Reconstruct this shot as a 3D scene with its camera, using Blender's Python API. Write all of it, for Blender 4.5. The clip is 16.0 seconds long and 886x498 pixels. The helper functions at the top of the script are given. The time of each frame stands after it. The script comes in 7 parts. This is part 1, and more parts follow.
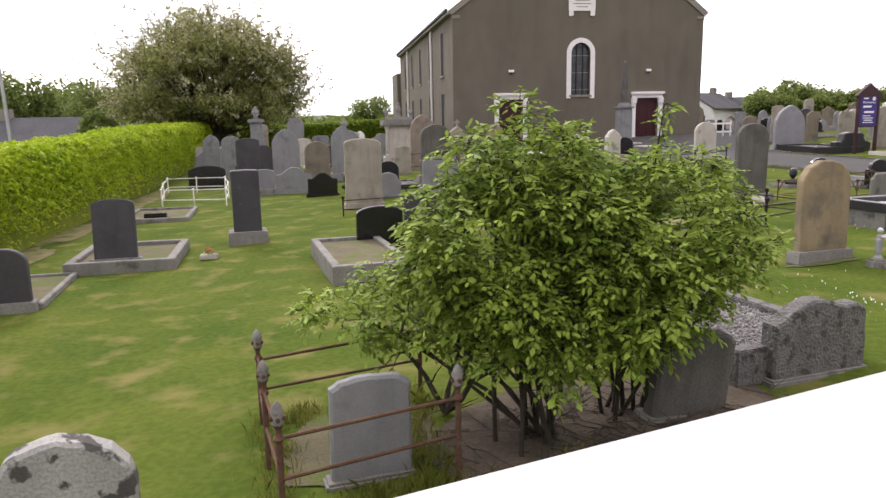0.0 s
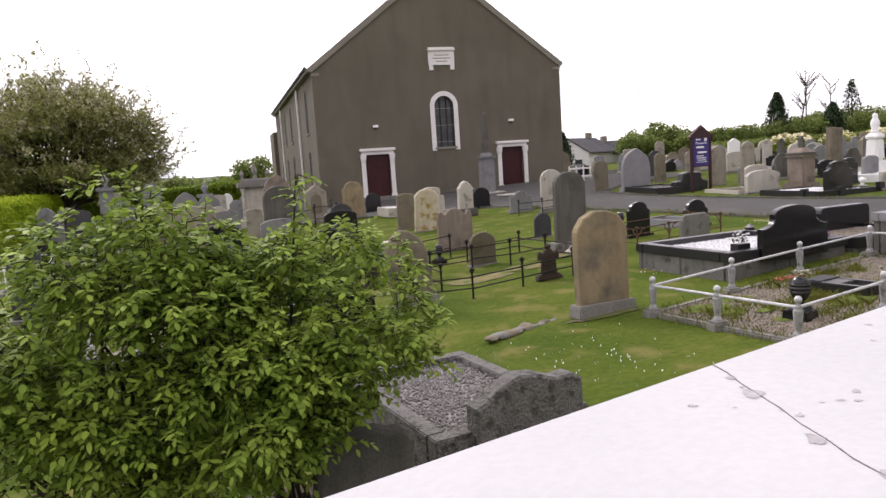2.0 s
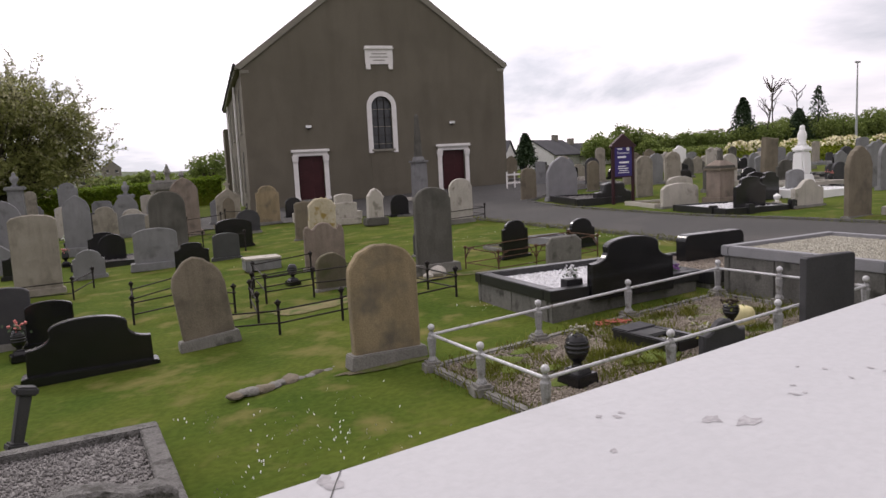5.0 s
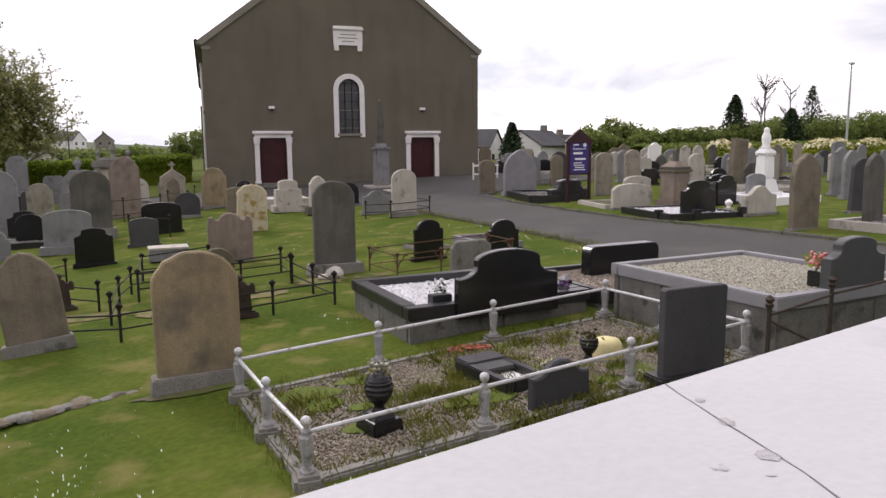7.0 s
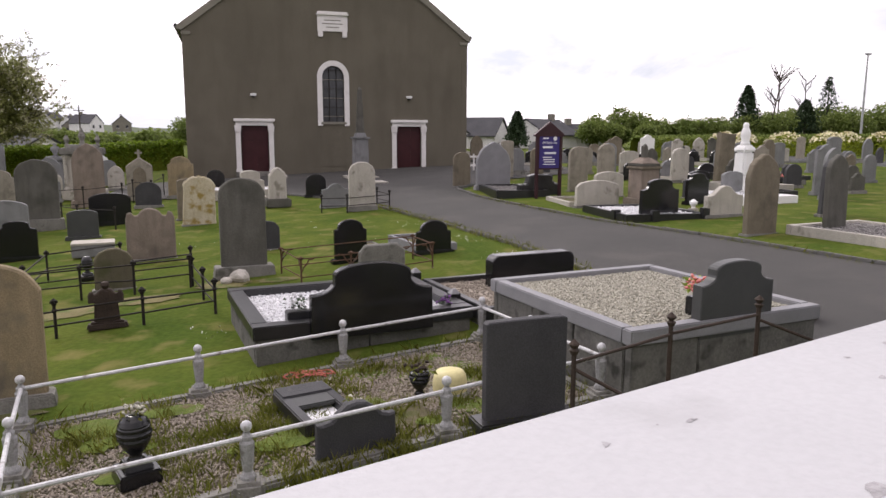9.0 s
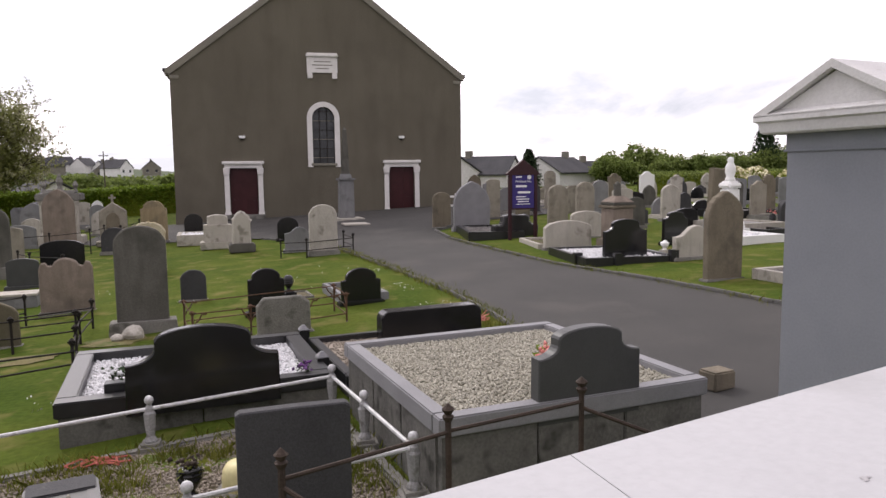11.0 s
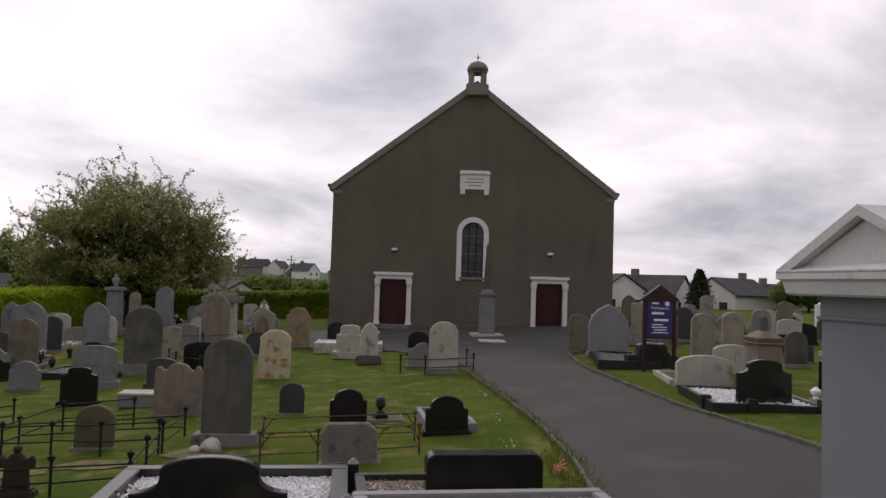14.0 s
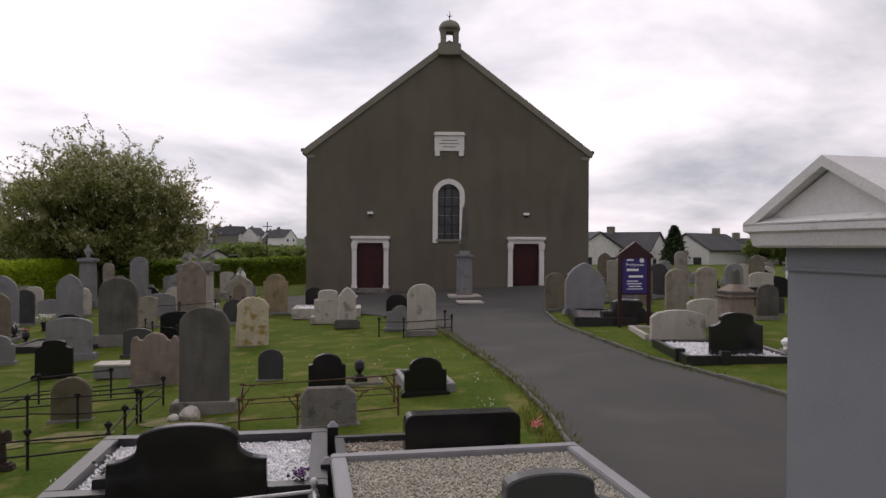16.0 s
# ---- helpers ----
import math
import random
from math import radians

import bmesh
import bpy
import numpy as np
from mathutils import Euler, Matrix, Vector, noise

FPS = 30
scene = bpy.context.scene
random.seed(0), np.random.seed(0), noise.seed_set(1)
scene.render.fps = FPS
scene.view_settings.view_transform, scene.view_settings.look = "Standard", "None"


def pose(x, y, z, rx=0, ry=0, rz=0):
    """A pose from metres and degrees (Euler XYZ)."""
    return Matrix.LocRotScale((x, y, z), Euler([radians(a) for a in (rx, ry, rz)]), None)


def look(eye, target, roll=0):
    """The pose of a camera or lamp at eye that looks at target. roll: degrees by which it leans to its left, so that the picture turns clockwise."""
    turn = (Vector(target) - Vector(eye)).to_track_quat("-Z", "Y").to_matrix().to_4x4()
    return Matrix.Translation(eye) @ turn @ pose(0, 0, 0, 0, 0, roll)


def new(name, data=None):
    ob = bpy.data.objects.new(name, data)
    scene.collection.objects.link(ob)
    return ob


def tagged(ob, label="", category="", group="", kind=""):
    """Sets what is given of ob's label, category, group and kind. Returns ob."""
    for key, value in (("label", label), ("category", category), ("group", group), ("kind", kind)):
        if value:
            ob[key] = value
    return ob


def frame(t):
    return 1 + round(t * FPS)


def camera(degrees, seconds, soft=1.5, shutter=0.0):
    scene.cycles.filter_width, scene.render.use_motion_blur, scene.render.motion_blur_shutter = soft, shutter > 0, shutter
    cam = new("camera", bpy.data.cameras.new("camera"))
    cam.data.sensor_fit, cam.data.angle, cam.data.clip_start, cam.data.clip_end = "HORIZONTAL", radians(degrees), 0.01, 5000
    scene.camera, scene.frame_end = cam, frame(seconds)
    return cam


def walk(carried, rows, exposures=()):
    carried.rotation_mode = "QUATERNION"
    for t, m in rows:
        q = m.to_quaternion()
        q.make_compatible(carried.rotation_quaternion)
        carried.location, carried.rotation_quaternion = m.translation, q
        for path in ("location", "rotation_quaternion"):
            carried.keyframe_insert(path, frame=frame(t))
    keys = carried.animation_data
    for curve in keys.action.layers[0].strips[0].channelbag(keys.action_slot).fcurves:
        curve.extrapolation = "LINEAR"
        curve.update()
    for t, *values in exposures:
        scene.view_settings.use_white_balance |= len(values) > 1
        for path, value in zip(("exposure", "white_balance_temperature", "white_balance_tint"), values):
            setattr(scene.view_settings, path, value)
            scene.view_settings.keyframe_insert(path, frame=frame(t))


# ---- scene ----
cam = camera(63.7, 16.0)
PATH = [
    (0, (-15.282, -2.157, 1.512), (-14.972, -0.214, 1.151), -1.0),
    (0.5, (-14.853, -2.105, 1.54), (-14.583, -0.149, 1.221), -2.3),
    (1, (-14.293, -1.989, 1.539), (-14.026, -0.03, 1.24), -4.3),
    (1.5, (-13.776, -1.868, 1.567), (-13.389, 0.07, 1.256), -2.4),
    (2, (-13.151, -1.828, 1.587), (-12.582, 0.075, 1.357), -3.8),
    (2.5, (-12.62, -1.681, 1.636), (-11.931, 0.171, 1.33), -1.2),
    (3, (-11.999, -1.654, 1.666), (-11.272, 0.195, 1.436), -3.8),
    (3.5, (-11.529, -1.476, 1.673), (-10.76, 0.341, 1.348), -3.1),
    (4, (-10.942, -1.433, 1.717), (-10.263, 0.434, 1.48), -3.8),
    (4.2, (-10.782, -1.414, 1.72), (-10.116, 0.458, 1.492), -3.6),
    (6.3, (-8.519, -0.913, 1.859), (-7.982, 0.995, 1.587), -2.2),
    (6.5, (-8.329, -0.867, 1.85), (-7.75, 1.028, 1.579), -2.6),
    (7, (-7.835, -0.719, 1.886), (-7.218, 1.163, 1.606), -0.5),
    (7.5, (-7.307, -0.687, 1.941), (-6.72, 1.207, 1.681), -2.5),
    (8, (-6.812, -0.535, 1.976), (-6.257, 1.357, 1.639), -1.6),
    (8.5, (-6.245, -0.524, 2.033), (-5.746, 1.393, 1.758), -1.3),
    (9, (-5.722, -0.418, 2.066), (-5.156, 1.474, 1.75), 0.2),
    (9.5, (-5.177, -0.284, 2.041), (-4.63, 1.625, 1.807), -0.8),
    (9.7, (-4.931, -0.192, 2.045), (-4.349, 1.707, 1.809), -1.7),
    (11.8, (-2.797, 0.303, 2.186), (-2.497, 2.276, 2.043), -0.4),
    (12, (-2.645, 0.327, 2.225), (-2.414, 2.311, 2.119), -0.5),
    (12.5, (-2.345, 0.533, 2.243), (-2.219, 2.522, 2.079), 1.9),
    (13, (-2.006, 0.629, 2.301), (-2.023, 2.628, 2.236), 1.4),
    (13.5, (-1.978, 0.676, 2.336), (-1.96, 2.675, 2.389), 2.3),
    (14, (-1.964, 0.674, 2.34), (-1.947, 2.672, 2.438), 1.8),
    (14.5, (-1.966, 0.69, 2.341), (-1.966, 2.687, 2.438), 1.2),
    (15, (-1.981, 0.705, 2.357), (-2.008, 2.703, 2.442), 0.8),
    (15.5, (-1.926, 0.699, 2.35), (-1.92, 2.698, 2.417), 0.7),
    (16, (-1.914, 0.705, 2.333), (-1.832, 2.704, 2.327), 0.3),
]
walk(cam, [(t, look(e, g, r)) for t, e, g, r in PATH],
     exposures=[(t, s, 6500, 14) for t, s in ((0, 0.7), (0.5, 0.8), (1.5, 0.7), (2, 0.38), (3, -0.02), (4.2, -0.12), (6.5, 0.05), (7, 0.1), (9.7, 0.17), (12, 0.0), (12.5, -0.04), (13, -0.25), (13.5, -0.55), (14, -0.76), (15, -0.83), (15.5, -0.77), (16, -0.62))])

# ---- sky and sun ----
world = bpy.data.worlds.new("overcast")
scene.world = world
world.use_nodes = True
wn, wl = world.node_tree.nodes, world.node_tree.links
bg = wn["Background"]
sky = wn.new("ShaderNodeTexSky")
sky.sky_type, sky.sun_disc = "NISHITA", False
sky.sun_elevation, sky.sun_rotation = radians(40), radians(-19)
sky_dim = wn.new("ShaderNodeMix")
sky_dim.data_type, sky_dim.blend_type = "RGBA", "MULTIPLY"
sky_dim.inputs["Factor"].default_value = 1.0
wl.new(sky.outputs[0], sky_dim.inputs["A"])
sky_dim.inputs["B"].default_value = (0.09, 0.09, 0.09, 1)
wt = wn.new("ShaderNodeTexCoord")
sep = wn.new("ShaderNodeSeparateXYZ")
wl.new(wt.outputs["Generated"], sep.inputs[0])


def wmath(op, a, b):
    n = wn.new("ShaderNodeMath")
    n.operation = op
    for k, v in enumerate((a, b)):
        if isinstance(v, (int, float)):
            n.inputs[k].default_value = v
        else:
            wl.new(v, n.inputs[k])
    return n.outputs[0]


plane = wn.new("ShaderNodeCombineXYZ")
height = wmath("ADD", wmath("MAXIMUM", sep.outputs[2], 0.0), 0.26)
wl.new(wmath("ADD", wmath("DIVIDE", sep.outputs[0], height), 3.1), plane.inputs[0])
wl.new(wmath("DIVIDE", sep.outputs[1], height), plane.inputs[1])
clouds = wn.new("ShaderNodeTexNoise")
clouds.inputs["Scale"].default_value, clouds.inputs["Detail"].default_value, clouds.inputs["Roughness"].default_value = 0.95, 10.0, 0.56
clouds.inputs["Distortion"].default_value = 0.3
wl.new(plane.outputs[0], clouds.inputs["Vector"])
ramp = wn.new("ShaderNodeValToRGB")
ramp.color_ramp.elements[0].position, ramp.color_ramp.elements[0].color = 0.34, (0.77, 0.785, 0.86, 1)
ramp.color_ramp.elements[1].position, ramp.color_ramp.elements[1].color = 0.63, (1.85, 1.71, 1.76, 1)
wl.new(clouds.outputs["Fac"], ramp.inputs[0])
cover = wn.new("ShaderNodeMix")
cover.data_type = "RGBA"
cover.inputs["Factor"].default_value = 0.93
wl.new(sky_dim.outputs["Result"], cover.inputs["A"])
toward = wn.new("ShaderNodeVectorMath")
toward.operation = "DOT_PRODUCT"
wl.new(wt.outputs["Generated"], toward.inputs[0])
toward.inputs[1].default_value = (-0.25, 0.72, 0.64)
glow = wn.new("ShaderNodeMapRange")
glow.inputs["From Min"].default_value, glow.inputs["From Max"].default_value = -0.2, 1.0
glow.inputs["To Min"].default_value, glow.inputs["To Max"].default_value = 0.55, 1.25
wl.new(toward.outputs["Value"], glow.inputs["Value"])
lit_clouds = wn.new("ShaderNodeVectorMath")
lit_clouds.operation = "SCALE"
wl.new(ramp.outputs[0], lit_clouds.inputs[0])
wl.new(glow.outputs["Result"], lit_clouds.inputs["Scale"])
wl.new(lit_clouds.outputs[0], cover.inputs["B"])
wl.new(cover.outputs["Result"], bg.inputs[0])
bg.inputs[1].default_value = 1.0
sun = new("sun", bpy.data.lights.new("sun", "SUN"))
sun.data.energy, sun.data.angle, sun.data.color = 1.4, radians(14), (1.0, 0.95, 0.88)
sun.matrix_world = look((-2.5, 7.2, 6.4), (0, 0, 0))


# ---- materials ----
def material(name, a, b, rough=0.85, scale=3.0, fine=60.0, bump=0.3, metal=0.0, spots=None, spot_scale=6.0, spot_at=0.55,
             world_space=False, per_piece=0.0, translucent=0.0, step=0.02, fine_mix=0.35, spec=0.25, spot_soft=0.12, streak=0.0, streak_scale=7.0):
    """Two colours mixed by coarse and fine noise, with an optional third colour in blotches, and relief."""
    m = bpy.data.materials.new(name)
    m.use_nodes = True
    n, l = m.node_tree.nodes, m.node_tree.links
    p = n["Principled BSDF"]
    if world_space:
        where = n.new("ShaderNodeNewGeometry").outputs["Position"]
    else:
        tc, info = n.new("ShaderNodeTexCoord"), n.new("ShaderNodeObjectInfo")
        mul = n.new("ShaderNodeMath")
        mul.operation = "MULTIPLY"
        mul.inputs[1].default_value = 37.0
        l.new(info.outputs["Random"], mul.inputs[0])
        add = n.new("ShaderNodeVectorMath")
        l.new(tc.outputs["Object"], add.inputs[0])
        l.new(mul.outputs[0], add.inputs[1])
        where = add.outputs[0]

    def noise_at(s, detail=4.0):
        t = n.new("ShaderNodeTexNoise")
        t.inputs["Scale"].default_value, t.inputs["Detail"].default_value = s, detail
        l.new(where, t.inputs["Vector"])
        return t.outputs["Fac"]

    def mix(f, x, y):
        k = n.new("ShaderNodeMix")
        k.data_type = "RGBA"
        if isinstance(f, float):
            k.inputs["Factor"].default_value = f
        else:
            l.new(f, k.inputs["Factor"])
        for side, v in (("A", x), ("B", y)):
            if isinstance(v, tuple):
                k.inputs[side].default_value = (*v, 1)
            else:
                l.new(v, k.inputs[side])
        return k.outputs["Result"]

    def sharpen(v, lo, hi):
        k = n.new("ShaderNodeMapRange")
        k.inputs["From Min"].default_value, k.inputs["From Max"].default_value = lo, hi
        l.new(v, k.inputs["Value"])
        return k.outputs["Result"]

    coarse, grain = noise_at(scale), noise_at(fine, 3.0)
    colour = mix(sharpen(coarse, 0.32, 0.68), a, b)
    dark = tuple(0.6 * (x + y) / 2 for x, y in zip(a, b))
    light = tuple(min(1.0, 1.35 * (x + y) / 2) for x, y in zip(a, b))
    colour = mix(fine_mix, colour, mix(sharpen(grain, 0.35, 0.65), dark, light))
    if spots:
        colour = mix(sharpen(noise_at(spot_scale, 6.0), spot_at, spot_at + spot_soft), colour, spots)
    if streak:
        long_ = n.new("ShaderNodeVectorMath")
        long_.operation = "MULTIPLY"
        long_.inputs[1].default_value = (1.0, 1.0, 0.22)
        l.new(where, long_.inputs[0])
        run = n.new("ShaderNodeTexNoise")
        run.inputs["Scale"].default_value, run.inputs["Detail"].default_value = streak_scale, 5.0
        l.new(long_.outputs[0], run.inputs["Vector"])
        weak = n.new("ShaderNodeMath")
        weak.operation = "MULTIPLY"
        weak.inputs[1].default_value = streak
        l.new(sharpen(run.outputs["Fac"], 0.46, 0.68), weak.inputs[0])
        colour = mix(weak.outputs[0], colour, tuple(0.45 * x for x in a))
    if per_piece:
        geo = n.new("ShaderNodeNewGeometry")
        colour = mix(sharpen(geo.outputs["Random Per Island"], 0.0, 1.0 / per_piece), dark, colour)
    l.new(colour, p.inputs["Base Color"])
    p.inputs["Specular IOR Level"].default_value = spec
    p.inputs["Roughness"].default_value, p.inputs["Metallic"].default_value = rough, metal
    if bump:
        bm_ = n.new("ShaderNodeBump")
        bm_.inputs["Strength"].default_value, bm_.inputs["Distance"].default_value = bump, step
        l.new(grain, bm_.inputs["Height"])
        l.new(bm_.outputs[0], p.inputs["Normal"])
    if translucent:
        tr, ms = n.new("ShaderNodeBsdfTranslucent"), n.new("ShaderNodeMixShader")
        l.new(colour, tr.inputs["Color"])
        ms.inputs[0].default_value = translucent
        l.new(p.outputs[0], ms.inputs[1])
        l.new(tr.outputs[0], ms.inputs[2])
        l.new(ms.outputs[0], n["Material Output"].inputs["Surface"])
    return m


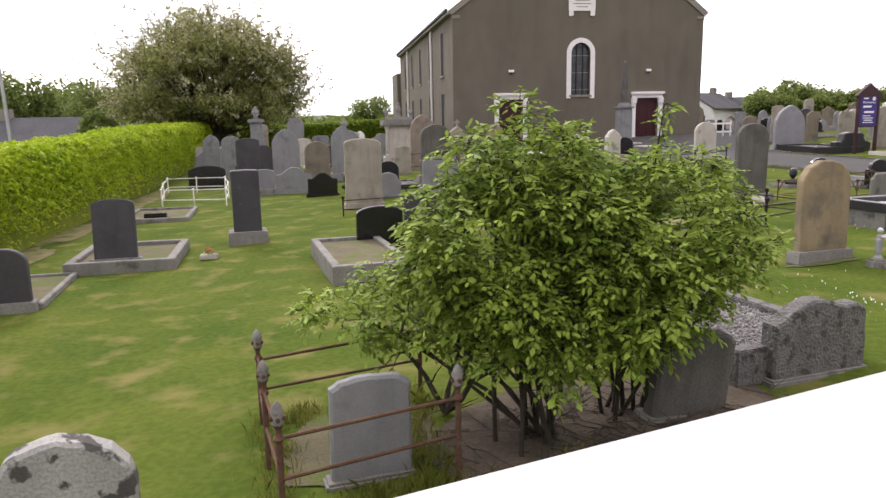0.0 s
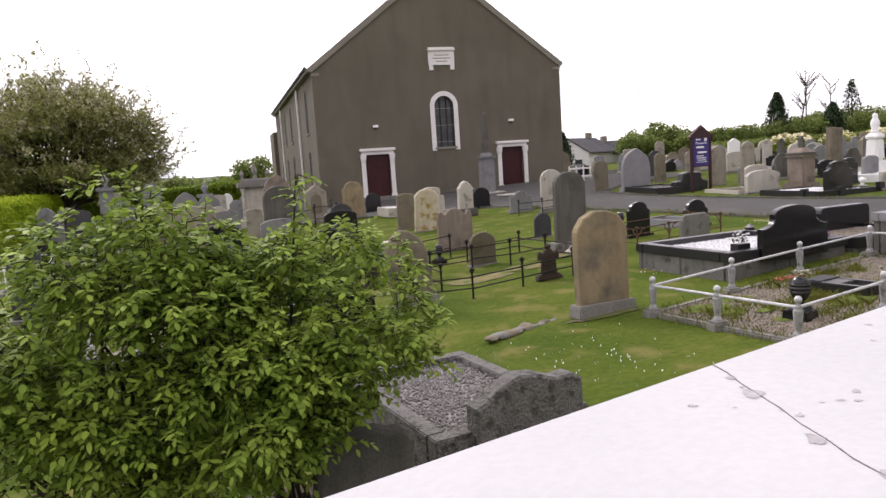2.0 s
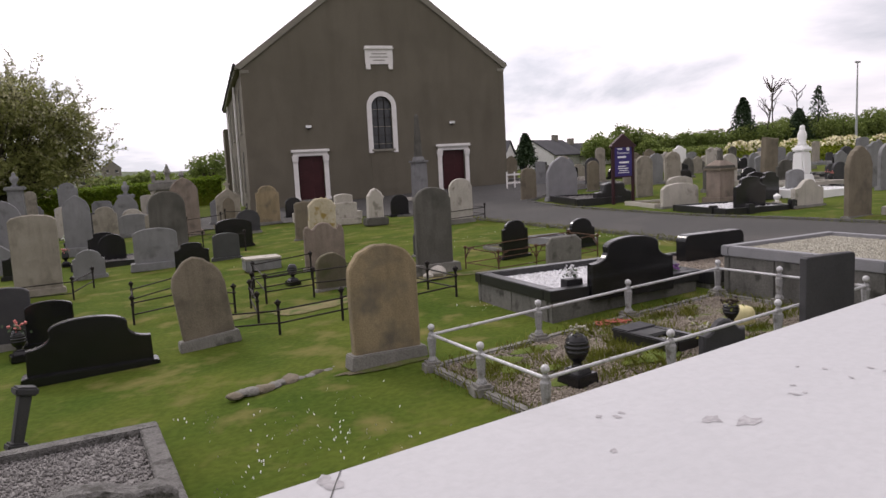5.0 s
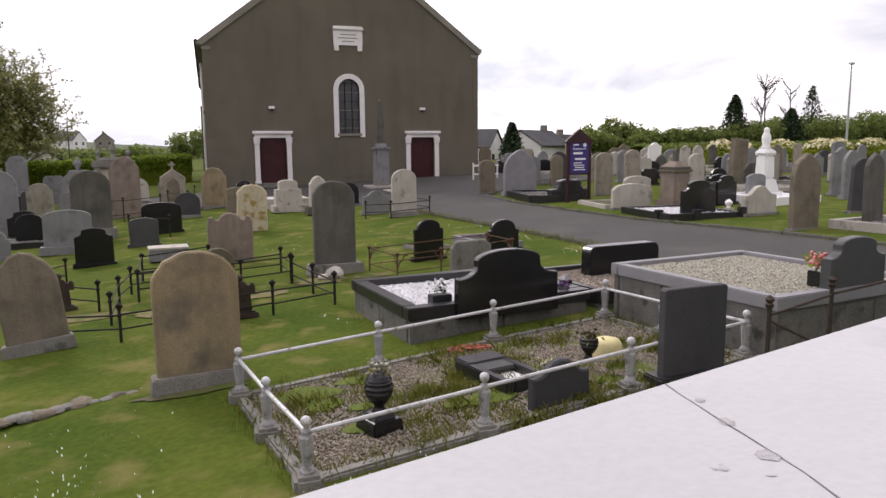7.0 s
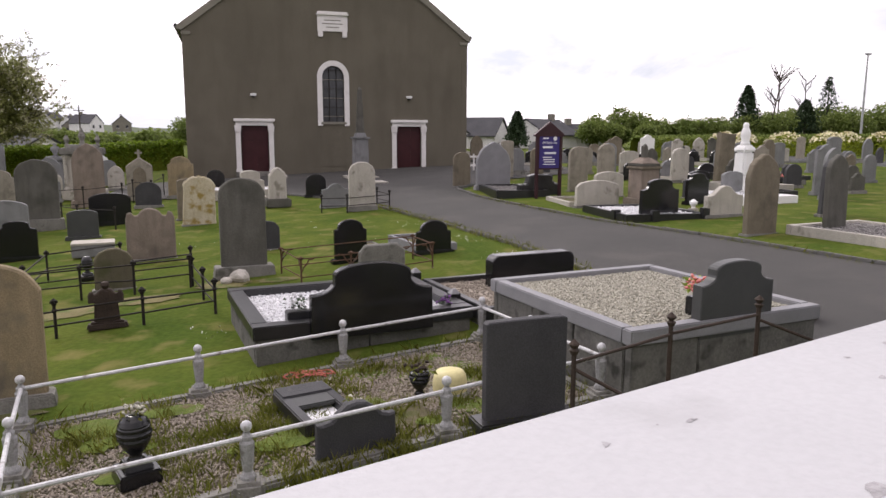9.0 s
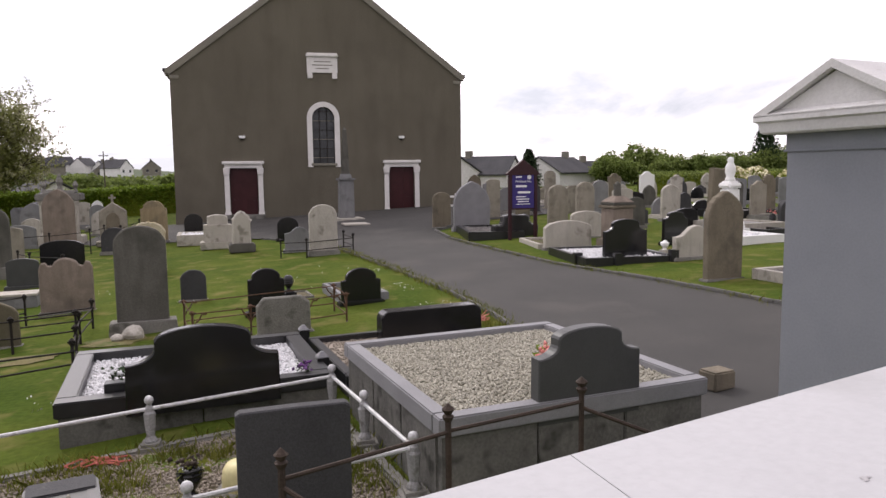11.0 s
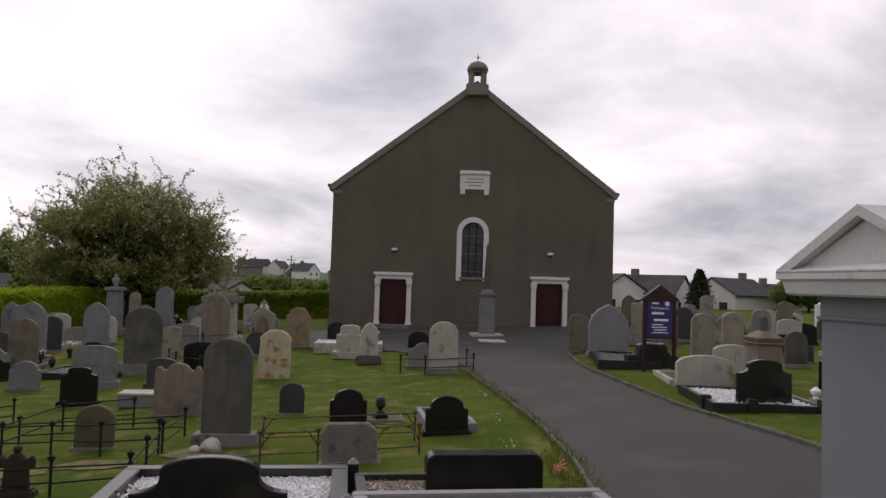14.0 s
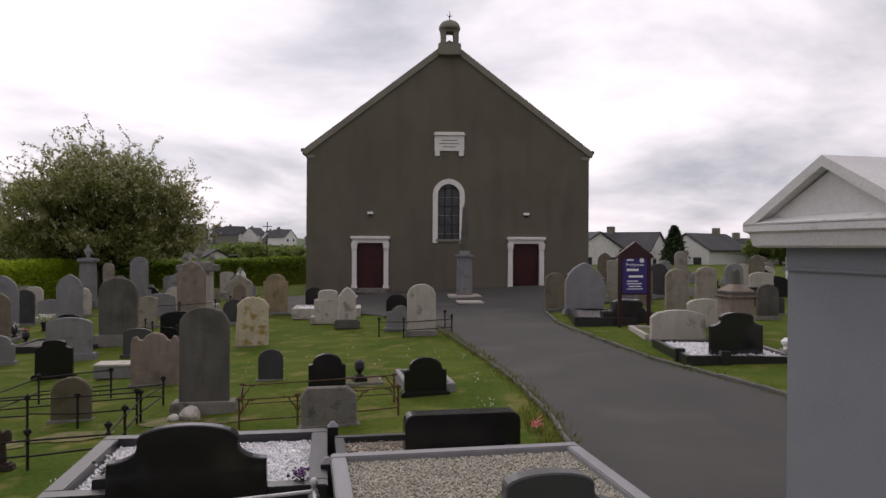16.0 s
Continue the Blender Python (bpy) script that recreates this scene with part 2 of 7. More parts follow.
M = {
    "grass": material("mown_grass", (0.042, 0.075, 0.0105), (0.098, 0.118, 0.021), 0.95, 0.8, 13, 0.5, world_space=True,
                      spots=(0.158, 0.143, 0.05), spot_scale=1.7, spot_at=0.53, spot_soft=0.2, step=0.03, spec=0.03),
    "asphalt": material("worn_asphalt", (0.052, 0.051, 0.049), (0.072, 0.069, 0.065), 0.9, 0.6, 90, 0.4, world_space=True,
                        spots=(0.105, 0.097, 0.088), spot_scale=0.5, spot_at=0.54, spot_soft=0.35),
    "render": material("roughcast_render", (0.128, 0.115, 0.088), (0.155, 0.14, 0.108), 0.95, 0.35, 22, 0.6, world_space=True,
                       spots=(0.118, 0.107, 0.083), spot_scale=0.5, spot_at=0.52, spot_soft=0.25, fine_mix=0.2, streak=0.2, streak_scale=1.3),
    "quoin": material("cement_render", (0.2, 0.19, 0.16), (0.26, 0.245, 0.2), 0.95, 0.8, 25, 0.4, world_space=True),
    "white": material("white_paint", (0.72, 0.7, 0.68), (0.8, 0.78, 0.76), 0.6, 4, 50, 0.15, fine_mix=0.12,
                      spots=(0.55, 0.52, 0.48), spot_scale=5, spot_at=0.68),
    "coping": material("flaking_white_masonry_paint", (0.425, 0.425, 0.435), (0.475, 0.475, 0.485), 0.8, 1.3, 60, 0.12, world_space=True,
                       spots=(0.36, 0.357, 0.36), spot_scale=2.2, spot_at=0.6, spot_soft=0.2, fine_mix=0.06),
    "pillar": material("grey_masonry_paint", (0.2, 0.211, 0.236), (0.236, 0.247, 0.272), 0.75, 1.5, 60, 0.05, fine_mix=0.08),
    "cap": material("pale_masonry_paint", (0.55, 0.54, 0.54), (0.64, 0.63, 0.62), 0.7, 2, 50, 0.2, fine_mix=0.1,
                    spots=(0.42, 0.4, 0.38), spot_scale=9, spot_at=0.64),
    "door": material("dark_red_door_paint", (0.042, 0.011, 0.013), (0.056, 0.015, 0.017), 0.45, 2, 40, 0.1, fine_mix=0.15),
    "glass": material("leaded_glass", (0.02, 0.022, 0.026), (0.06, 0.065, 0.07), 0.2, 2.5, 12, 0.2, spec=0.5),
    # dark and unreflective: flush panes stand in for windows in shaded recesses
    "sideglass": material("dull_leaded_glass", (0.02, 0.021, 0.023), (0.045, 0.047, 0.05), 0.8, 2.5, 12, 0.2, spec=0.03),
    "slate": material("roof_slate", (0.05, 0.05, 0.056), (0.075, 0.075, 0.08), 0.85, 0.6, 8, 0.3, world_space=True),
    "tan": material("weathered_sandstone", (0.24, 0.19, 0.115), (0.31, 0.25, 0.155), 0.95, 1.6, 70, 0.4,
                    spots=(0.14, 0.122, 0.092), spot_scale=2.6, spot_at=0.49, spot_soft=0.22, streak=0.28),
    "buff": material("buff_limestone", (0.25, 0.228, 0.185), (0.34, 0.312, 0.26), 0.95, 2.2, 60, 0.4,
                     spots=(0.16, 0.145, 0.115), spot_scale=2.4, spot_at=0.52, spot_soft=0.22, streak=0.24),
    "brown": material("brown_sandstone", (0.155, 0.135, 0.1), (0.215, 0.185, 0.14), 0.95, 2.5, 60, 0.4,
                      spots=(0.1, 0.09, 0.07), spot_scale=2.2, spot_at=0.55, spot_soft=0.22, streak=0.24),
    "mossy": material("moss_stained_sandstone", (0.1, 0.09, 0.06), (0.15, 0.132, 0.09), 0.95, 2.5, 60, 0.4,
                      spots=(0.075, 0.078, 0.035), spot_scale=3.0, spot_at=0.5, spot_soft=0.22, streak=0.24),
    "rosy": material("pinkish_sandstone", (0.2, 0.165, 0.135), (0.27, 0.222, 0.185), 0.95, 2.5, 60, 0.4,
                     spots=(0.14, 0.12, 0.1), spot_scale=2.6, spot_at=0.52, spot_soft=0.22, streak=0.3),
    "grey": material("grey_granite", (0.18, 0.183, 0.186), (0.24, 0.242, 0.244), 0.75, 2.0, 120, 0.25, fine_mix=0.3,
                     spots=(0.1, 0.1, 0.095), spot_scale=2.5, spot_at=0.58, spot_soft=0.22, streak=0.18),
    "stained": material("algae_stained_stone", (0.095, 0.092, 0.08), (0.135, 0.13, 0.115), 0.95, 1.8, 60, 0.4,
                        spots=(0.06, 0.06, 0.05), spot_scale=1.6, spot_at=0.5, spot_soft=0.25, streak=0.28),
    "darkgrey": material("dark_slate_stone", (0.045, 0.045, 0.049), (0.068, 0.067, 0.07), 0.7, 2.4, 80, 0.25,
                         spots=(0.1, 0.097, 0.09), spot_scale=5, spot_at=0.66, streak=0.12),
    "black": material("polished_black_granite", (0.006, 0.006, 0.007), (0.012, 0.012, 0.013), 0.22, 6, 150, 0.0, fine_mix=0.2, spec=0.5),
    "kerbblack": material("black_granite_kerb", (0.014, 0.014, 0.015), (0.024, 0.024, 0.026), 0.32, 6, 140, 0.05, fine_mix=0.3, spec=0.5),
    "pale": material("pale_limestone", (0.4, 0.375, 0.33), (0.5, 0.47, 0.42), 0.9, 2.2, 60, 0.35,
                     spots=(0.24, 0.225, 0.19), spot_scale=3, spot_at=0.58, streak=0.22),
    "lichen": material("lichen_covered_stone", (0.42, 0.36, 0.24), (0.55, 0.5, 0.38), 0.95, 3, 50, 0.5,
                       spots=(0.3, 0.22, 0.07), spot_scale=4, spot_at=0.53, streak=0.20),
    "marble": material("white_marble", (0.78, 0.78, 0.77), (0.84, 0.84, 0.83), 0.5, 2, 40, 0.1, fine_mix=0.1),
    "concrete": material("weathered_concrete", (0.165, 0.16, 0.145), (0.25, 0.242, 0.22), 0.95, 2.5, 45, 0.5,
                         spots=(0.1, 0.1, 0.085), spot_scale=4, spot_at=0.58, streak=0.24),
    "blotched": material("lichen_blotched_grey_stone", (0.26, 0.26, 0.24), (0.36, 0.355, 0.33), 0.95, 3, 50, 0.5,
                         spots=(0.07, 0.068, 0.062), spot_scale=7, spot_at=0.53, spot_soft=0.05, streak=0.20),
    "granitekerb": material("sawn_grey_granite", (0.2, 0.2, 0.21), (0.25, 0.25, 0.26), 0.55, 3, 140, 0.1, fine_mix=0.3),
    "panel": material("stained_cement_panel", (0.11, 0.108, 0.1), (0.17, 0.165, 0.15), 0.9, 3, 40, 0.35,
                      spots=(0.06, 0.06, 0.053), spot_scale=5, spot_at=0.57, streak=0.24),
    "slatehead": material("polished_grey_granite", (0.055, 0.057, 0.057), (0.075, 0.077, 0.075), 0.4, 3, 140, 0.05, fine_mix=0.3),
    "rocky": material("rock_faced_granite", (0.12, 0.115, 0.11), (0.2, 0.195, 0.185), 0.95, 5, 35, 1.0, step=0.04,
                      spots=(0.075, 0.072, 0.065), spot_scale=9, spot_at=0.54),
    "iron": material("dark_wrought_iron", (0.016, 0.015, 0.015), (0.035, 0.028, 0.024), 0.7, 8, 60, 0.3, metal=0.3),
    "rust": material("rusty_iron", (0.085, 0.045, 0.027), (0.13, 0.075, 0.05), 0.9, 8, 50, 0.5, metal=0.1,
                     spots=(0.2, 0.19, 0.18), spot_scale=7, spot_at=0.6),
    "silver": material("silver_painted_iron", (0.44, 0.44, 0.45), (0.6, 0.6, 0.61), 0.5, 8, 60, 0.2, metal=0.2,
                       spots=(0.22, 0.2, 0.18), spot_scale=9, spot_at=0.6),
    "postgrey": material("flaking_grey_paint", (0.25, 0.25, 0.25), (0.36, 0.36, 0.36), 0.8, 9, 60, 0.3, spots=(0.16, 0.155, 0.14), spot_scale=10, spot_at=0.55),
    "castiron": material("brown_cast_iron", (0.035, 0.026, 0.021), (0.06, 0.043, 0.033), 0.8, 8, 60, 0.4),
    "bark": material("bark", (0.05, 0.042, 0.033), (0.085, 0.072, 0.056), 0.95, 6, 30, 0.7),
    # bark again, darkened in colour for the shade inside the bush
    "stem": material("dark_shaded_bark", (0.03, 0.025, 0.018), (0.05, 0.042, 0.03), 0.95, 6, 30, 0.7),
    "leaf": material("fresh_bush_leaf", (0.13, 0.228, 0.029), (0.37, 0.475, 0.076), 0.5, 2.6, 6, 0, per_piece=1.3, translucent=0.34, spec=0.12),
    "treeleaf": material("spring_tree_leaf", (0.22, 0.25, 0.075), (0.38, 0.39, 0.15), 0.6, 0.6, 3, 0, per_piece=1.5, translucent=0.42, spec=0.12),
    "bloom": material("pale_spring_blossom", (0.33, 0.34, 0.16), (0.52, 0.5, 0.33), 0.7, 0.6, 3, 0, per_piece=1.5, translucent=0.4, spec=0.1),
    "hedge": material("privet_leaf", (0.25, 0.38, 0.014), (0.41, 0.5, 0.035), 0.5, 0.5, 4, 0, per_piece=2.6, translucent=0.45, spec=0.12),
    "darkhedge": material("dark_privet_leaf", (0.13, 0.22, 0.018), (0.25, 0.34, 0.04), 0.5, 0.5, 4, 0, per_piece=2.0, translucent=0.4, spec=0.12),
    # leaf green darkened to stand for the shade between the leaves
    "hedgecore": material("hedge_inner_shade", (0.1, 0.13, 0.01), (0.16, 0.19, 0.016), 0.95, 3, 20, 0.5),
    "wood": material("far_tree_leaf", (0.14, 0.2, 0.05), (0.25, 0.3, 0.09), 0.7, 0.35, 1, 0, per_piece=1.4, translucent=0.4, spec=0.12),
    "conifer": material("conifer_needles", (0.03, 0.055, 0.025), (0.05, 0.08, 0.035), 0.8, 0.4, 3, 0, per_piece=1.5),
    "shrub": material("golden_shrub_leaf", (0.2, 0.27, 0.02), (0.36, 0.4, 0.05), 0.6, 0.6, 3, 0, per_piece=1.5, translucent=0.4, spec=0.12),
    "petal": material("pale_yellow_blossom", (0.75, 0.66, 0.4), (0.85, 0.78, 0.6), 0.6, 0.8, 3, 0),
    "daisy": material("daisy_petal", (0.8, 0.8, 0.78), (0.85, 0.85, 0.82), 0.6, 5, 20, 0),
    "pebble": material("buff_gravel", (0.35, 0.335, 0.275), (0.55, 0.525, 0.44), 0.85, 20, 60, 0, per_piece=1.25, world_space=True),
    "chip": material("white_marble_chip", (0.68, 0.68, 0.7), (0.84, 0.84, 0.86), 0.7, 20, 60, 0, per_piece=2.2, world_space=True),
    "greygravel": material("grey_gravel", (0.2, 0.19, 0.185), (0.34, 0.325, 0.31), 0.9, 20, 60, 0, per_piece=1.2, world_space=True),
    "browngravel": material("brown_gravel", (0.24, 0.205, 0.165), (0.36, 0.315, 0.265), 0.9, 20, 60, 0, per_piece=2.2, world_space=True),
    "earth": material("dry_earth", (0.085, 0.075, 0.045), (0.14, 0.12, 0.07), 0.95, 2, 35, 0.7, world_space=True,
                      spots=(0.085, 0.105, 0.025), spot_scale=2.2, spot_at=0.5),
    "dryturf": material("dry_worn_turf", (0.12, 0.11, 0.04), (0.185, 0.158, 0.075), 0.95, 2.5, 30, 0.6, world_space=True, spots=(0.07, 0.1, 0.018), spot_scale=3.0, spot_at=0.5),
    "moss": material("bright_moss", (0.07, 0.105, 0.016), (0.13, 0.165, 0.03), 0.95, 5, 40, 1.0, world_space=True, spots=(0.12, 0.1, 0.05), spot_scale=7, spot_at=0.56),
    "litter": material("leaf_litter", (0.062, 0.048, 0.035), (0.115, 0.092, 0.066), 0.95, 4, 30, 0.9, world_space=True),
    "blade": material("grass_blade", (0.13, 0.165, 0.022), (0.24, 0.235, 0.055), 0.7, 1.0, 5, 0, per_piece=1.5, world_space=True, translucent=0.3, spec=0.12),
    "turf": material("mown_grass_blade", (0.056, 0.099, 0.0095), (0.11, 0.135, 0.018), 0.9, 0.55, 5, 0, world_space=True, translucent=0.5, spec=0.03, fine_mix=0.1),
    "yellow": material("pale_yellow_plastic", (0.58, 0.52, 0.25), (0.66, 0.6, 0.33), 0.5, 5, 30, 0.1, fine_mix=0.15),
    "pink": material("faded_pink_petal", (0.6, 0.16, 0.15), (0.7, 0.3, 0.27), 0.7, 20, 60, 0),
    "red": material("red_plastic_net", (0.38, 0.09, 0.07), (0.46, 0.15, 0.11), 0.7, 20, 60, 0),
    "purple": material("purple_flower", (0.12, 0.05, 0.18), (0.2, 0.08, 0.26), 0.7, 20, 60, 0),
    "signwood": material("maroon_sign_paint", (0.035, 0.014, 0.018), (0.05, 0.02, 0.024), 0.45, 4, 40, 0.1),
    "signblue": material("violet_sign_panel", (0.04, 0.03, 0.15), (0.05, 0.037, 0.185), 0.4, 2, 30, 0, fine_mix=0.1),
    "lettering": material("white_sign_lettering", (0.78, 0.78, 0.8), (0.82, 0.82, 0.84), 0.6, 4, 20, 0, fine_mix=0.05),
    "housewall": material("white_harled_wall", (0.74, 0.73, 0.71), (0.82, 0.81, 0.79), 0.9, 0.6, 8, 0.2),
    "galv": material("galvanised_steel", (0.36, 0.37, 0.38), (0.44, 0.45, 0.46), 0.5, 3, 30, 0.1, metal=0.5),
    "hill": material("distant_fields", (0.06, 0.085, 0.045), (0.1, 0.115, 0.065), 1.0, 0.012, 0.15, 0, world_space=True),
    "chipped": material("bare_cement_under_paint", (0.32, 0.31, 0.315), (0.4, 0.39, 0.4), 0.95, 9, 80, 0.3, world_space=True),
    "kerbstone": material("kerb_concrete", (0.1, 0.1, 0.095), (0.16, 0.155, 0.145), 0.95, 2, 40, 0.5, world_space=True),
}
RNG = np.random.default_rng(7)


# ---- mesh helpers ----
def ground_z(x, y):
    s = min(max((y - 18) / 22, 0), 1)
    return float(np.interp(x, [-60, -22, -18, -11, -7.5, -4, 0, 5, 10, 60], [-1.6, -1.25, -1.2, -0.9, -0.65, -0.47, -0.28, -0.05, 0.1, 0.4])) + 0.25 * s * s * (3 - 2 * s)


def thing(name, x, y, z, rz, label, category, group="", lean=0.0, tip=0.0):
    ob = new(name)
    ob.matrix_basis = pose(x, y, z, tip, lean, rz)
    ob.empty_display_size = 0.2
    return tagged(ob, label, category, group)


def part(name, bm, mat, parent=None, label="", smooth=False):
    me = bpy.data.meshes.new(name)
    bmesh.ops.recalc_face_normals(bm, faces=bm.faces)
    bm.to_mesh(me)
    bm.free()
    me.materials.append(M[mat])
    if smooth:
        for p in me.polygons:
            p.use_smooth = True
    ob = new(name, me)
    ob.parent = parent
    return tagged(ob, label)


def arrays(name, verts, faces, mat, parent=None, label="", smooth=False):
    """A mesh from numpy arrays; all faces have the same number of corners."""
    verts, faces = np.asarray(verts, np.float32), np.asarray(faces, np.int32)
    me = bpy.data.meshes.new(name)
    me.vertices.add(len(verts))
    me.vertices.foreach_set("co", verts.ravel())
    me.loops.add(faces.size)
    me.loops.foreach_set("vertex_index", faces.ravel())
    me.polygons.add(len(faces))
    me.polygons.foreach_set("loop_start", np.arange(len(faces), dtype=np.int32) * faces.shape[1])
    me.polygons.foreach_set("loop_total", np.full(len(faces), faces.shape[1], np.int32))
    me.update(calc_edges=True)
    me.validate()
    me.materials.append(M[mat])
    if smooth:
        me.polygons.foreach_set("use_smooth", np.ones(len(faces), bool))
    ob = new(name, me)
    ob.parent = parent
    return tagged(ob, label)


def block(bm, x0, x1, y0, y1, z0, z1, bevel=0.012, taper=0.0):
    """A box with softened edges, narrower at the top by taper."""
    r = bmesh.ops.create_cube(bm, size=1.0)
    for v in r["verts"]:
        k = 1 - taper if v.co.z > 0 else 1
        v.co = Vector(((x0 + x1) / 2 + v.co.x * (x1 - x0) * k, (y0 + y1) / 2 + v.co.y * (y1 - y0) * k, z0 if v.co.z < 0 else z1))
    if bevel:
        edges = list({e for v in r["verts"] for e in v.link_edges})
        bmesh.ops.bevel(bm, geom=edges, offset=bevel, segments=2, affect="EDGES", clamp_overlap=True)
    return bm


def boxed(*a, **k):
    return block(bmesh.new(), *a, **k)


def lathe(bm, rings, sides=14, x=0.0, y=0.0):
    """A turned solid from (radius, height) rings."""
    loops = [[bm.verts.new((x + r * math.cos(2 * math.pi * i / sides), y + r * math.sin(2 * math.pi * i / sides), z)) for i in range(sides)] for r, z in rings]
    for a, b in zip(loops, loops[1:]):
        for i in range(sides):
            bm.faces.new((a[i], a[(i + 1) % sides], b[(i + 1) % sides], b[i]))
    bm.faces.new(loops[0])
    bm.faces.new(loops[-1])
    return bm


def bar(bm, p, q, r0, r1=None, sides=6):
    """A round bar from p to q."""
    p, q = Vector(p), Vector(q)
    turn = (q - p).to_track_quat("Z", "Y").to_matrix()
    ends = []
    for c, r in ((p, r0), (q, r0 if r1 is None else r1)):
        ends.append([bm.verts.new(c + turn @ Vector((r * math.cos(2 * math.pi * i / sides), r * math.sin(2 * math.pi * i / sides), 0))) for i in range(sides)])
    for i in range(sides):
        bm.faces.new((ends[0][i], ends[0][(i + 1) % sides], ends[1][(i + 1) % sides], ends[1][i]))
    bm.faces.new(ends[0])
    bm.faces.new(ends[1])
    return bm


def outline(shape, w, h):
    """The outline of a gravestone, from its lower left round over the top to its lower right."""
    k = w / 2
    arc = lambda cx, cz, rx, rz, a0, a1, n: [(cx + rx * math.cos(radians(a0 + (a1 - a0) * i / n)), cz + rz * math.sin(radians(a0 + (a1 - a0) * i / n))) for i in range(n + 1)]
    if shape == "round":
        top = arc(0, h - 0.8 * k, k, 0.8 * k, 180, 0, 16)
    elif shape == "segment":
        top = arc(0, h - 0.32 * k, k, 0.32 * k, 172, 8, 14)
    elif shape == "shouldered":
        s = 0.78 * k
        top = [(-k, h - 0.62 * k), (-s, h - 0.56 * k)] + arc(0, h - 0.5 * k, s, 0.5 * k, 170, 10, 12) + [(s, h - 0.56 * k), (k, h - 0.62 * k)]
    elif shape == "stepped":
        s = 0.62 * k
        cove = arc(-k, h - 0.26 * k, k - s, 0.2 * k, -88, -4, 6)
        top = cove + arc(0, h - 0.17 * k, s, 0.17 * k, 178, 2, 12) + [(-x, z) for x, z in reversed(cove)]
    elif shape == "gothic":
        top = arc(0.55 * k, h - 1.2 * k, 1.55 * k, 1.28 * k, 180, 112, 9)[:-1] + [(0, h)] + [(-x, z) for x, z in reversed(arc(0.55 * k, h - 1.2 * k, 1.55 * k, 1.28 * k, 180, 112, 9)[:-1])]
    elif shape == "peak":
        top = [(-k, h - 0.75 * k), (-0.86 * k, h - 0.62 * k), (0, h), (0.86 * k, h - 0.62 * k), (k, h - 0.75 * k)]
    elif shape == "ears":
        top = [(-k, h - 0.42 * k), (-0.9 * k, h - 0.2 * k), (-0.78 * k, h - 0.16 * k), (-0.7 * k, h - 0.32 * k), (-0.52 * k, h - 0.3 * k)] + arc(0, h - 0.28 * k, 0.45 * k, 0.28 * k, 170, 10, 8) + [(0.52 * k, h - 0.3 * k), (0.7 * k, h - 0.32 * k), (0.78 * k, h - 0.16 * k), (0.9 * k, h - 0.2 * k), (k, h - 0.42 * k)]
    elif shape == "ogee":
        half = [(-k, h - 0.42 * k), (-0.85 * k, h - 0.42 * k), (-0.65 * k, h - 0.37 * k), (-0.45 * k, h - 0.2 * k), (-0.25 * k, h - 0.05 * k), (0, h)]
        top = half + [(-x, z) for x, z in reversed(half[:-1])]
    elif shape == "wave":
        top = [(-k, h - 0.36 * k), (-0.86 * k, h - 0.3 * k), (-0.5 * k, h - 0.1 * k), (-0.2 * k, h), (0.15 * k, h - 0.02 * k), (0.5 * k, h - 0.18 * k), (0.8 * k, h - 0.14 * k), (k, h - 0.22 * k)]
    elif shape == "soft":
        top = arc(-k + 0.12, h - 0.12, 0.12, 0.12, 180, 90, 5) + arc(k - 0.12, h - 0.12, 0.12, 0.12, 90, 0, 5)
    elif shape == "clipped":
        top = [(-k, h - 0.3 * k), (-0.7 * k, h), (0.7 * k, h), (k, h - 0.3 * k)]
    else:
        top = [(-k, h - 0.02), (-k + 0.03, h), (0, h + 0.004), (k - 0.03, h), (k, h - 0.02)]
    return [(-k, 0)] + top + [(k, 0)]


def slab(shape, w, h, t, soft=0.012, wear=0.0, z=0.0, y=0.0):
    """A standing slab of that outline with softened or worn edges."""
    bm = bmesh.new()
    ring = outline(shape, w, h)
    cx, cz = 0.0, h * 0.45
    levels = []
    jig = [(RNG.normal(0, wear), RNG.normal(0, wear)) for _ in ring]
    for yy, inset in ((-t / 2, soft), (-t / 2 + soft, 0), (t / 2 - soft, 0), (t / 2, soft)):
        levels.append([bm.verts.new((x + jx - math.copysign(inset, x) * (abs(x) > 0.01), y + yy, z + max(0.0, zz + (jz if zz > 0 else 0) - (inset if zz > cz else 0)))) for (x, zz), (jx, jz) in zip(ring, jig)])
    n = len(ring)
    for a, b in zip(levels, levels[1:]):
        for i in range(n):
            bm.faces.new((a[i], a[(i + 1) % n], b[(i + 1) % n], b[i]))
    bm.faces.new(levels[0])
    bm.faces.new(list(reversed(levels[-1])))
    return bm


WORDS = {"tan": "tan sandstone", "brown": "brown sandstone", "grey": "grey granite", "stained": "algae-stained grey stone", "darkgrey": "dark grey slate",
         "black": "polished black granite", "pale": "pale limestone", "lichen": "cream stone patched with yellow lichen", "marble": "white marble", "slatehead": "smooth grey granite", "rocky": "rock-faced grey granite", "concrete": "weathered concrete", "granitekerb": "pale grey granite", "buff": "buff limestone", "mossy": "moss-stained brown sandstone", "rosy": "pinkish sandstone", "blotched": "dark-blotched grey stone"}
TOPS = {"round": "round-topped", "segment": "gently curved", "shouldered": "arched and shouldered", "stepped": "arched, cove-shouldered", "gothic": "pointed-arch", "peak": "peaked",
        "ears": "old cusp-topped", "ogee": "ogee-topped", "wave": "wavy-topped", "clipped": "clip-cornered", "flat": "flat-topped", "soft": "low round-cornered"}


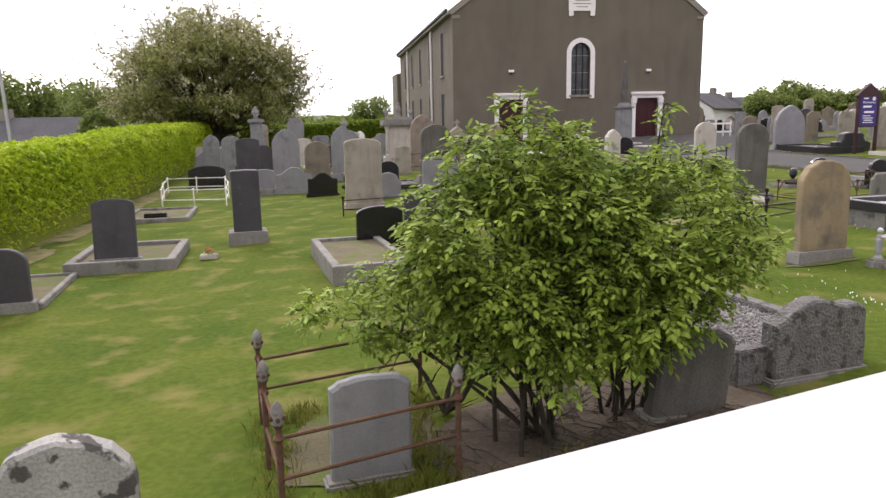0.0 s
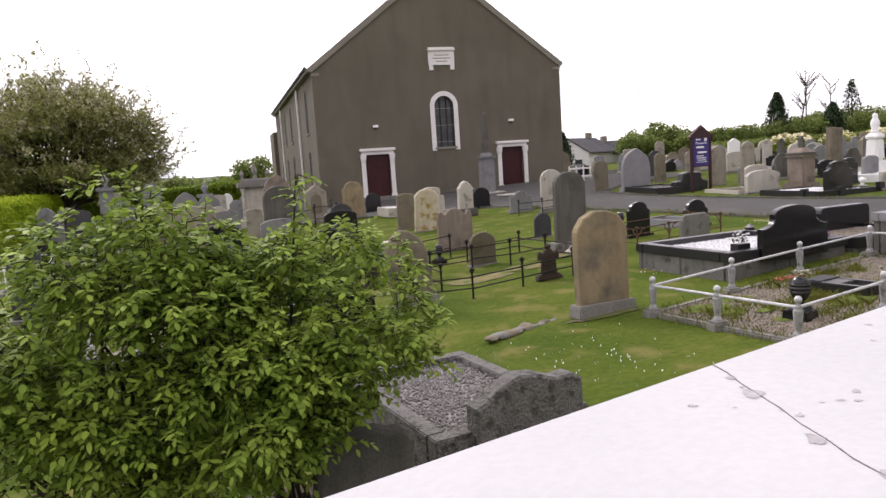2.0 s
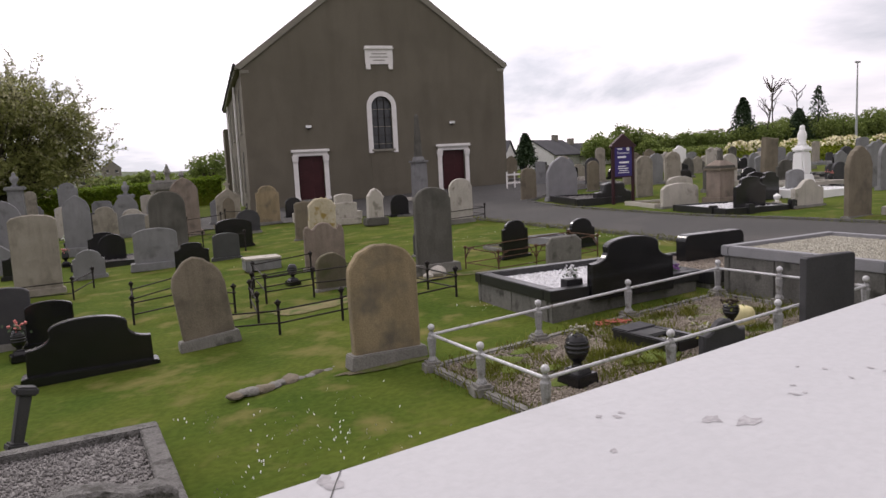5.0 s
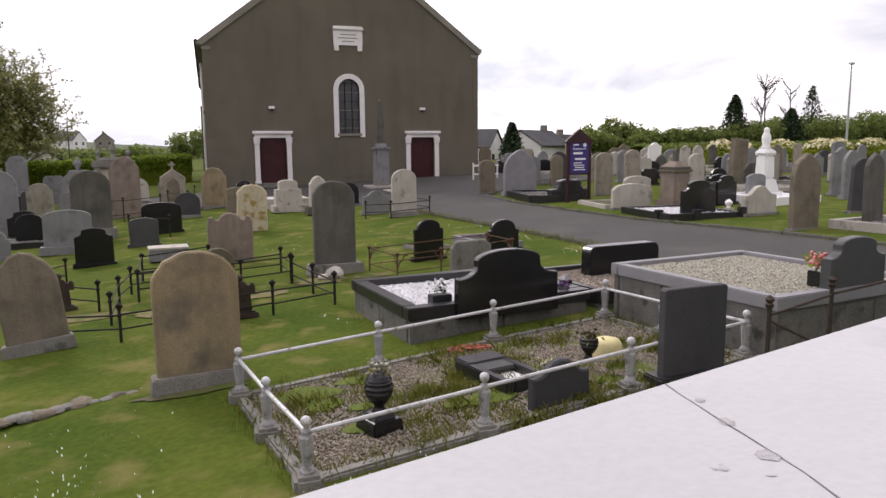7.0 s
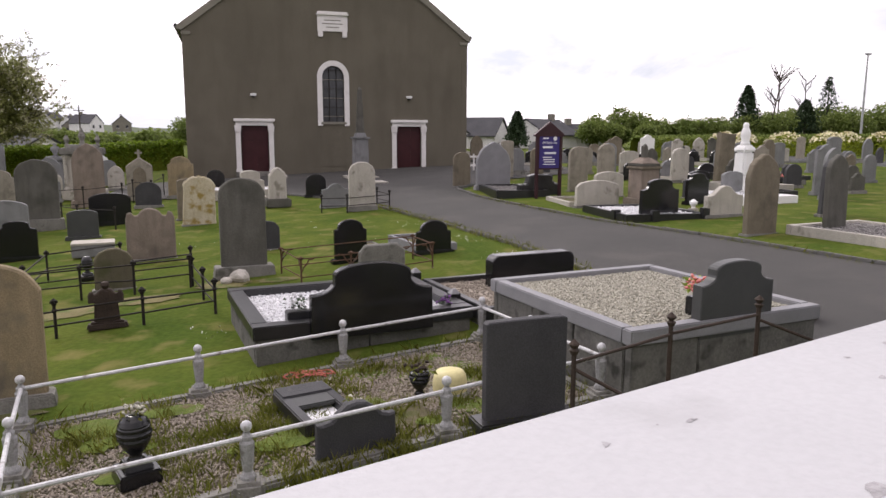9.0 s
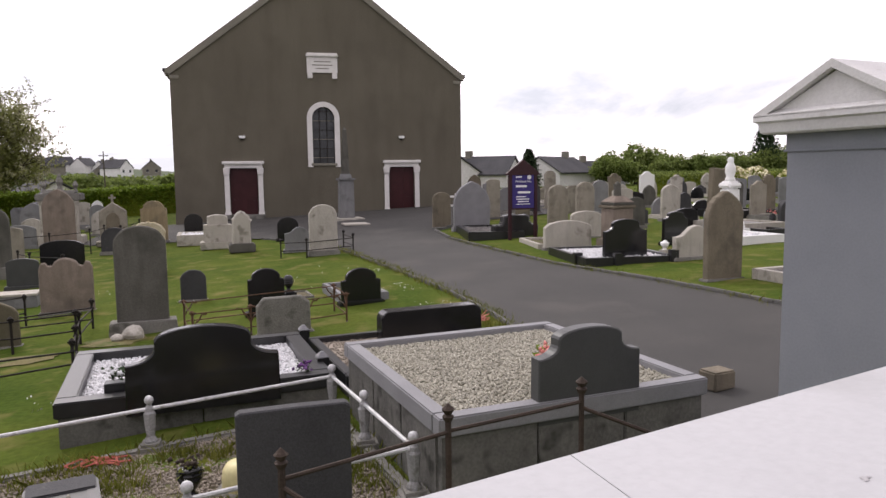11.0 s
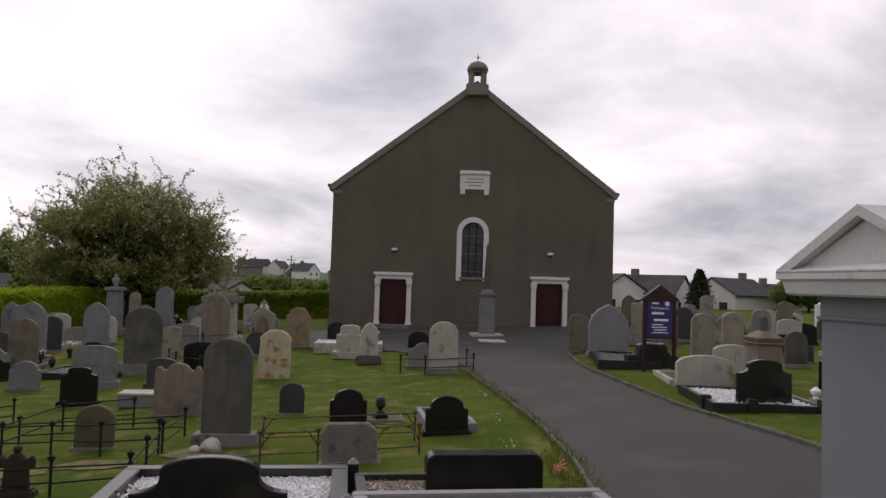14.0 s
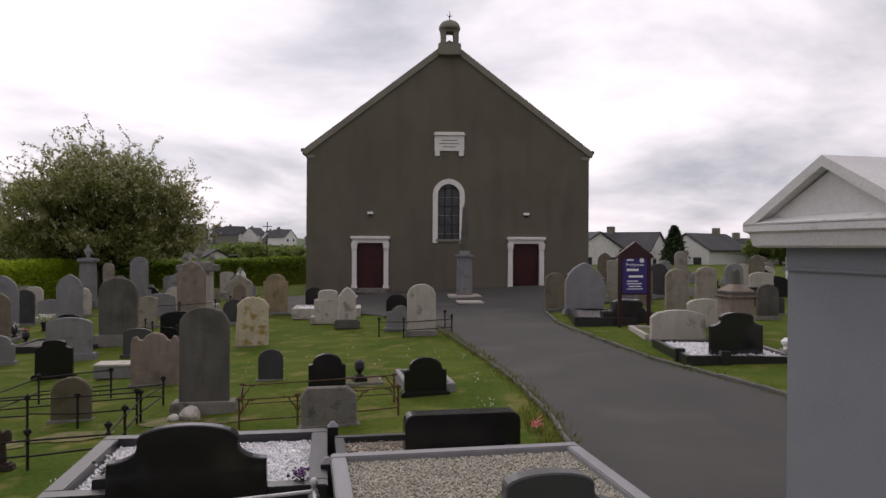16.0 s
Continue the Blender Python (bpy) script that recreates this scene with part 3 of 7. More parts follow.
def gravestone(shape, mat, x, y, w, h, t=0.11, rz=8.0, plinth=0.0, wear=0.0, lean=0.0, tip=0.0, spread=0.1, plinth_mat=None, where="on the grass", z=None):
    """A gravestone: an upright tablet, on a plinth where it has one."""
    zg = ground_z(x, y) if z is None else z
    ob = thing("gravestone", x, y, zg - 0.03, rz, f"{TOPS[shape]} {WORDS[mat]} gravestone {where}", "gravestone", "gravestones in the churchyard", lean, tip)
    part("tablet", slab(shape, w, h - plinth + 0.03, t, 0.01 + wear, wear * 0.6, plinth), mat, ob)
    if plinth:
        part("plinth", boxed(-w / 2 - spread, w / 2 + spread, -t / 2 - spread, t / 2 + spread, 0, plinth + 0.03, 0.015, 0.04), plinth_mat or {"tan": "concrete", "brown": "concrete", "stained": "concrete", "pale": "concrete", "darkgrey": "concrete"}.get(mat, mat), ob)
    elif z is None:
        part("footing", boxed(-w / 2 - 0.05, w / 2 + 0.05, -t / 2 - 0.05, t / 2 + 0.05, -0.12, 0.055, 0.02), "concrete", ob)
    return ob


def kerb_set(ob, w, d, z0, z1, thick, mat, cap=None):
    """Four kerbs round a grave plot, with its front at -d / 2."""
    for x0, x1, y0, y1 in ((-w / 2, w / 2, -d / 2, -d / 2 + thick), (-w / 2, w / 2, d / 2 - thick, d / 2), (-w / 2, -w / 2 + thick, -d / 2 + thick, d / 2 - thick), (w / 2 - thick, w / 2, -d / 2 + thick, d / 2 - thick)):
        part("kerb", boxed(x0, x1, y0, y1, z0, z1, 0.012), mat, ob)


OCT_V = np.array([(1, 0, 0), (-1, 0, 0), (0, 1, 0), (0, -1, 0), (0, 0, 1), (0, 0, -1)], float)
OCT_F = np.array([(0, 2, 4), (2, 1, 4), (1, 3, 4), (3, 0, 4), (2, 0, 5), (1, 2, 5), (3, 1, 5), (0, 3, 5)])


def turns(n, rng):
    q = rng.normal(size=(n, 4))
    q /= np.linalg.norm(q, axis=1)[:, None]
    w, x, y, z = q.T
    return np.stack([1 - 2 * (y * y + z * z), 2 * (x * y - z * w), 2 * (x * z + y * w), 2 * (x * y + z * w), 1 - 2 * (x * x + z * z), 2 * (y * z - x * w),
                     2 * (x * z - y * w), 2 * (y * z + x * w), 1 - 2 * (x * x + y * y)], 1).reshape(n, 3, 3)


def pebbles(name, n, w, d, z, size, mat, parent, label, rng):
    """Loose stones on a bed of w by d."""
    at = np.stack([rng.uniform(-w / 2, w / 2, n), rng.uniform(-d / 2, d / 2, n), z + rng.uniform(-0.3, 0.5, n) * size], 1)
    v = OCT_V[None] * (rng.uniform(0.5, 1.2, (n, 1, 3)) * size)
    v = np.einsum("nij,nkj->nki", turns(n, rng), v) + at[:, None]
    f = OCT_F[None] + 6 * np.arange(n)[:, None, None]
    return tagged(arrays(name, v.reshape(-1, 3), f.reshape(-1, 3), mat, parent, label), kind="stuff")


def leaves(at, size, rng, droop=0.3, slim=0.32, rounded=False):
    """Folded leaf blades at the given places: corners and faces."""
    n = len(at)
    yaw, pitch, roll = rng.uniform(0, 2 * np.pi, n), rng.normal(-droop, 0.55, n), rng.normal(0, 0.7, n)
    cy, sy, cp, sp = np.cos(yaw), np.sin(yaw), np.cos(pitch), np.sin(pitch)
    ahead = np.stack([cy * cp, sy * cp, sp], 1)
    side = np.stack([-sy, cy, 0 * cy], 1)
    above = np.cross(side, ahead) * -1
    side = side * np.cos(roll)[:, None] + above * np.sin(roll)[:, None]
    s = size * rng.uniform(0.6, 1.3, n)[:, None]
    sag = np.array([0, 0, -0.18])
    v = np.stack([at, at + s * (0.5 * ahead + slim * side) + s * 0.06 * above, at + s * (ahead + sag), at + s * (0.5 * ahead - slim * side) + s * 0.06 * above], 1)
    if rounded:
        v = np.stack([at, at + s * (0.28 * ahead + slim * 0.85 * side + 0.05 * above), at + s * (0.66 * ahead + slim * 0.8 * side + 0.3 * sag + 0.05 * above), at + s * (ahead + sag),
                      at + s * (0.66 * ahead - slim * 0.8 * side + 0.3 * sag + 0.05 * above), at + s * (0.28 * ahead - slim * 0.85 * side + 0.05 * above)], 1)
    m = v.shape[1]
    f = np.arange(m)[None] + m * np.arange(n)[:, None]
    return v.reshape(-1, 3), f


def tubes(segments, sides=5):
    """Tapered limbs from (p, q, r0, r1): corners and four-cornered faces."""
    p, q = np.array([s[0] for s in segments]), np.array([s[1] for s in segments])
    r = np.array([s[2:] for s in segments])
    d = q - p
    d /= np.linalg.norm(d, axis=1)[:, None] + 1e-9
    ref = np.where(np.abs(d[:, 2:3]) < 0.9, np.array([[0, 0, 1.0]]), np.array([[1.0, 0, 0]]))
    a = np.cross(d, ref)
    a /= np.linalg.norm(a, axis=1)[:, None]
    b = np.cross(d, a)
    ang = 2 * np.pi * np.arange(sides) / sides
    rim = a[:, None] * np.cos(ang)[None, :, None] + b[:, None] * np.sin(ang)[None, :, None]
    v = np.concatenate([p[:, None] + rim * r[:, :1, None], q[:, None] + rim * r[:, 1:, None]], 1)
    i = np.arange(sides)
    f = np.stack([i, (i + 1) % sides, (i + 1) % sides + sides, i + sides], 1)
    return v.reshape(-1, 3), (f[None] + 2 * sides * np.arange(len(segments))[:, None, None]).reshape(-1, 4)


def grow(start, way, length, radius, levels, rng, out, tips, spread=0.75, lift=0.12, kids=(6, 5, 5, 4), bend=0.18, ratio=0.62):
    """A limb of several joints that forks into shorter ones; the thinnest give places for leaves."""
    p, d = np.array(start, float), np.array(way, float) / np.linalg.norm(way)
    joints, path = 4, [np.array(start, float)]
    for j in range(joints):
        d = d + rng.normal(0, bend, 3) + (0, 0, lift)
        d /= np.linalg.norm(d)
        q = p + d * length / joints
        out.append((p, q, radius * (1 - 0.6 * j / joints), radius * (1 - 0.6 * (j + 1) / joints)))
        p = q
        path.append(q)
    if levels == 0:
        tips.extend(path[1:])
        return
    for c in range(kids[-levels]):
        f = rng.uniform(0.3, 1.0) if c else 1.0
        i = min(int(f * joints), joints - 1)
        base = path[i] + (path[i + 1] - path[i]) * (f * joints - i)
        side = rng.normal(size=3)
        side -= side @ d * d
        side /= np.linalg.norm(side)
        grow(base, d * (1 - spread * 0.5) + side * spread, length * ratio * rng.uniform(0.75, 1.2), radius * 0.5, levels - 1, rng, out, tips, spread, lift, kids, bend, ratio)


# ---- ground, drive and forecourt ----
def spaced(lo, hi, near_lo, near_hi, fine, knots=()):
    a = list(np.arange(near_lo, near_hi + 1e-6, fine))
    step, v = fine, near_lo
    while v > lo:
        step *= 1.35
        v -= step
        a.append(v)
    step, v = fine, near_hi
    while v < hi:
        step *= 1.35
        v += step
        a.append(v)
    return np.unique(np.round(np.array(a + list(knots)), 4))


gx, gy = spaced(-900, 900, -24, 12, 0.5), spaced(-60, 900, -3, 44, 0.5)
gv = [(x, y, ground_z(x, y) + (0.018 * noise.noise((x * 0.8, y * 0.8, 0)) + 0.02 * noise.noise((x * 0.25, y * 0.25, 3)) - 0.01 if -26 < x < 14 and -4 < y < 46 else -0.01)) for y in gy for x in gx]
nx = len(gx)
gf = [(j * nx + i, j * nx + i + 1, (j + 1) * nx + i + 1, (j + 1) * nx + i) for j in range(len(gy) - 1) for i in range(nx - 1)]
tagged(arrays("ground", gv, gf, "grass", smooth=True), "mown churchyard grass with straw-coloured dry patches", "grass", kind="structure")


def strip(name, left, right, mat, label, category, lift, cols=10, rows=40):
    """A paved sheet that lies on the ground between two edges."""
    lx, ly = np.array(left).T
    rx, ry = np.array(right).T
    s = np.linspace(0, 1, rows + 1)
    L = np.stack([np.interp(s, np.linspace(0, 1, len(lx)), lx), np.interp(s, np.linspace(0, 1, len(ly)), ly)], 1)
    R = np.stack([np.interp(s, np.linspace(0, 1, len(rx)), rx), np.interp(s, np.linspace(0, 1, len(ry)), ry)], 1)
    v = []
    for a, b in zip(L, R):
        for k in range(cols + 1):
            x, y = a + (b - a) * k / cols
            v.append((x, y, ground_z(x, y) + lift))
    f = [(j * (cols + 1) + i, j * (cols + 1) + i + 1, (j + 1) * (cols + 1) + i + 1, (j + 1) * (cols + 1) + i) for j in range(rows) for i in range(cols)]
    return tagged(arrays(name, v, f, mat, smooth=True), label, category, kind="structure")


LEFT = [(0.6, 1.5), (0.1, 5.5), (0.1, 8.8), (0.2, 11.5), (0.1, 14), (-0.2, 17), (-0.8, 21.5), (-1.5, 25.5), (-3.5, 28.5), (-9.5, 31), (-11, 33), (-11, 40.5)]
RIGHT = [(6.5, 1.5), (5.2, 6), (4.6, 8.8), (4.32, 10.9), (4.05, 12.7), (3.35, 16), (3.0, 20), (2.7, 23.5), (2.9, 26.5), (5.5, 29), (11, 31), (13, 40.5)]
strip("road", LEFT, RIGHT, "asphalt", "worn grey asphalt drive widening before the church", "drive", 0.03, 14, 90)


def edging(name, line, w, h):
    pts = np.array(line, float)
    seg = []
    for a, b in zip(pts, pts[1:]):
        n = max(1, int(np.linalg.norm(b - a) / 0.9))
        seg += [(a + (b - a) * i / n, a + (b - a) * (i + 1) / n) for i in range(n)]
    ob = tagged(new(name), "low weathered concrete edging along the drive", "kerb", kind="structure")
    for a, b in seg:
        d = (b - a) / np.linalg.norm(b - a)
        m = (a + b) / 2
        ln = np.linalg.norm(b - a) - 0.012
        k = part("kerb_stone", boxed(-ln / 2, ln / 2, -w / 2, w / 2, -0.12, h, 0.014), "kerbstone", ob)
        k.matrix_basis = pose(m[0], m[1], ground_z(*m) + RNG.normal(0, 0.006), 0, 0, math.degrees(math.atan2(d[1], d[0])) + RNG.normal(0, 0.5))


edging("kerb_east", RIGHT[1:10], 0.1, 0.09)
edging("kerb_west", LEFT[1:9], 0.07, 0.055)

# ---- boundary wall with its coping ----
WALL_DIR = math.degrees(math.atan2(0.193, 1))
wall = tagged(new("wall_south"), "white-painted boundary wall with a broad flaking coping", "wall", kind="structure")


def wall_edge(x):
    return -0.44 + 0.193 * (x + 10.87), 1.27 + 0.0575 * (x + 10.87)


bm = bmesh.new()
xs = np.linspace(-21, 1.4, 24)
rows4 = []
for x in xs:
    y, z = wall_edge(x)
    rows4.append([bm.verts.new((x, y - 0.05, ground_z(x, y) - 0.3)), bm.verts.new((x, y - 0.05, z - 0.12)), bm.verts.new((x, y - 0.5, z - 0.12)), bm.verts.new((x, y - 0.5, ground_z(x, y) - 0.3))])
for a, b in zip(rows4, rows4[1:]):
    for i in range(4):
        bm.faces.new((a[i], a[(i + 1) % 4], b[(i + 1) % 4], b[i]))
bm.faces.new(rows4[0])
bm.faces.new(rows4[-1])
part("wall_body", bm, "coping", wall)
WIDE = 0.57
# joints in the coping: place, slant across the top, darkness of the crack
JOINTS = [(-21.0, 0, 0), (-18.6, 0.1, 0), (-16.2, -0.1, 0), (-13.75, -0.08, 2.0), (-12.38, -0.13, 1.2), (-11.58, -0.08, 0.5), (-9.95, -0.2, 1.6), (-7.14, -0.04, 1.0), (-5.94, 0.0, 0.8), (-3.1, 0.05, 0), (1.4, 0, 0)]
SIDE = [0.0, 0.02, 0.1, 0.2, 0.3, 0.4, 0.5, 0.6, 0.7, 0.8, 0.9, 0.985, 1.0]
jags = []
for xe, slant, dark in JOINTS:
    wander = np.cumsum([RNG.normal(0, 0.006) for _ in SIDE]) if dark else np.zeros(len(SIDE))
    if xe == -13.75:
        wander = wander + np.interp(SIDE, [0, 0.05, 0.12, 0.2, 1], [-0.16, -0.08, 0.02, 0.04, 0])
    jags.append([float(w) + slant * (f - 0.5) for w, f in zip(wander, SIDE)])


def on_top(x, f, drop=0.0):
    """A place on the coping, f of the way across from its churchyard edge."""
    y, z = wall_edge(x)
    return x, y - WIDE * f, z - drop


for k in range(len(JOINTS) - 1):
    bm = bmesh.new()
    cols = []
    for i, f in enumerate(SIDE):
        row = []
        for j, gap in ((k, 0.0008), (k + 1, -0.0008)):
            x = JOINTS[j][0] + jags[j][i] + gap
            row += [bm.verts.new(on_top(x, f, 0.009 if f in (0.0, 1.0) else 0.0)), bm.verts.new(on_top(x, f, 0.12))]
        cols.append(row)
    for a, b in zip(cols, cols[1:]):
        bm.faces.new((a[0], a[2], b[2], b[0]))
        bm.faces.new((a[1], b[1], b[3], a[3]))
        bm.faces.new((a[0], b[0], b[1], a[1]))
        bm.faces.new((a[2], a[3], b[3], b[2]))
    bm.faces.new((cols[0][0], cols[0][1], cols[0][3], cols[0][2]))
    bm.faces.new((cols[-1][0], cols[-1][2], cols[-1][3], cols[-1][1]))
    part("coping_stone", bm, "coping", wall)
for (xe, slant, dark), jj in zip(JOINTS, jags):
    if not dark:
        continue
    bm = bmesh.new()
    rib = []
    for i, f in enumerate(SIDE[:-2]):
        half = 0.0008 * dark * RNG.uniform(0.5, 1.5)
        x = xe + jj[i]
        rib.append([bm.verts.new(on_top(x - half, f, 0.008 if i == 0 else -0.0012)), bm.verts.new(on_top(x + half, f, 0.008 if i == 0 else -0.0012))])
    for a, b in zip(rib, rib[1:]):
        bm.faces.new((a[0], a[1], b[1], b[0]))
    part("joint", bm, "kerbstone", wall, "hairline crack across the coping")
    bm = bmesh.new()
    for k in range(int(4 * dark)):
        i = RNG.integers(2, 11)
        cx, cf, r = xe + jj[i] + RNG.normal(0, 0.012), SIDE[i] + RNG.normal(0, 0.03), RNG.uniform(0.006, 0.02)
        ring = [on_top(cx + r * RNG.uniform(0.5, 1.2) * math.cos(q * 0.785), cf + r * 2.2 * RNG.uniform(0.5, 1.2) * math.sin(q * 0.785), -0.0009) for q in range(8)]
        bm.faces.new([bm.verts.new(p) for p in ring])
    part("flaked_edge", bm, "chipped", wall, "flaked paint along the crack")
chv, chf = [], []
for c in range(70):
    cx, cf = RNG.uniform(-12.5, -0.3), RNG.uniform(0.08, 0.95)
    big = RNG.uniform() < 0.22
    for k in range(1 if big else RNG.integers(2, 7)):
        px, pf = cx + RNG.normal(0, 0.05), min(max(cf + RNG.normal(0, 0.08), 0.05), 0.97)
        size, turn = (RNG.uniform(0.01, 0.02) if big else RNG.uniform(0.002, 0.008)), RNG.uniform(0, 6.28)
        for q in range(9):
            r = size * RNG.uniform(0.45, 1.2)
            ox, oy = r * 1.6 * math.cos(q * 0.698), r * math.sin(q * 0.698)
            x = px + ox * math.cos(turn) - oy * math.sin(turn)
            chv.append((x, wall_edge(px)[0] - 0.5 * pf + ox * math.sin(turn) + oy * math.cos(turn), wall_edge(x)[1] + 0.0008))
        chf.append(list(range(len(chv) - 9, len(chv))))
arrays("bare_patches", chv, chf, "chipped", wall, "grey patches where the paint has flaked")

# ---- gate pillar ----
pillar = thing("gate_pillar", 0.67, 4.23, ground_z(0.67, 4.23) - 0.05, WALL_DIR - 0.4, "square grey-painted gate pillar with a pale pedimented cap", "pillar")
pz = 0.02 - pillar.location.z
part("shaft", boxed(-0.44, 0.44, -0.44, 0.44, 0, pz + 2.2, 0.008), "pillar", pillar, "smooth blue-grey painted shaft")
cap = part("cap", boxed(-0.46, 0.46, -0.46, 0.46, pz + 2.19, pz + 2.21, 0.006), "pillar", pillar, "grey neck moulding under the pale cap")
part("frieze", boxed(-0.445, 0.445, -0.445, 0.445, pz + 2.21, pz + 2.325, 0.004), "pillar", cap)
bm = bmesh.new()
tiers = [(0.44, 2.318), (0.55, 2.318), (0.566, 2.33), (0.58, 2.395), (0.59, 2.402), (0.603, 2.408), (0.603, 2.447)]
loops = [[bm.verts.new((sx * r, sy * r, pz + z)) for sx, sy in ((-1, -1), (1, -1), (1, 1), (-1, 1))] for r, z in tiers]
for a, b in zip(loops, loops[1:]):
    for i in range(4):
        bm.faces.new((a[i], a[(i + 1) % 4], b[(i + 1) % 4], b[i]))
bm.faces.new(loops[0])
bm.faces.new(loops[-1])
part("cornice", bm, "cap", cap)
for turn_, pull in ((0, 0.0), (90, 0.002)):
    bm = bmesh.new()
    for half, rise, reach in ((0.52, 0.262, 0.55), (0.603, 0.33, 0.603)):
        if half == 0.52:
            tri = [(-half, 2.44), (half, 2.44), (0, 2.44 + rise)]
            a = [bm.verts.new((x, -reach + pull, pz + z)) for x, z in tri]
            b = [bm.verts.new((x, reach - pull, pz + z)) for x, z in tri]
            for i in range(3):
                bm.faces.new((a[i], a[(i + 1) % 3], b[(i + 1) % 3], b[i]))
            bm.faces.new(a)
            bm.faces.new(b)
        else:
            for sgn in (-1, 1):
                ring = [(sgn * half, 2.44), (sgn * half, 2.455), (0, 2.442 + rise), (0, 2.442 + rise - 0.055), (sgn * (half - 0.085), 2.44)]
                a = [bm.verts.new((x, -reach + pull, pz + z + pull)) for x, z in ring]
                b = [bm.verts.new((x, reach - pull, pz + z + pull)) for x, z in ring]
                for i in range(5):
                    bm.faces.new((a[i], a[(i + 1) % 5], b[(i + 1) % 5], b[i]))
                bm.faces.new(a)
                bm.faces.new(b)
    p_ = part("pediment", bm, "cap", cap)
    p_.rotation_euler[2] = radians(turn_)
side = tagged(new("wall_return"), "short return of the boundary wall behind the gate pillar", "wall", kind="structure")
rb = part("wall_body", boxed(-0.15, 0.15, -2.05, 0, -0.6, 1.95, 0.01), "coping", side)
rb.matrix_basis = pose(0.67 + 0.075, 4.23 - 0.43, 0, 0, 0, WALL_DIR)

# ---- church ----
GY, HALF, EAVE, APEX, BACK = 40.0, 7.78, 7.48, 13.42, 69.5
CROWN = 13.2
church = thing("church", 0, GY, 0, 0, "gabled church in dark olive-grey roughcast with white dressings", "church")


def slope_z(x):
    return EAVE + (APEX - EAVE) * (1 - abs(x) / HALF)


bm = bmesh.new()


def face(points, y=0.0):
    bm.faces.new([bm.verts.new((x, y, z)) for x, z in points])


def jamb(points, depth):
    for (x0, z0), (x1, z1) in zip(points, points[1:]):
        bm.faces.new([bm.verts.new(p) for p in ((x0, 0, z0), (x1, 0, z1), (x1, depth, z1), (x0, depth, z0))])


DOORS, DW, DH = (-4.3, 4.3), 0.72, 2.55
WW, WSILL, WSPRING = 0.6, 2.75, 5.2
arch = [(WW * math.cos(radians(a)), WSPRING + WW * math.sin(radians(a))) for a in range(180, -1, -15)]
cuts = [-HALF, -4.3 - DW, -4.3 + DW, -WW, WW, 4.3 - DW, 4.3 + DW, HALF]
for x0, x1 in zip(cuts, cuts[1:]):
    top = [(x1, slope_z(x1)), (x0, slope_z(x0))]
    if x0 == -WW:
        face([(x0, -0.5), (x1, -0.5), (x1, WSILL), (x0, WSILL)])
        face([(x1, WSPRING), (x1, slope_z(x1)), (0, APEX), (x0, slope_z(x0)), (x0, WSPRING)] + arch[1:-1])
    elif abs(abs((x0 + x1) / 2) - 4.3) < 0.01:
        face([(x0, DH), (x1, DH)] + top)
    else:
        face([(x0, -0.5), (x1, -0.5)] + top)
jamb([(-WW, WSILL)] + arch + [(WW, WSILL), (-WW, WSILL)], 0.3)
for d in DOORS:
    jamb([(d - DW, 0), (d - DW, DH), (d + DW, DH), (d + DW, 0)], 0.3)
bm.faces.new([bm.verts.new((x, BACK - GY, z)) for x, z in ((-HALF, -0.5), (HALF, -0.5), (HALF, EAVE), (0, APEX), (-HALF, EAVE))])
for sx in (-HALF, HALF):
    bm.faces.new([bm.verts.new((sx, y, z)) for y, z in ((0, -0.6), (BACK - GY, -0.6), (BACK - GY, EAVE), (0, EAVE))])
bmesh.ops.remove_doubles(bm, verts=bm.verts, dist=0.001)
part("wall", bm, "render", church)
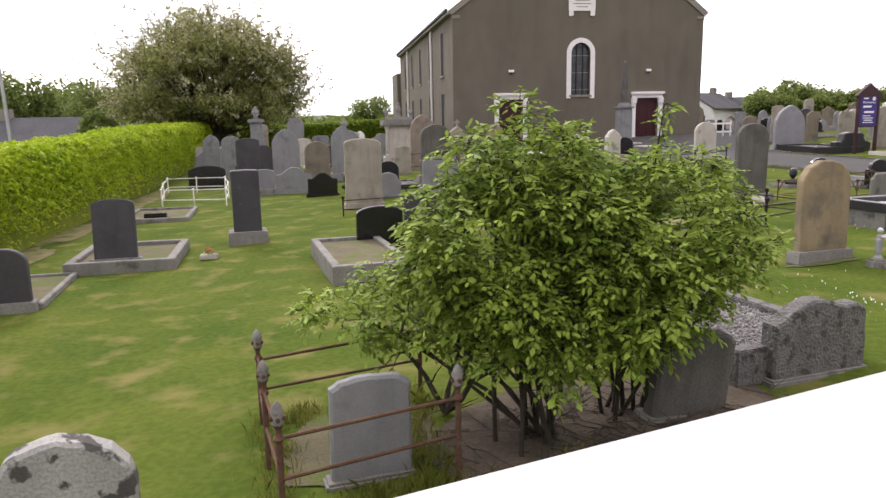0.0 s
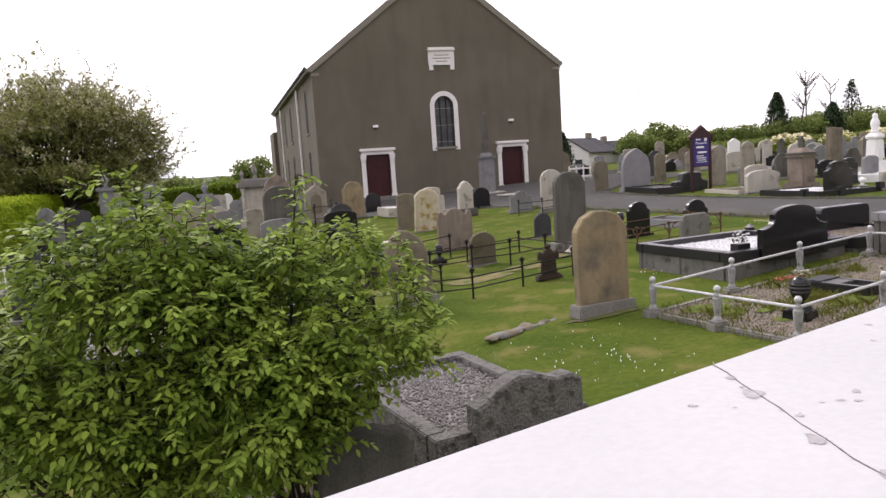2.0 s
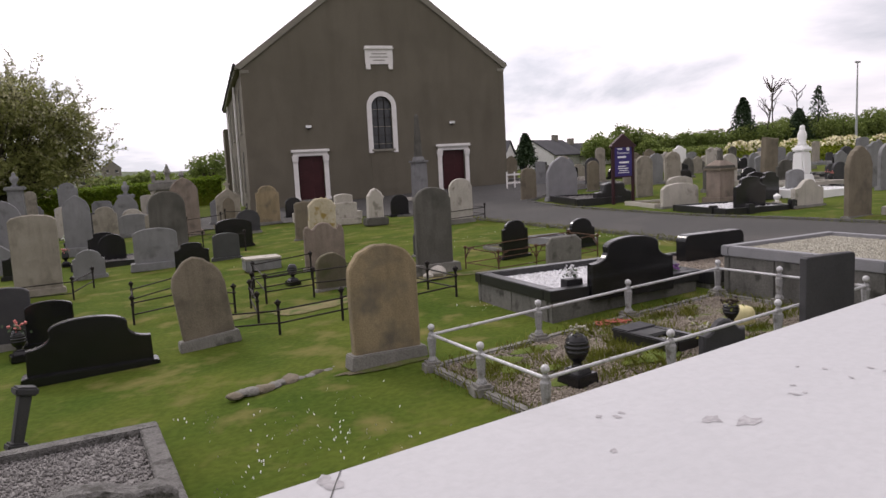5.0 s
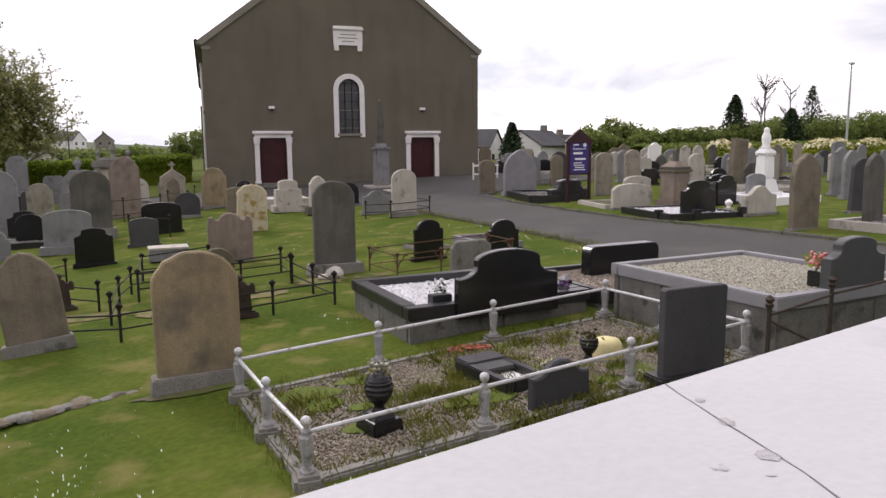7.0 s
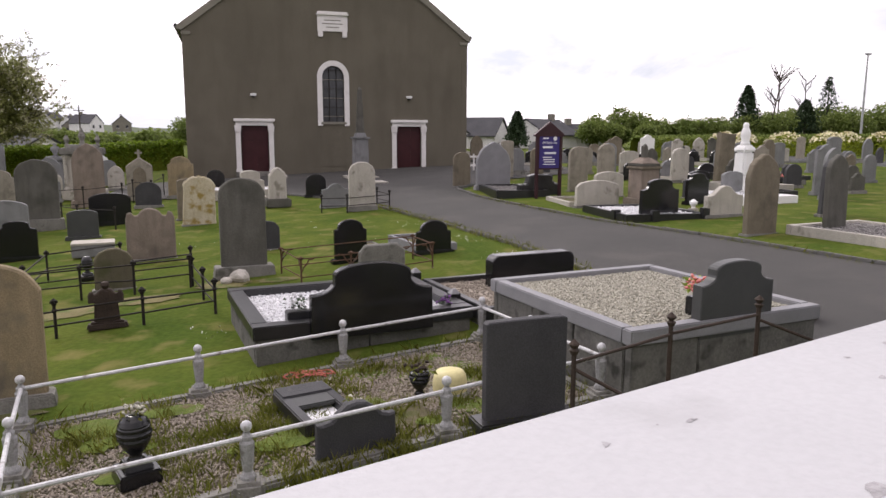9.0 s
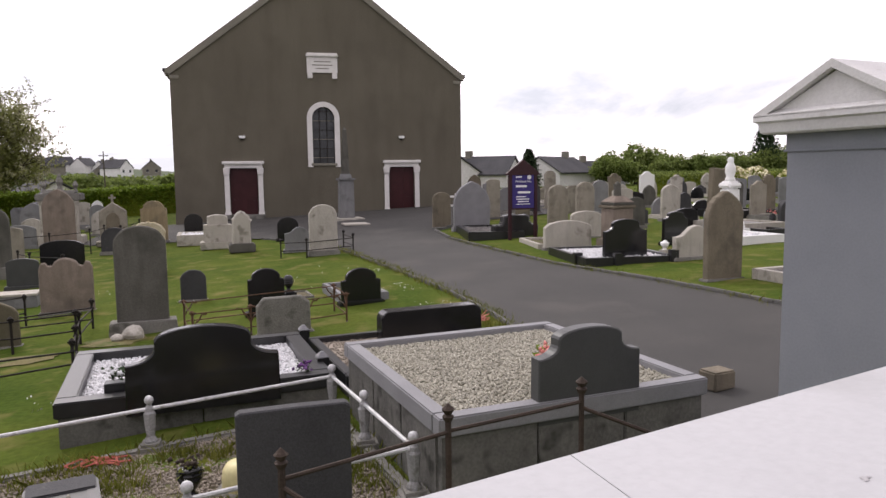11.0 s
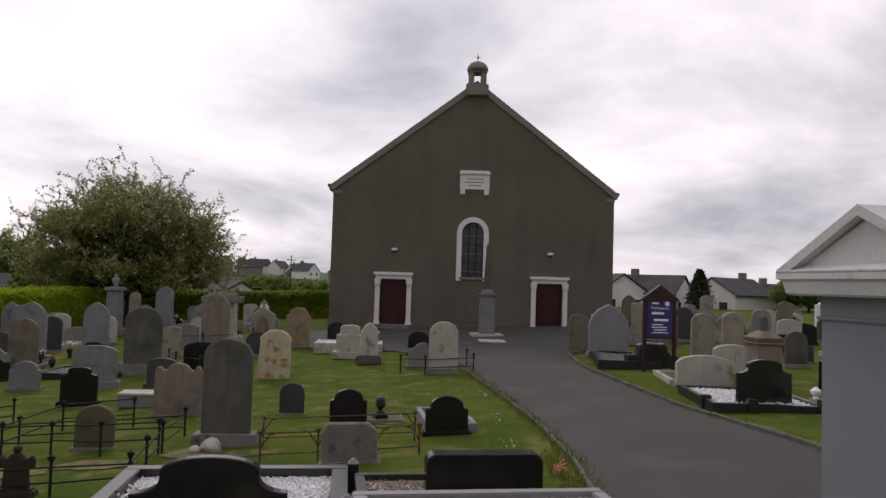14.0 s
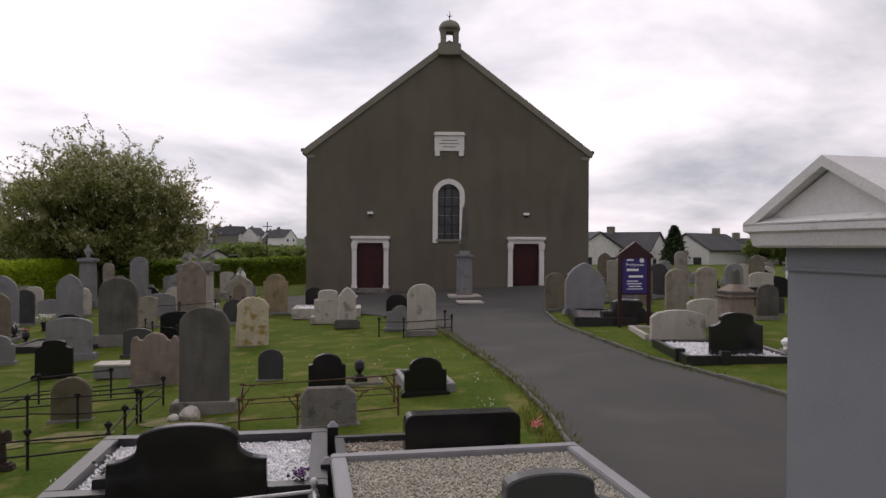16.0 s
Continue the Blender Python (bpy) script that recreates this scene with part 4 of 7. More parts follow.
for sgn in (-1, 1):
    bm = bmesh.new()
    ring = [(0, APEX + 0.02), (sgn * (HALF + 0.15), slope_z(HALF + 0.15) + 0.02), (sgn * (HALF + 0.15), slope_z(HALF + 0.15) + 0.12), (0, APEX + 0.14)]
    a = [bm.verts.new((x, 0.25, z)) for x, z in ring]
    b = [bm.verts.new((x, BACK - GY, z)) for x, z in ring]
    for i in range(4):
        bm.faces.new((a[i], a[(i + 1) % 4], b[(i + 1) % 4], b[i]))
    bm.faces.new(a)
    bm.faces.new(b)
    part("roof", bm, "slate", church, "grey slate roof slope")
    bm = bmesh.new()
    ring = [(0, APEX - 0.12), (sgn * (HALF + 0.02), EAVE - 0.12), (sgn * (HALF + 0.22), EAVE - 0.02), (sgn * (HALF + 0.22), EAVE + 0.13), (0, APEX + 0.3)]
    a = [bm.verts.new((x, -0.09, z)) for x, z in ring]
    b = [bm.verts.new((x, 0.25, z)) for x, z in ring]
    for i in range(5):
        bm.faces.new((a[i], a[(i + 1) % 5], b[(i + 1) % 5], b[i]))
    bm.faces.new(a)
    bm.faces.new(b)
    part("gable_coping", bm, "quoin", church, "projecting cement skew coping")
    part("eaves_cornice", boxed(sgn * (HALF + 0.13) - 0.16, sgn * (HALF + 0.13) + 0.16, 0.26, BACK - GY, EAVE - 0.1, EAVE + 0.12, 0.03), "quoin", church, "projecting cement eaves cornice")
    part("gutter", boxed(sgn * (HALF + 0.3) - 0.09, sgn * (HALF + 0.3) + 0.09, 0.3, BACK - GY, EAVE + 0.06, EAVE + 0.27, 0.04), "slate", church, "dark half-round gutter")
    part("corner_strip", boxed(sgn * (HALF - 0.16) - 0.17, sgn * (HALF - 0.16) + 0.17, -0.012, 0.02, -0.5, EAVE - 0.2, 0.004), "render", church)
    part("eaves_block", boxed(sgn * (HALF - 0.2) - 0.24, sgn * (HALF - 0.2) + 0.24, -0.05, 0.1, EAVE - 0.32, EAVE - 0.14, 0.02), "quoin", church)
part("base_course", boxed(-HALF - 0.04, -4.3 - 1.1, -0.05, 0.05, -0.5, 0.22, 0.01), "render", church)
part("base_course", boxed(-4.3 + 1.1, 4.3 - 1.1, -0.05, 0.05, -0.5, 0.22, 0.01), "render", church)
part("base_course", boxed(4.3 + 1.1, HALF + 0.04, -0.05, 0.05, -0.5, 0.22, 0.01), "render", church)
for d in DOORS:
    door = part("door", boxed(d - DW, d + DW, 0.2, 0.27, 0.05, DH, 0.005), "door", church, "dark red panelled double door")
    for s in (-1, 1):
        for z0, z1 in ((0.2, 0.85), (0.98, 1.7), (1.83, 2.42)):
            part("door_panel", boxed(d + s * 0.36 - 0.25, d + s * 0.36 + 0.25, 0.18, 0.21, z0, z1, 0.012), "door", door)
        part("pilaster", boxed(d + s * 0.87 - 0.13, d + s * 0.87 + 0.13, -0.07, 0.06, 0.16, 2.4, 0.012), "white", church, "white door pilaster")
        part("pilaster_base", boxed(d + s * 0.87 - 0.17, d + s * 0.87 + 0.17, -0.11, 0.06, 0.0, 0.2, 0.02), "white", church)
        part("console", boxed(d + s * 0.87 - 0.15, d + s * 0.87 + 0.15, -0.15, 0.05, 2.16, 2.58, 0.05, -0.25), "white", church, "white scrolled console bracket")
    part("lintel", boxed(d - 0.98, d + 0.98, -0.06, 0.06, DH - 0.02, 2.74, 0.01), "white", church)
    part("door_cornice", boxed(d - 1.08, d + 1.08, -0.2, 0.05, 2.74, 2.9, 0.025), "white", church, "projecting white door cornice")
    part("step", boxed(d - 1.05, d + 1.05, -0.35, 0.3, -0.2, 0.05, 0.02), "concrete", church)
    lamp_ = part("wall_light", boxed(d - 0.16, d + 0.16, -0.16, 0.0, 4.1, 4.24, 0.02), "marble", church, "small white bulkhead floodlight")
    part("light_bracket", boxed(d - 0.05, d + 0.05, -0.08, 0.0, 4.0, 4.12, 0.01), "iron", lamp_)
window = part("window", boxed(-WW, WW, 0.24, 0.28, WSILL, WSPRING + WW, 0), "glass", church, "dark leaded glass behind bars")
bm = bmesh.new()
inner = [(0.6 * math.cos(radians(a)), WSPRING + 0.6 * math.sin(radians(a))) for a in range(180, -1, -10)]
outer = [(0.88 * math.cos(radians(a)), WSPRING + 0.88 * math.sin(radians(a))) for a in range(180, -1, -10)]
inner, outer = [(-0.6, 2.55)] + inner + [(0.6, 2.55)], [(-0.88, 2.55)] + outer + [(0.88, 2.55)]
q4 = [[bm.verts.new((x, y, z)) for x, z in ring] for ring, y in ((inner, 0.05), (inner, -0.05), (outer, -0.05), (outer, 0.05))]
for a, b in zip(q4, q4[1:] + q4[:1]):
    for i in range(len(a) - 1):
        bm.faces.new((a[i], a[i + 1], b[i + 1], b[i]))
for i in (0, -1):
    bm.faces.new([r[i] for r in q4])
part("window_frame", bm, "white", window, "white arched window surround")
part("window_sill", boxed(-0.7, 0.7, -0.1, 0.2, 2.62, 2.76, 0.02), "quoin", window)
part("apron", boxed(-0.75, 0.75, -0.02, 0.02, 0.3, 2.6, 0.006), "render", window)
for x in (-0.2, 0.2):
    part("mullion", boxed(x - 0.02, x + 0.02, 0.19, 0.24, WSILL, WSPRING + 0.55, 0), "iron", window)
for k in range(6):
    part("glazing_bar", boxed(-WW, WW, 0.2, 0.23, WSILL + 0.5 * k + 0.3, WSILL + 0.5 * k + 0.335, 0), "quoin" if k % 2 == 0 else "iron", window)
plaque = part("plaque", boxed(-0.8, 0.84, -0.06, 0.03, 7.62, 8.46, 0.01), "white", church, "white datestone plaque with a moulded cornice")
part("plaque_cornice", boxed(-0.86, 0.9, -0.17, 0.03, 8.46, 8.54, 0.02), "white", plaque)
part("plaque_cornice", boxed(-0.8, 0.84, -0.12, 0.03, 8.54, 8.66, 0.02), "white", plaque)
for s in (-1, 1):
    part("plaque_bracket", boxed(0.02 + s * 0.66 - 0.14, 0.02 + s * 0.66 + 0.14, -0.1, 0.03, 7.32, 7.63, 0.03, 0.1), "white", plaque)
for z, w in ((8.2, 0.9), (8.02, 1.1), (7.84, 0.7)):
    part("lettering_bar", boxed(0.02 - w / 2, 0.02 + w / 2, -0.066, -0.058, z - 0.025, z + 0.025, 0), "quoin", plaque)
bell = part("bellcote", boxed(-0.62, 0.62, -0.35, 0.5, CROWN - 0.35, CROWN + 0.28, 0.03), "quoin", church, "cement bellcote with an open arch and domed top")
for s in (-1, 1):
    part("bellcote_pier", boxed(s * 0.34 - 0.15, s * 0.34 + 0.15, -0.3, 0.4, CROWN + 0.28, CROWN + 0.95, 0.02), "quoin", bell)
part("bellcote_head", boxed(-0.52, 0.52, -0.33, 0.43, CROWN + 0.92, CROWN + 1.1, 0.03), "quoin", bell)
bm = lathe(bmesh.new(), [(0.58, 0), (0.6, 0.1), (0.55, 0.26), (0.42, 0.42), (0.2, 0.53), (0.05, 0.56)], 20)
d_ = part("dome", bm, "quoin", bell, "", True)
d_.location = (0, 0.05, CROWN + 1.08)
bm = bar(bmesh.new(), (0, 0.05, CROWN + 1.6), (0, 0.05, CROWN + 2.15), 0.025, 0.012)
for a in range(4):
    bar(bm, (0, 0.05, CROWN + 1.8), (0.18 * math.cos(a * 1.57 + 0.4), 0.05 + 0.18 * math.sin(a * 1.57 + 0.4), CROWN + 1.92), 0.012)
part("weathervane", bm, "iron", bell)
for k, y in enumerate((3.8, 9.3, 14.5, 19.7, 25.0)):
    for z0, z1 in ((4.15, 6.75), (0.5, 3.0)):
        for sx in (-1, 1):
            w_ = part("window", boxed(sx * HALF - 0.012, sx * HALF + 0.012, y - 0.55, y + 0.55, z0, z1, 0), "sideglass", church, "tall narrow side window")
            part("window_frame", boxed(sx * HALF - 0.03, sx * HALF + 0.03, y - 0.66, y - 0.55, z0, z1, 0.005), "quoin", w_)
            part("window_frame", boxed(sx * HALF - 0.03, sx * HALF + 0.03, y + 0.55, y + 0.66, z0, z1, 0.005), "quoin", w_)
            part("window_sill", boxed(sx * HALF - 0.08, sx * HALF + 0.08, y - 0.7, y + 0.7, z0 - 0.12, z0, 0.01), "quoin", w_)
for y in (8.2, 22.6):
    part("downpipe", bar(bmesh.new(), (-HALF - 0.09, y, -0.6), (-HALF - 0.09, y, EAVE - 0.1), 0.08), "white", church, "pale painted downpipe")
part("annex", boxed(-HALF - 0.35, HALF, BACK - GY, BACK - GY + 5, -0.6, 5.9, 0.02), "render", church, "lower rendered block at the back")


# ---- gravestones ----
# shape, material, x, y, width, height, thickness, turn, plinth, wear, lean, tip
STONES = []


def stand(shape, mat, x, y, w, h, t, rz, plinth, wear, lean, tip):
    """Notes one gravestone: its shape, stone, place, size, turn, plinth, wear and lean."""
    STONES.append((shape, mat, x, y, w, h, t, rz, plinth, wear, lean, tip))


stand("round", "stained", -5.52, 13.2, 0.84, 1.83, 0.14, 8, 0.2, 0.008, 0, 0)
stand("shouldered", "black", -3.46, 13.6, 0.66, 0.85, 0.1, 8, 0.06, 0, 0, 0)
stand("clipped", "concrete", -3.2, 11.75, 0.84, 0.62, 0.09, 8, 0, 0.012, -2, 4)
stand("shouldered", "black", -1.69, 13.75, 0.78, 0.68, 0.1, 8, 0.05, 0, 0, 0)
stand("round", "pale", -1.67, 22.2, 0.86, 1.55, 0.13, 5, 0.14, 0.006, 0, 0)
stand("ogee", "grey", -2.31, 23.6, 0.95, 0.8, 0.1, 5, 0.1, 0, 0, 0)
stand("round", "black", -2.54, 27.35, 0.78, 0.87, 0.1, 5, 0.08, 0, 0, 0)
stand("round", "lichen", -6.61, 21.7, 0.92, 1.45, 0.14, 6, 0, 0.02, 1, 0)
stand("shouldered", "tan", -7.6, 30.4, 1.0, 1.68, 0.14, 5, 0.12, 0.01, 0, 0)
stand("ears", "rosy", -7.41, 16.15, 0.99, 1.12, 0.12, 7, 0, 0.012, 0, 0)
stand("round", "darkgrey", -4.94, 16.0, 0.52, 0.66, 0.08, 8, 0, 0.004, 0, 0)
stand("segment", "slatehead", -9.62, 21.0, 0.78, 0.8, 0.1, 6, 0.08, 0, 0, 0)
stand("stepped", "black", -10.53, 18.2, 0.86, 0.92, 0.1, 7, 0.08, 0, 0, 0)
stand("segment", "black", -9.29, 23.6, 1.2, 1.0, 0.12, 6, 0.12, 0, 0, 0)
stand("segment", "grey", -11.59, 21.2, 1.22, 1.2, 0.14, 6, 0.2, 0, 0, 0)
stand("stepped", "black", -13.5, 25.2, 0.98, 0.95, 0.1, 6, 0.1, 0, 0, 0)
stand("round", "stained", -11.34, 23.9, 1.15, 2.17, 0.18, 6, 0.35, 0.01, 0, 0)
stand("gothic", "rosy", -10.96, 30.2, 1.12, 2.45, 0.16, 5, 0.25, 0.01, 0, 0)
stand("round", "darkgrey", -8.6, 27.8, 0.9, 0.95, 0.12, 5, 0.1, 0, 0, 0)
stand("gothic", "grey", -14.63, 27.64, 0.92, 2.2, 0.13, 6, 0.3, 0.004, 0, 0)
stand("gothic", "grey", -20.5, 32.2, 0.75, 2.0, 0.13, 6, 0.2, 0.004, 0, 0)
stand("round", "mossy", -7.75, 13.15, 0.64, 0.74, 0.12, 8, 0, 0.006, 0, 0)
stand("gothic", "brown", -10.15, 10.1, 0.78, 1.4, 0.13, 10, 0.16, 0.01, -6, -3)
stand("round", "tan", -8.02, 7.35, 0.9, 1.5, 0.15, 9, 0.16, 0.008, 0, -1)
stand("segment", "buff", -14.25, 18.9, 1.08, 2.02, 0.17, 8, 0.14, 0.01, 0, 0)
stand("segment", "black", -14.3, 12.0, 0.95, 0.86, 0.11, 9, 0.1, 0, 0, 0)
stand("segment", "darkgrey", -13.4, 12.3, 0.76, 1.05, 0.11, 9, 0.1, 0.004, 0, 0)
stand("flat", "darkgrey", -17.1, 14.15, 0.6, 1.62, 0.4, 8, 0.28, 0.004, 0, 0)
stand("segment", "darkgrey", -18.3, 26.6, 0.9, 2.0, 0.14, 8, 0.2, 0.004, 0, 0)
stand("round", "grey", -19.5, 31.3, 0.85, 1.95, 0.13, 6, 0.15, 0.004, 0, 0)
stand("gothic", "grey", -16.89, 27.36, 1.08, 2.26, 0.13, 6, 0.3, 0.004, 0, 0)
stand("round", "darkgrey", -18.08, 31.1, 0.75, 1.5, 0.12, 6, 0.1, 0, 0, 0)
stand("segment", "grey", -17.6, 24.9, 0.78, 0.9, 0.12, 6, 0.1, 0, 0, 0)
stand("ogee", "grey", -16.5, 24.4, 1.3, 0.95, 0.14, 6, 0.14, 0, 0, 0)
stand("segment", "black", -20.1, 28.0, 1.45, 0.9, 0.12, 6, 0.1, 0, 0, 0)
stand("gothic", "grey", -14.0, 38.0, 1.15, 1.75, 0.14, 5, 0.15, 0.004, 0, 0)
stand("round", "brown", -15.63, 24.7, 0.92, 1.8, 0.14, 6, 0.14, 0.008, 0, 0)
stand("round", "black", -13.1, 24.0, 0.8, 0.95, 0.1, 6, 0.1, 0, 0, 0)
stand("round", "darkgrey", -14.9, 33.5, 1.0, 1.2, 0.13, 5, 0.1, 0, 0, 0)
stand("segment", "grey", -13.2, 33.0, 1.3, 1.0, 0.13, 5, 0.15, 0, 0, 0)
stand("round", "darkgrey", -20.05, 9.1, 0.6, 0.95, 0.12, 6, 0.14, 0.004, 0, 0)
stand("segment", "black", -12.72, 12.15, 0.73, 0.76, 0.1, 9, 0.06, 0, 0, 0)
stand("round", "blotched", -16.8, 1.78, 0.74, 0.98, 0.16, 11, 0, 0.01, 0, 0)
stand("segment", "grey", -15.06, 2.75, 0.6, 0.8, 0.09, 11, 0, 0.01, 0, 3)
# grey stone under the bush; the dark material carries the foliage's shade
stand("segment", "stained", -12.42, 3.1, 0.74, 0.74, 0.16, 11, 0, 0.015, 4, 3)
stand("round", "brown", 3.45, 27.6, 0.75, 1.4, 0.13, 4, 0, 0.006, 0, 0)
stand("gothic", "granitekerb", 4.15, 25.8, 1.4, 1.82, 0.2, 4, 0.16, 0.012, 0, 0)
stand("round", "darkgrey", 8.6, 31.0, 0.8, 1.45, 0.13, 4, 0.1, 0, 0, 0)
stand("round", "buff", 6.62, 23.5, 0.78, 1.63, 0.14, 5, 0, 0.006, 0, 0)
stand("round", "buff", 7.03, 22.2, 0.68, 1.74, 0.14, 5, 0, 0.006, 0, 0)
stand("segment", "buff", 6.4, 30.0, 0.6, 1.7, 0.14, 5, 0, 0.006, 0, 0)
stand("round", "buff", 10.5, 33.4, 0.6, 1.9, 0.14, 5, 0.1, 0.006, 0, 0)
stand("segment", "pale", 13.4, 33.5, 0.7, 1.3, 0.13, 5, 0.1, 0.004, 0, 0)
stand("segment", "black", 13.4, 30.6, 1.45, 0.9, 0.12, 6, 0.1, 0, 0, 0)
stand("ogee", "marble", 16.8, 35.0, 0.9, 1.75, 0.14, 6, 0.15, 0, 0, 0)
stand("segment", "pale", 4.97, 19.0, 1.46, 0.78, 0.16, 6, 0, 0.006, 0, 0)
stand("segment", "pale", 6.6, 21.2, 1.1, 0.85, 0.16, 6, 0, 0.006, 0, 0)
stand("stepped", "black", 5.06, 15.85, 1.24, 1.0, 0.12, 8, 0.1, 0, 0, 0)
stand("stepped", "black", 7.85, 18.1, 0.85, 0.92, 0.12, 8, 0.08, 0, 0, 0)
stand("ogee", "pale", 6.55, 15.2, 1.2, 0.8, 0.16, 8, 0.06, 0.006, 0, 0)
stand("gothic", "brown", 5.27, 12.35, 0.86, 1.74, 0.16, 8, 0, 0.012, 0, 0)
stand("gothic", "stained", 6.74, 11.8, 0.6, 1.68, 0.14, 8, 0, 0.008, -2, 0)
stand("round", "darkgrey", 9.0, 14.2, 0.75, 1.45, 0.13, 8, 0, 0.006, 3, 0)
stand("segment", "grey", 20.8, 26.0, 0.85, 1.8, 0.14, 8, 0.15, 0, 0, 0)
stand("flat", "brown", 13.8, 24.6, 0.85, 2.0, 0.3, 8, 0, 0.03, 2, 0)
stand("round", "darkgrey", 23.6, 29.5, 1.1, 1.3, 0.14, 8, 0.1, 0, 0, 0)
stand("segment", "grey", 9.8, 19.0, 0.9, 0.85, 0.12, 8, 0.08, 0, 0, 0)
stand("segment", "darkgrey", 8.73, 19.7, 0.5, 0.6, 0.1, 8, 0, 0, 0, 0)
stand("round", "pale", 12.0, 25.0, 0.86, 1.4, 0.14, 8, 0.1, 0.006, 0, 0)
stand("segment", "black", 10.6, 21.8, 1.0, 0.7, 0.12, 8, 0.08, 0, 0, 0)
stand("round", "grey", 11.0, 29.0, 0.8, 1.5, 0.13, 6, 0.1, 0, 0, 0)
stand("segment", "grey", 17.0, 28.5, 1.1, 1.1, 0.14, 8, 0.12, 0, 0, 0)
stand("round", "darkgrey", 14.5, 21.5, 0.8, 0.9, 0.12, 8, 0.1, 0, 0, 0)
stand("gothic", "grey", 12.4, 17.6, 0.75, 1.6, 0.13, 8, 0.12, 0, 0, 0)
stand("segment", "darkgrey", 18.0, 23.0, 1.0, 0.9, 0.12, 8, 0.1, 0, 0, 0)
stand("segment", "pale", 20.0, 32.0, 1.1, 1.2, 0.14, 8, 0.1, 0, 0, 0)
stand("round", "buff", -18.9, 41.2, 0.6, 2.3, 0.13, 5, 0.15, 0.004, 0, 0)
stand("shouldered", "grey", -17.0, 40.6, 0.95, 2.6, 0.2, 5, 0.8, 0.006, 0, 0)
stand("segment", "brown", -6.97, 23.2, 0.7, 1.3, 0.13, 6, 0, 0.012, 1, 0)
stand("round", "black", -6.3, 32.4, 0.75, 0.93, 0.1, 4, 0.08, 0, 0, 0)
stand("gothic", "marble", -13.0, 47.0, 0.65, 1.5, 0.12, 4, 0.15, 0, 0, 0)
stand("segment", "grey", 7.92, 23.5, 0.58, 0.67, 0.12, 6, 0, 0.004, 0, 0)
stand("round", "darkgrey", 14.87, 28.4, 0.67, 0.9, 0.12, 6, 0.08, 0, -6, 0)
stand("segment", "darkgrey", 10.17, 24.04, 0.62, 0.56, 0.1, 6, 0, 0, 0, 0)
stand("segment", "pale", 22.7, 40.0, 1.0, 1.0, 0.13, 6, 0.1, 0.004, 0, 0)
stand("round", "pale", 17.9, 39.9, 0.86, 0.95, 0.13, 6, 0.1, 0.004, 0, 0)
stand("gothic", "brown", 14.1, 34.9, 0.9, 1.3, 0.13, 6, 0, 0.008, 0, 0)
stand("segment", "pale", 12.48, 29.7, 1.06, 1.1, 0.14, 6, 0.1, 0.004, 0, 0)
stand("round", "grey", 20.4, 30.1, 0.72, 1.15, 0.13, 6, 0.1, 0.004, 0, 0)
stand("round", "brown", 7.2, 28.5, 0.62, 1.4, 0.13, 6, 0, 0.006, 0, 0)
taken = [(s[2], s[3]) for s in STONES]
FAR = np.random.default_rng(44)
for x0, x1, y0, y1, tries in ((14.5, 34, 27, 45, 150), (9, 24, 19, 30, 60), (-21, -11.8, 32, 47, 60), (-20.5, -12, 20.5, 31, 24), (7.5, 15, 30, 46, 40)):
    for _ in range(tries):
        x, y = FAR.uniform(x0, x1), round(FAR.uniform(y0, y1) / 1.9) * 1.9
        if min(math.hypot(x - a, y - b) for a, b in taken) < 1.45 or (x < -18 and y < 28.5) or (9 < y < 30 and 2 < x < 16 and math.hypot(x - 9.4, y - 18) < 2.4):
            continue
        taken.append((x, y))
        sh = ("round", "segment", "gothic", "segment", "ogee", "clipped", "shouldered")[FAR.integers(0, 7)]
        mt = ("grey", "grey", "darkgrey", "pale", "stained", "brown", "black", "black", "buff")[FAR.integers(0, 9)]
        low = mt == "black" or FAR.uniform() < 0.3
        STONES.append((sh, mt, round(x, 2), round(y, 2), FAR.uniform(0.6, 1.05), FAR.uniform(0.65, 0.95) if low else FAR.uniform(1.0, 1.7), 0.12, 6, 0.1, 0.004, FAR.normal(0, 1), 0))
        if FAR.uniform() < 0.5:
            grave = thing("grave_surround", round(x, 2), round(y, 2) - 1.05, ground_z(x, y - 1.05), 6, "low stone surround set before a gravestone", "grave surround", "surrounded graves")
            kerb_set(grave, 1.0, 1.9, -0.1, 0.16, 0.1, ("concrete", "granitekerb", "kerbblack", "pale")[FAR.integers(0, 4)])
            part("bed", boxed(-0.4, 0.4, -0.85, 0.85, -0.05, 0.07, 0.01), ("greygravel", "chip", "earth", "pebble")[FAR.integers(0, 4)], grave)
for sh, mt, x, y, w, h, t, rz, pl, wear, lean, tip in STONES:
    gravestone(sh, mt, x, y, w, h, t, rz + RNG.normal(0, 1.5), pl, wear, lean, tip, 0.07 if pl < 0.2 else 0.13)

# ---- monuments ----
ob = thing("obelisk", 0.5, 34.6, ground_z(0.5, 34.6), 3, "tall grey granite obelisk on a stepped pedestal", "monument")
part("step", boxed(-0.75, 0.75, -0.75, 0.75, -0.1, 0.1, 0.02), "pale", ob)
part("pedestal", boxed(-0.35, 0.35, -0.35, 0.35, 0.1, 1.9, 0.02, 0.06), "grey", ob)
part("pedestal_cap", boxed(-0.42, 0.42, -0.42, 0.42, 1.9, 2.0, 0.03), "grey", ob)
part("needle_foot", boxed(-0.27, 0.27, -0.27, 0.27, 2.0, 2.2, 0.02, 0.2), "grey", ob)
part("needle", boxed(-0.18, 0.18, -0.18, 0.18, 2.2, 4.25, 0.01, 0.5), "stained", ob)
part("needle_tip", boxed(-0.095, 0.095, -0.095, 0.095, 4.25, 4.42, 0, 0.9), "stained", ob)
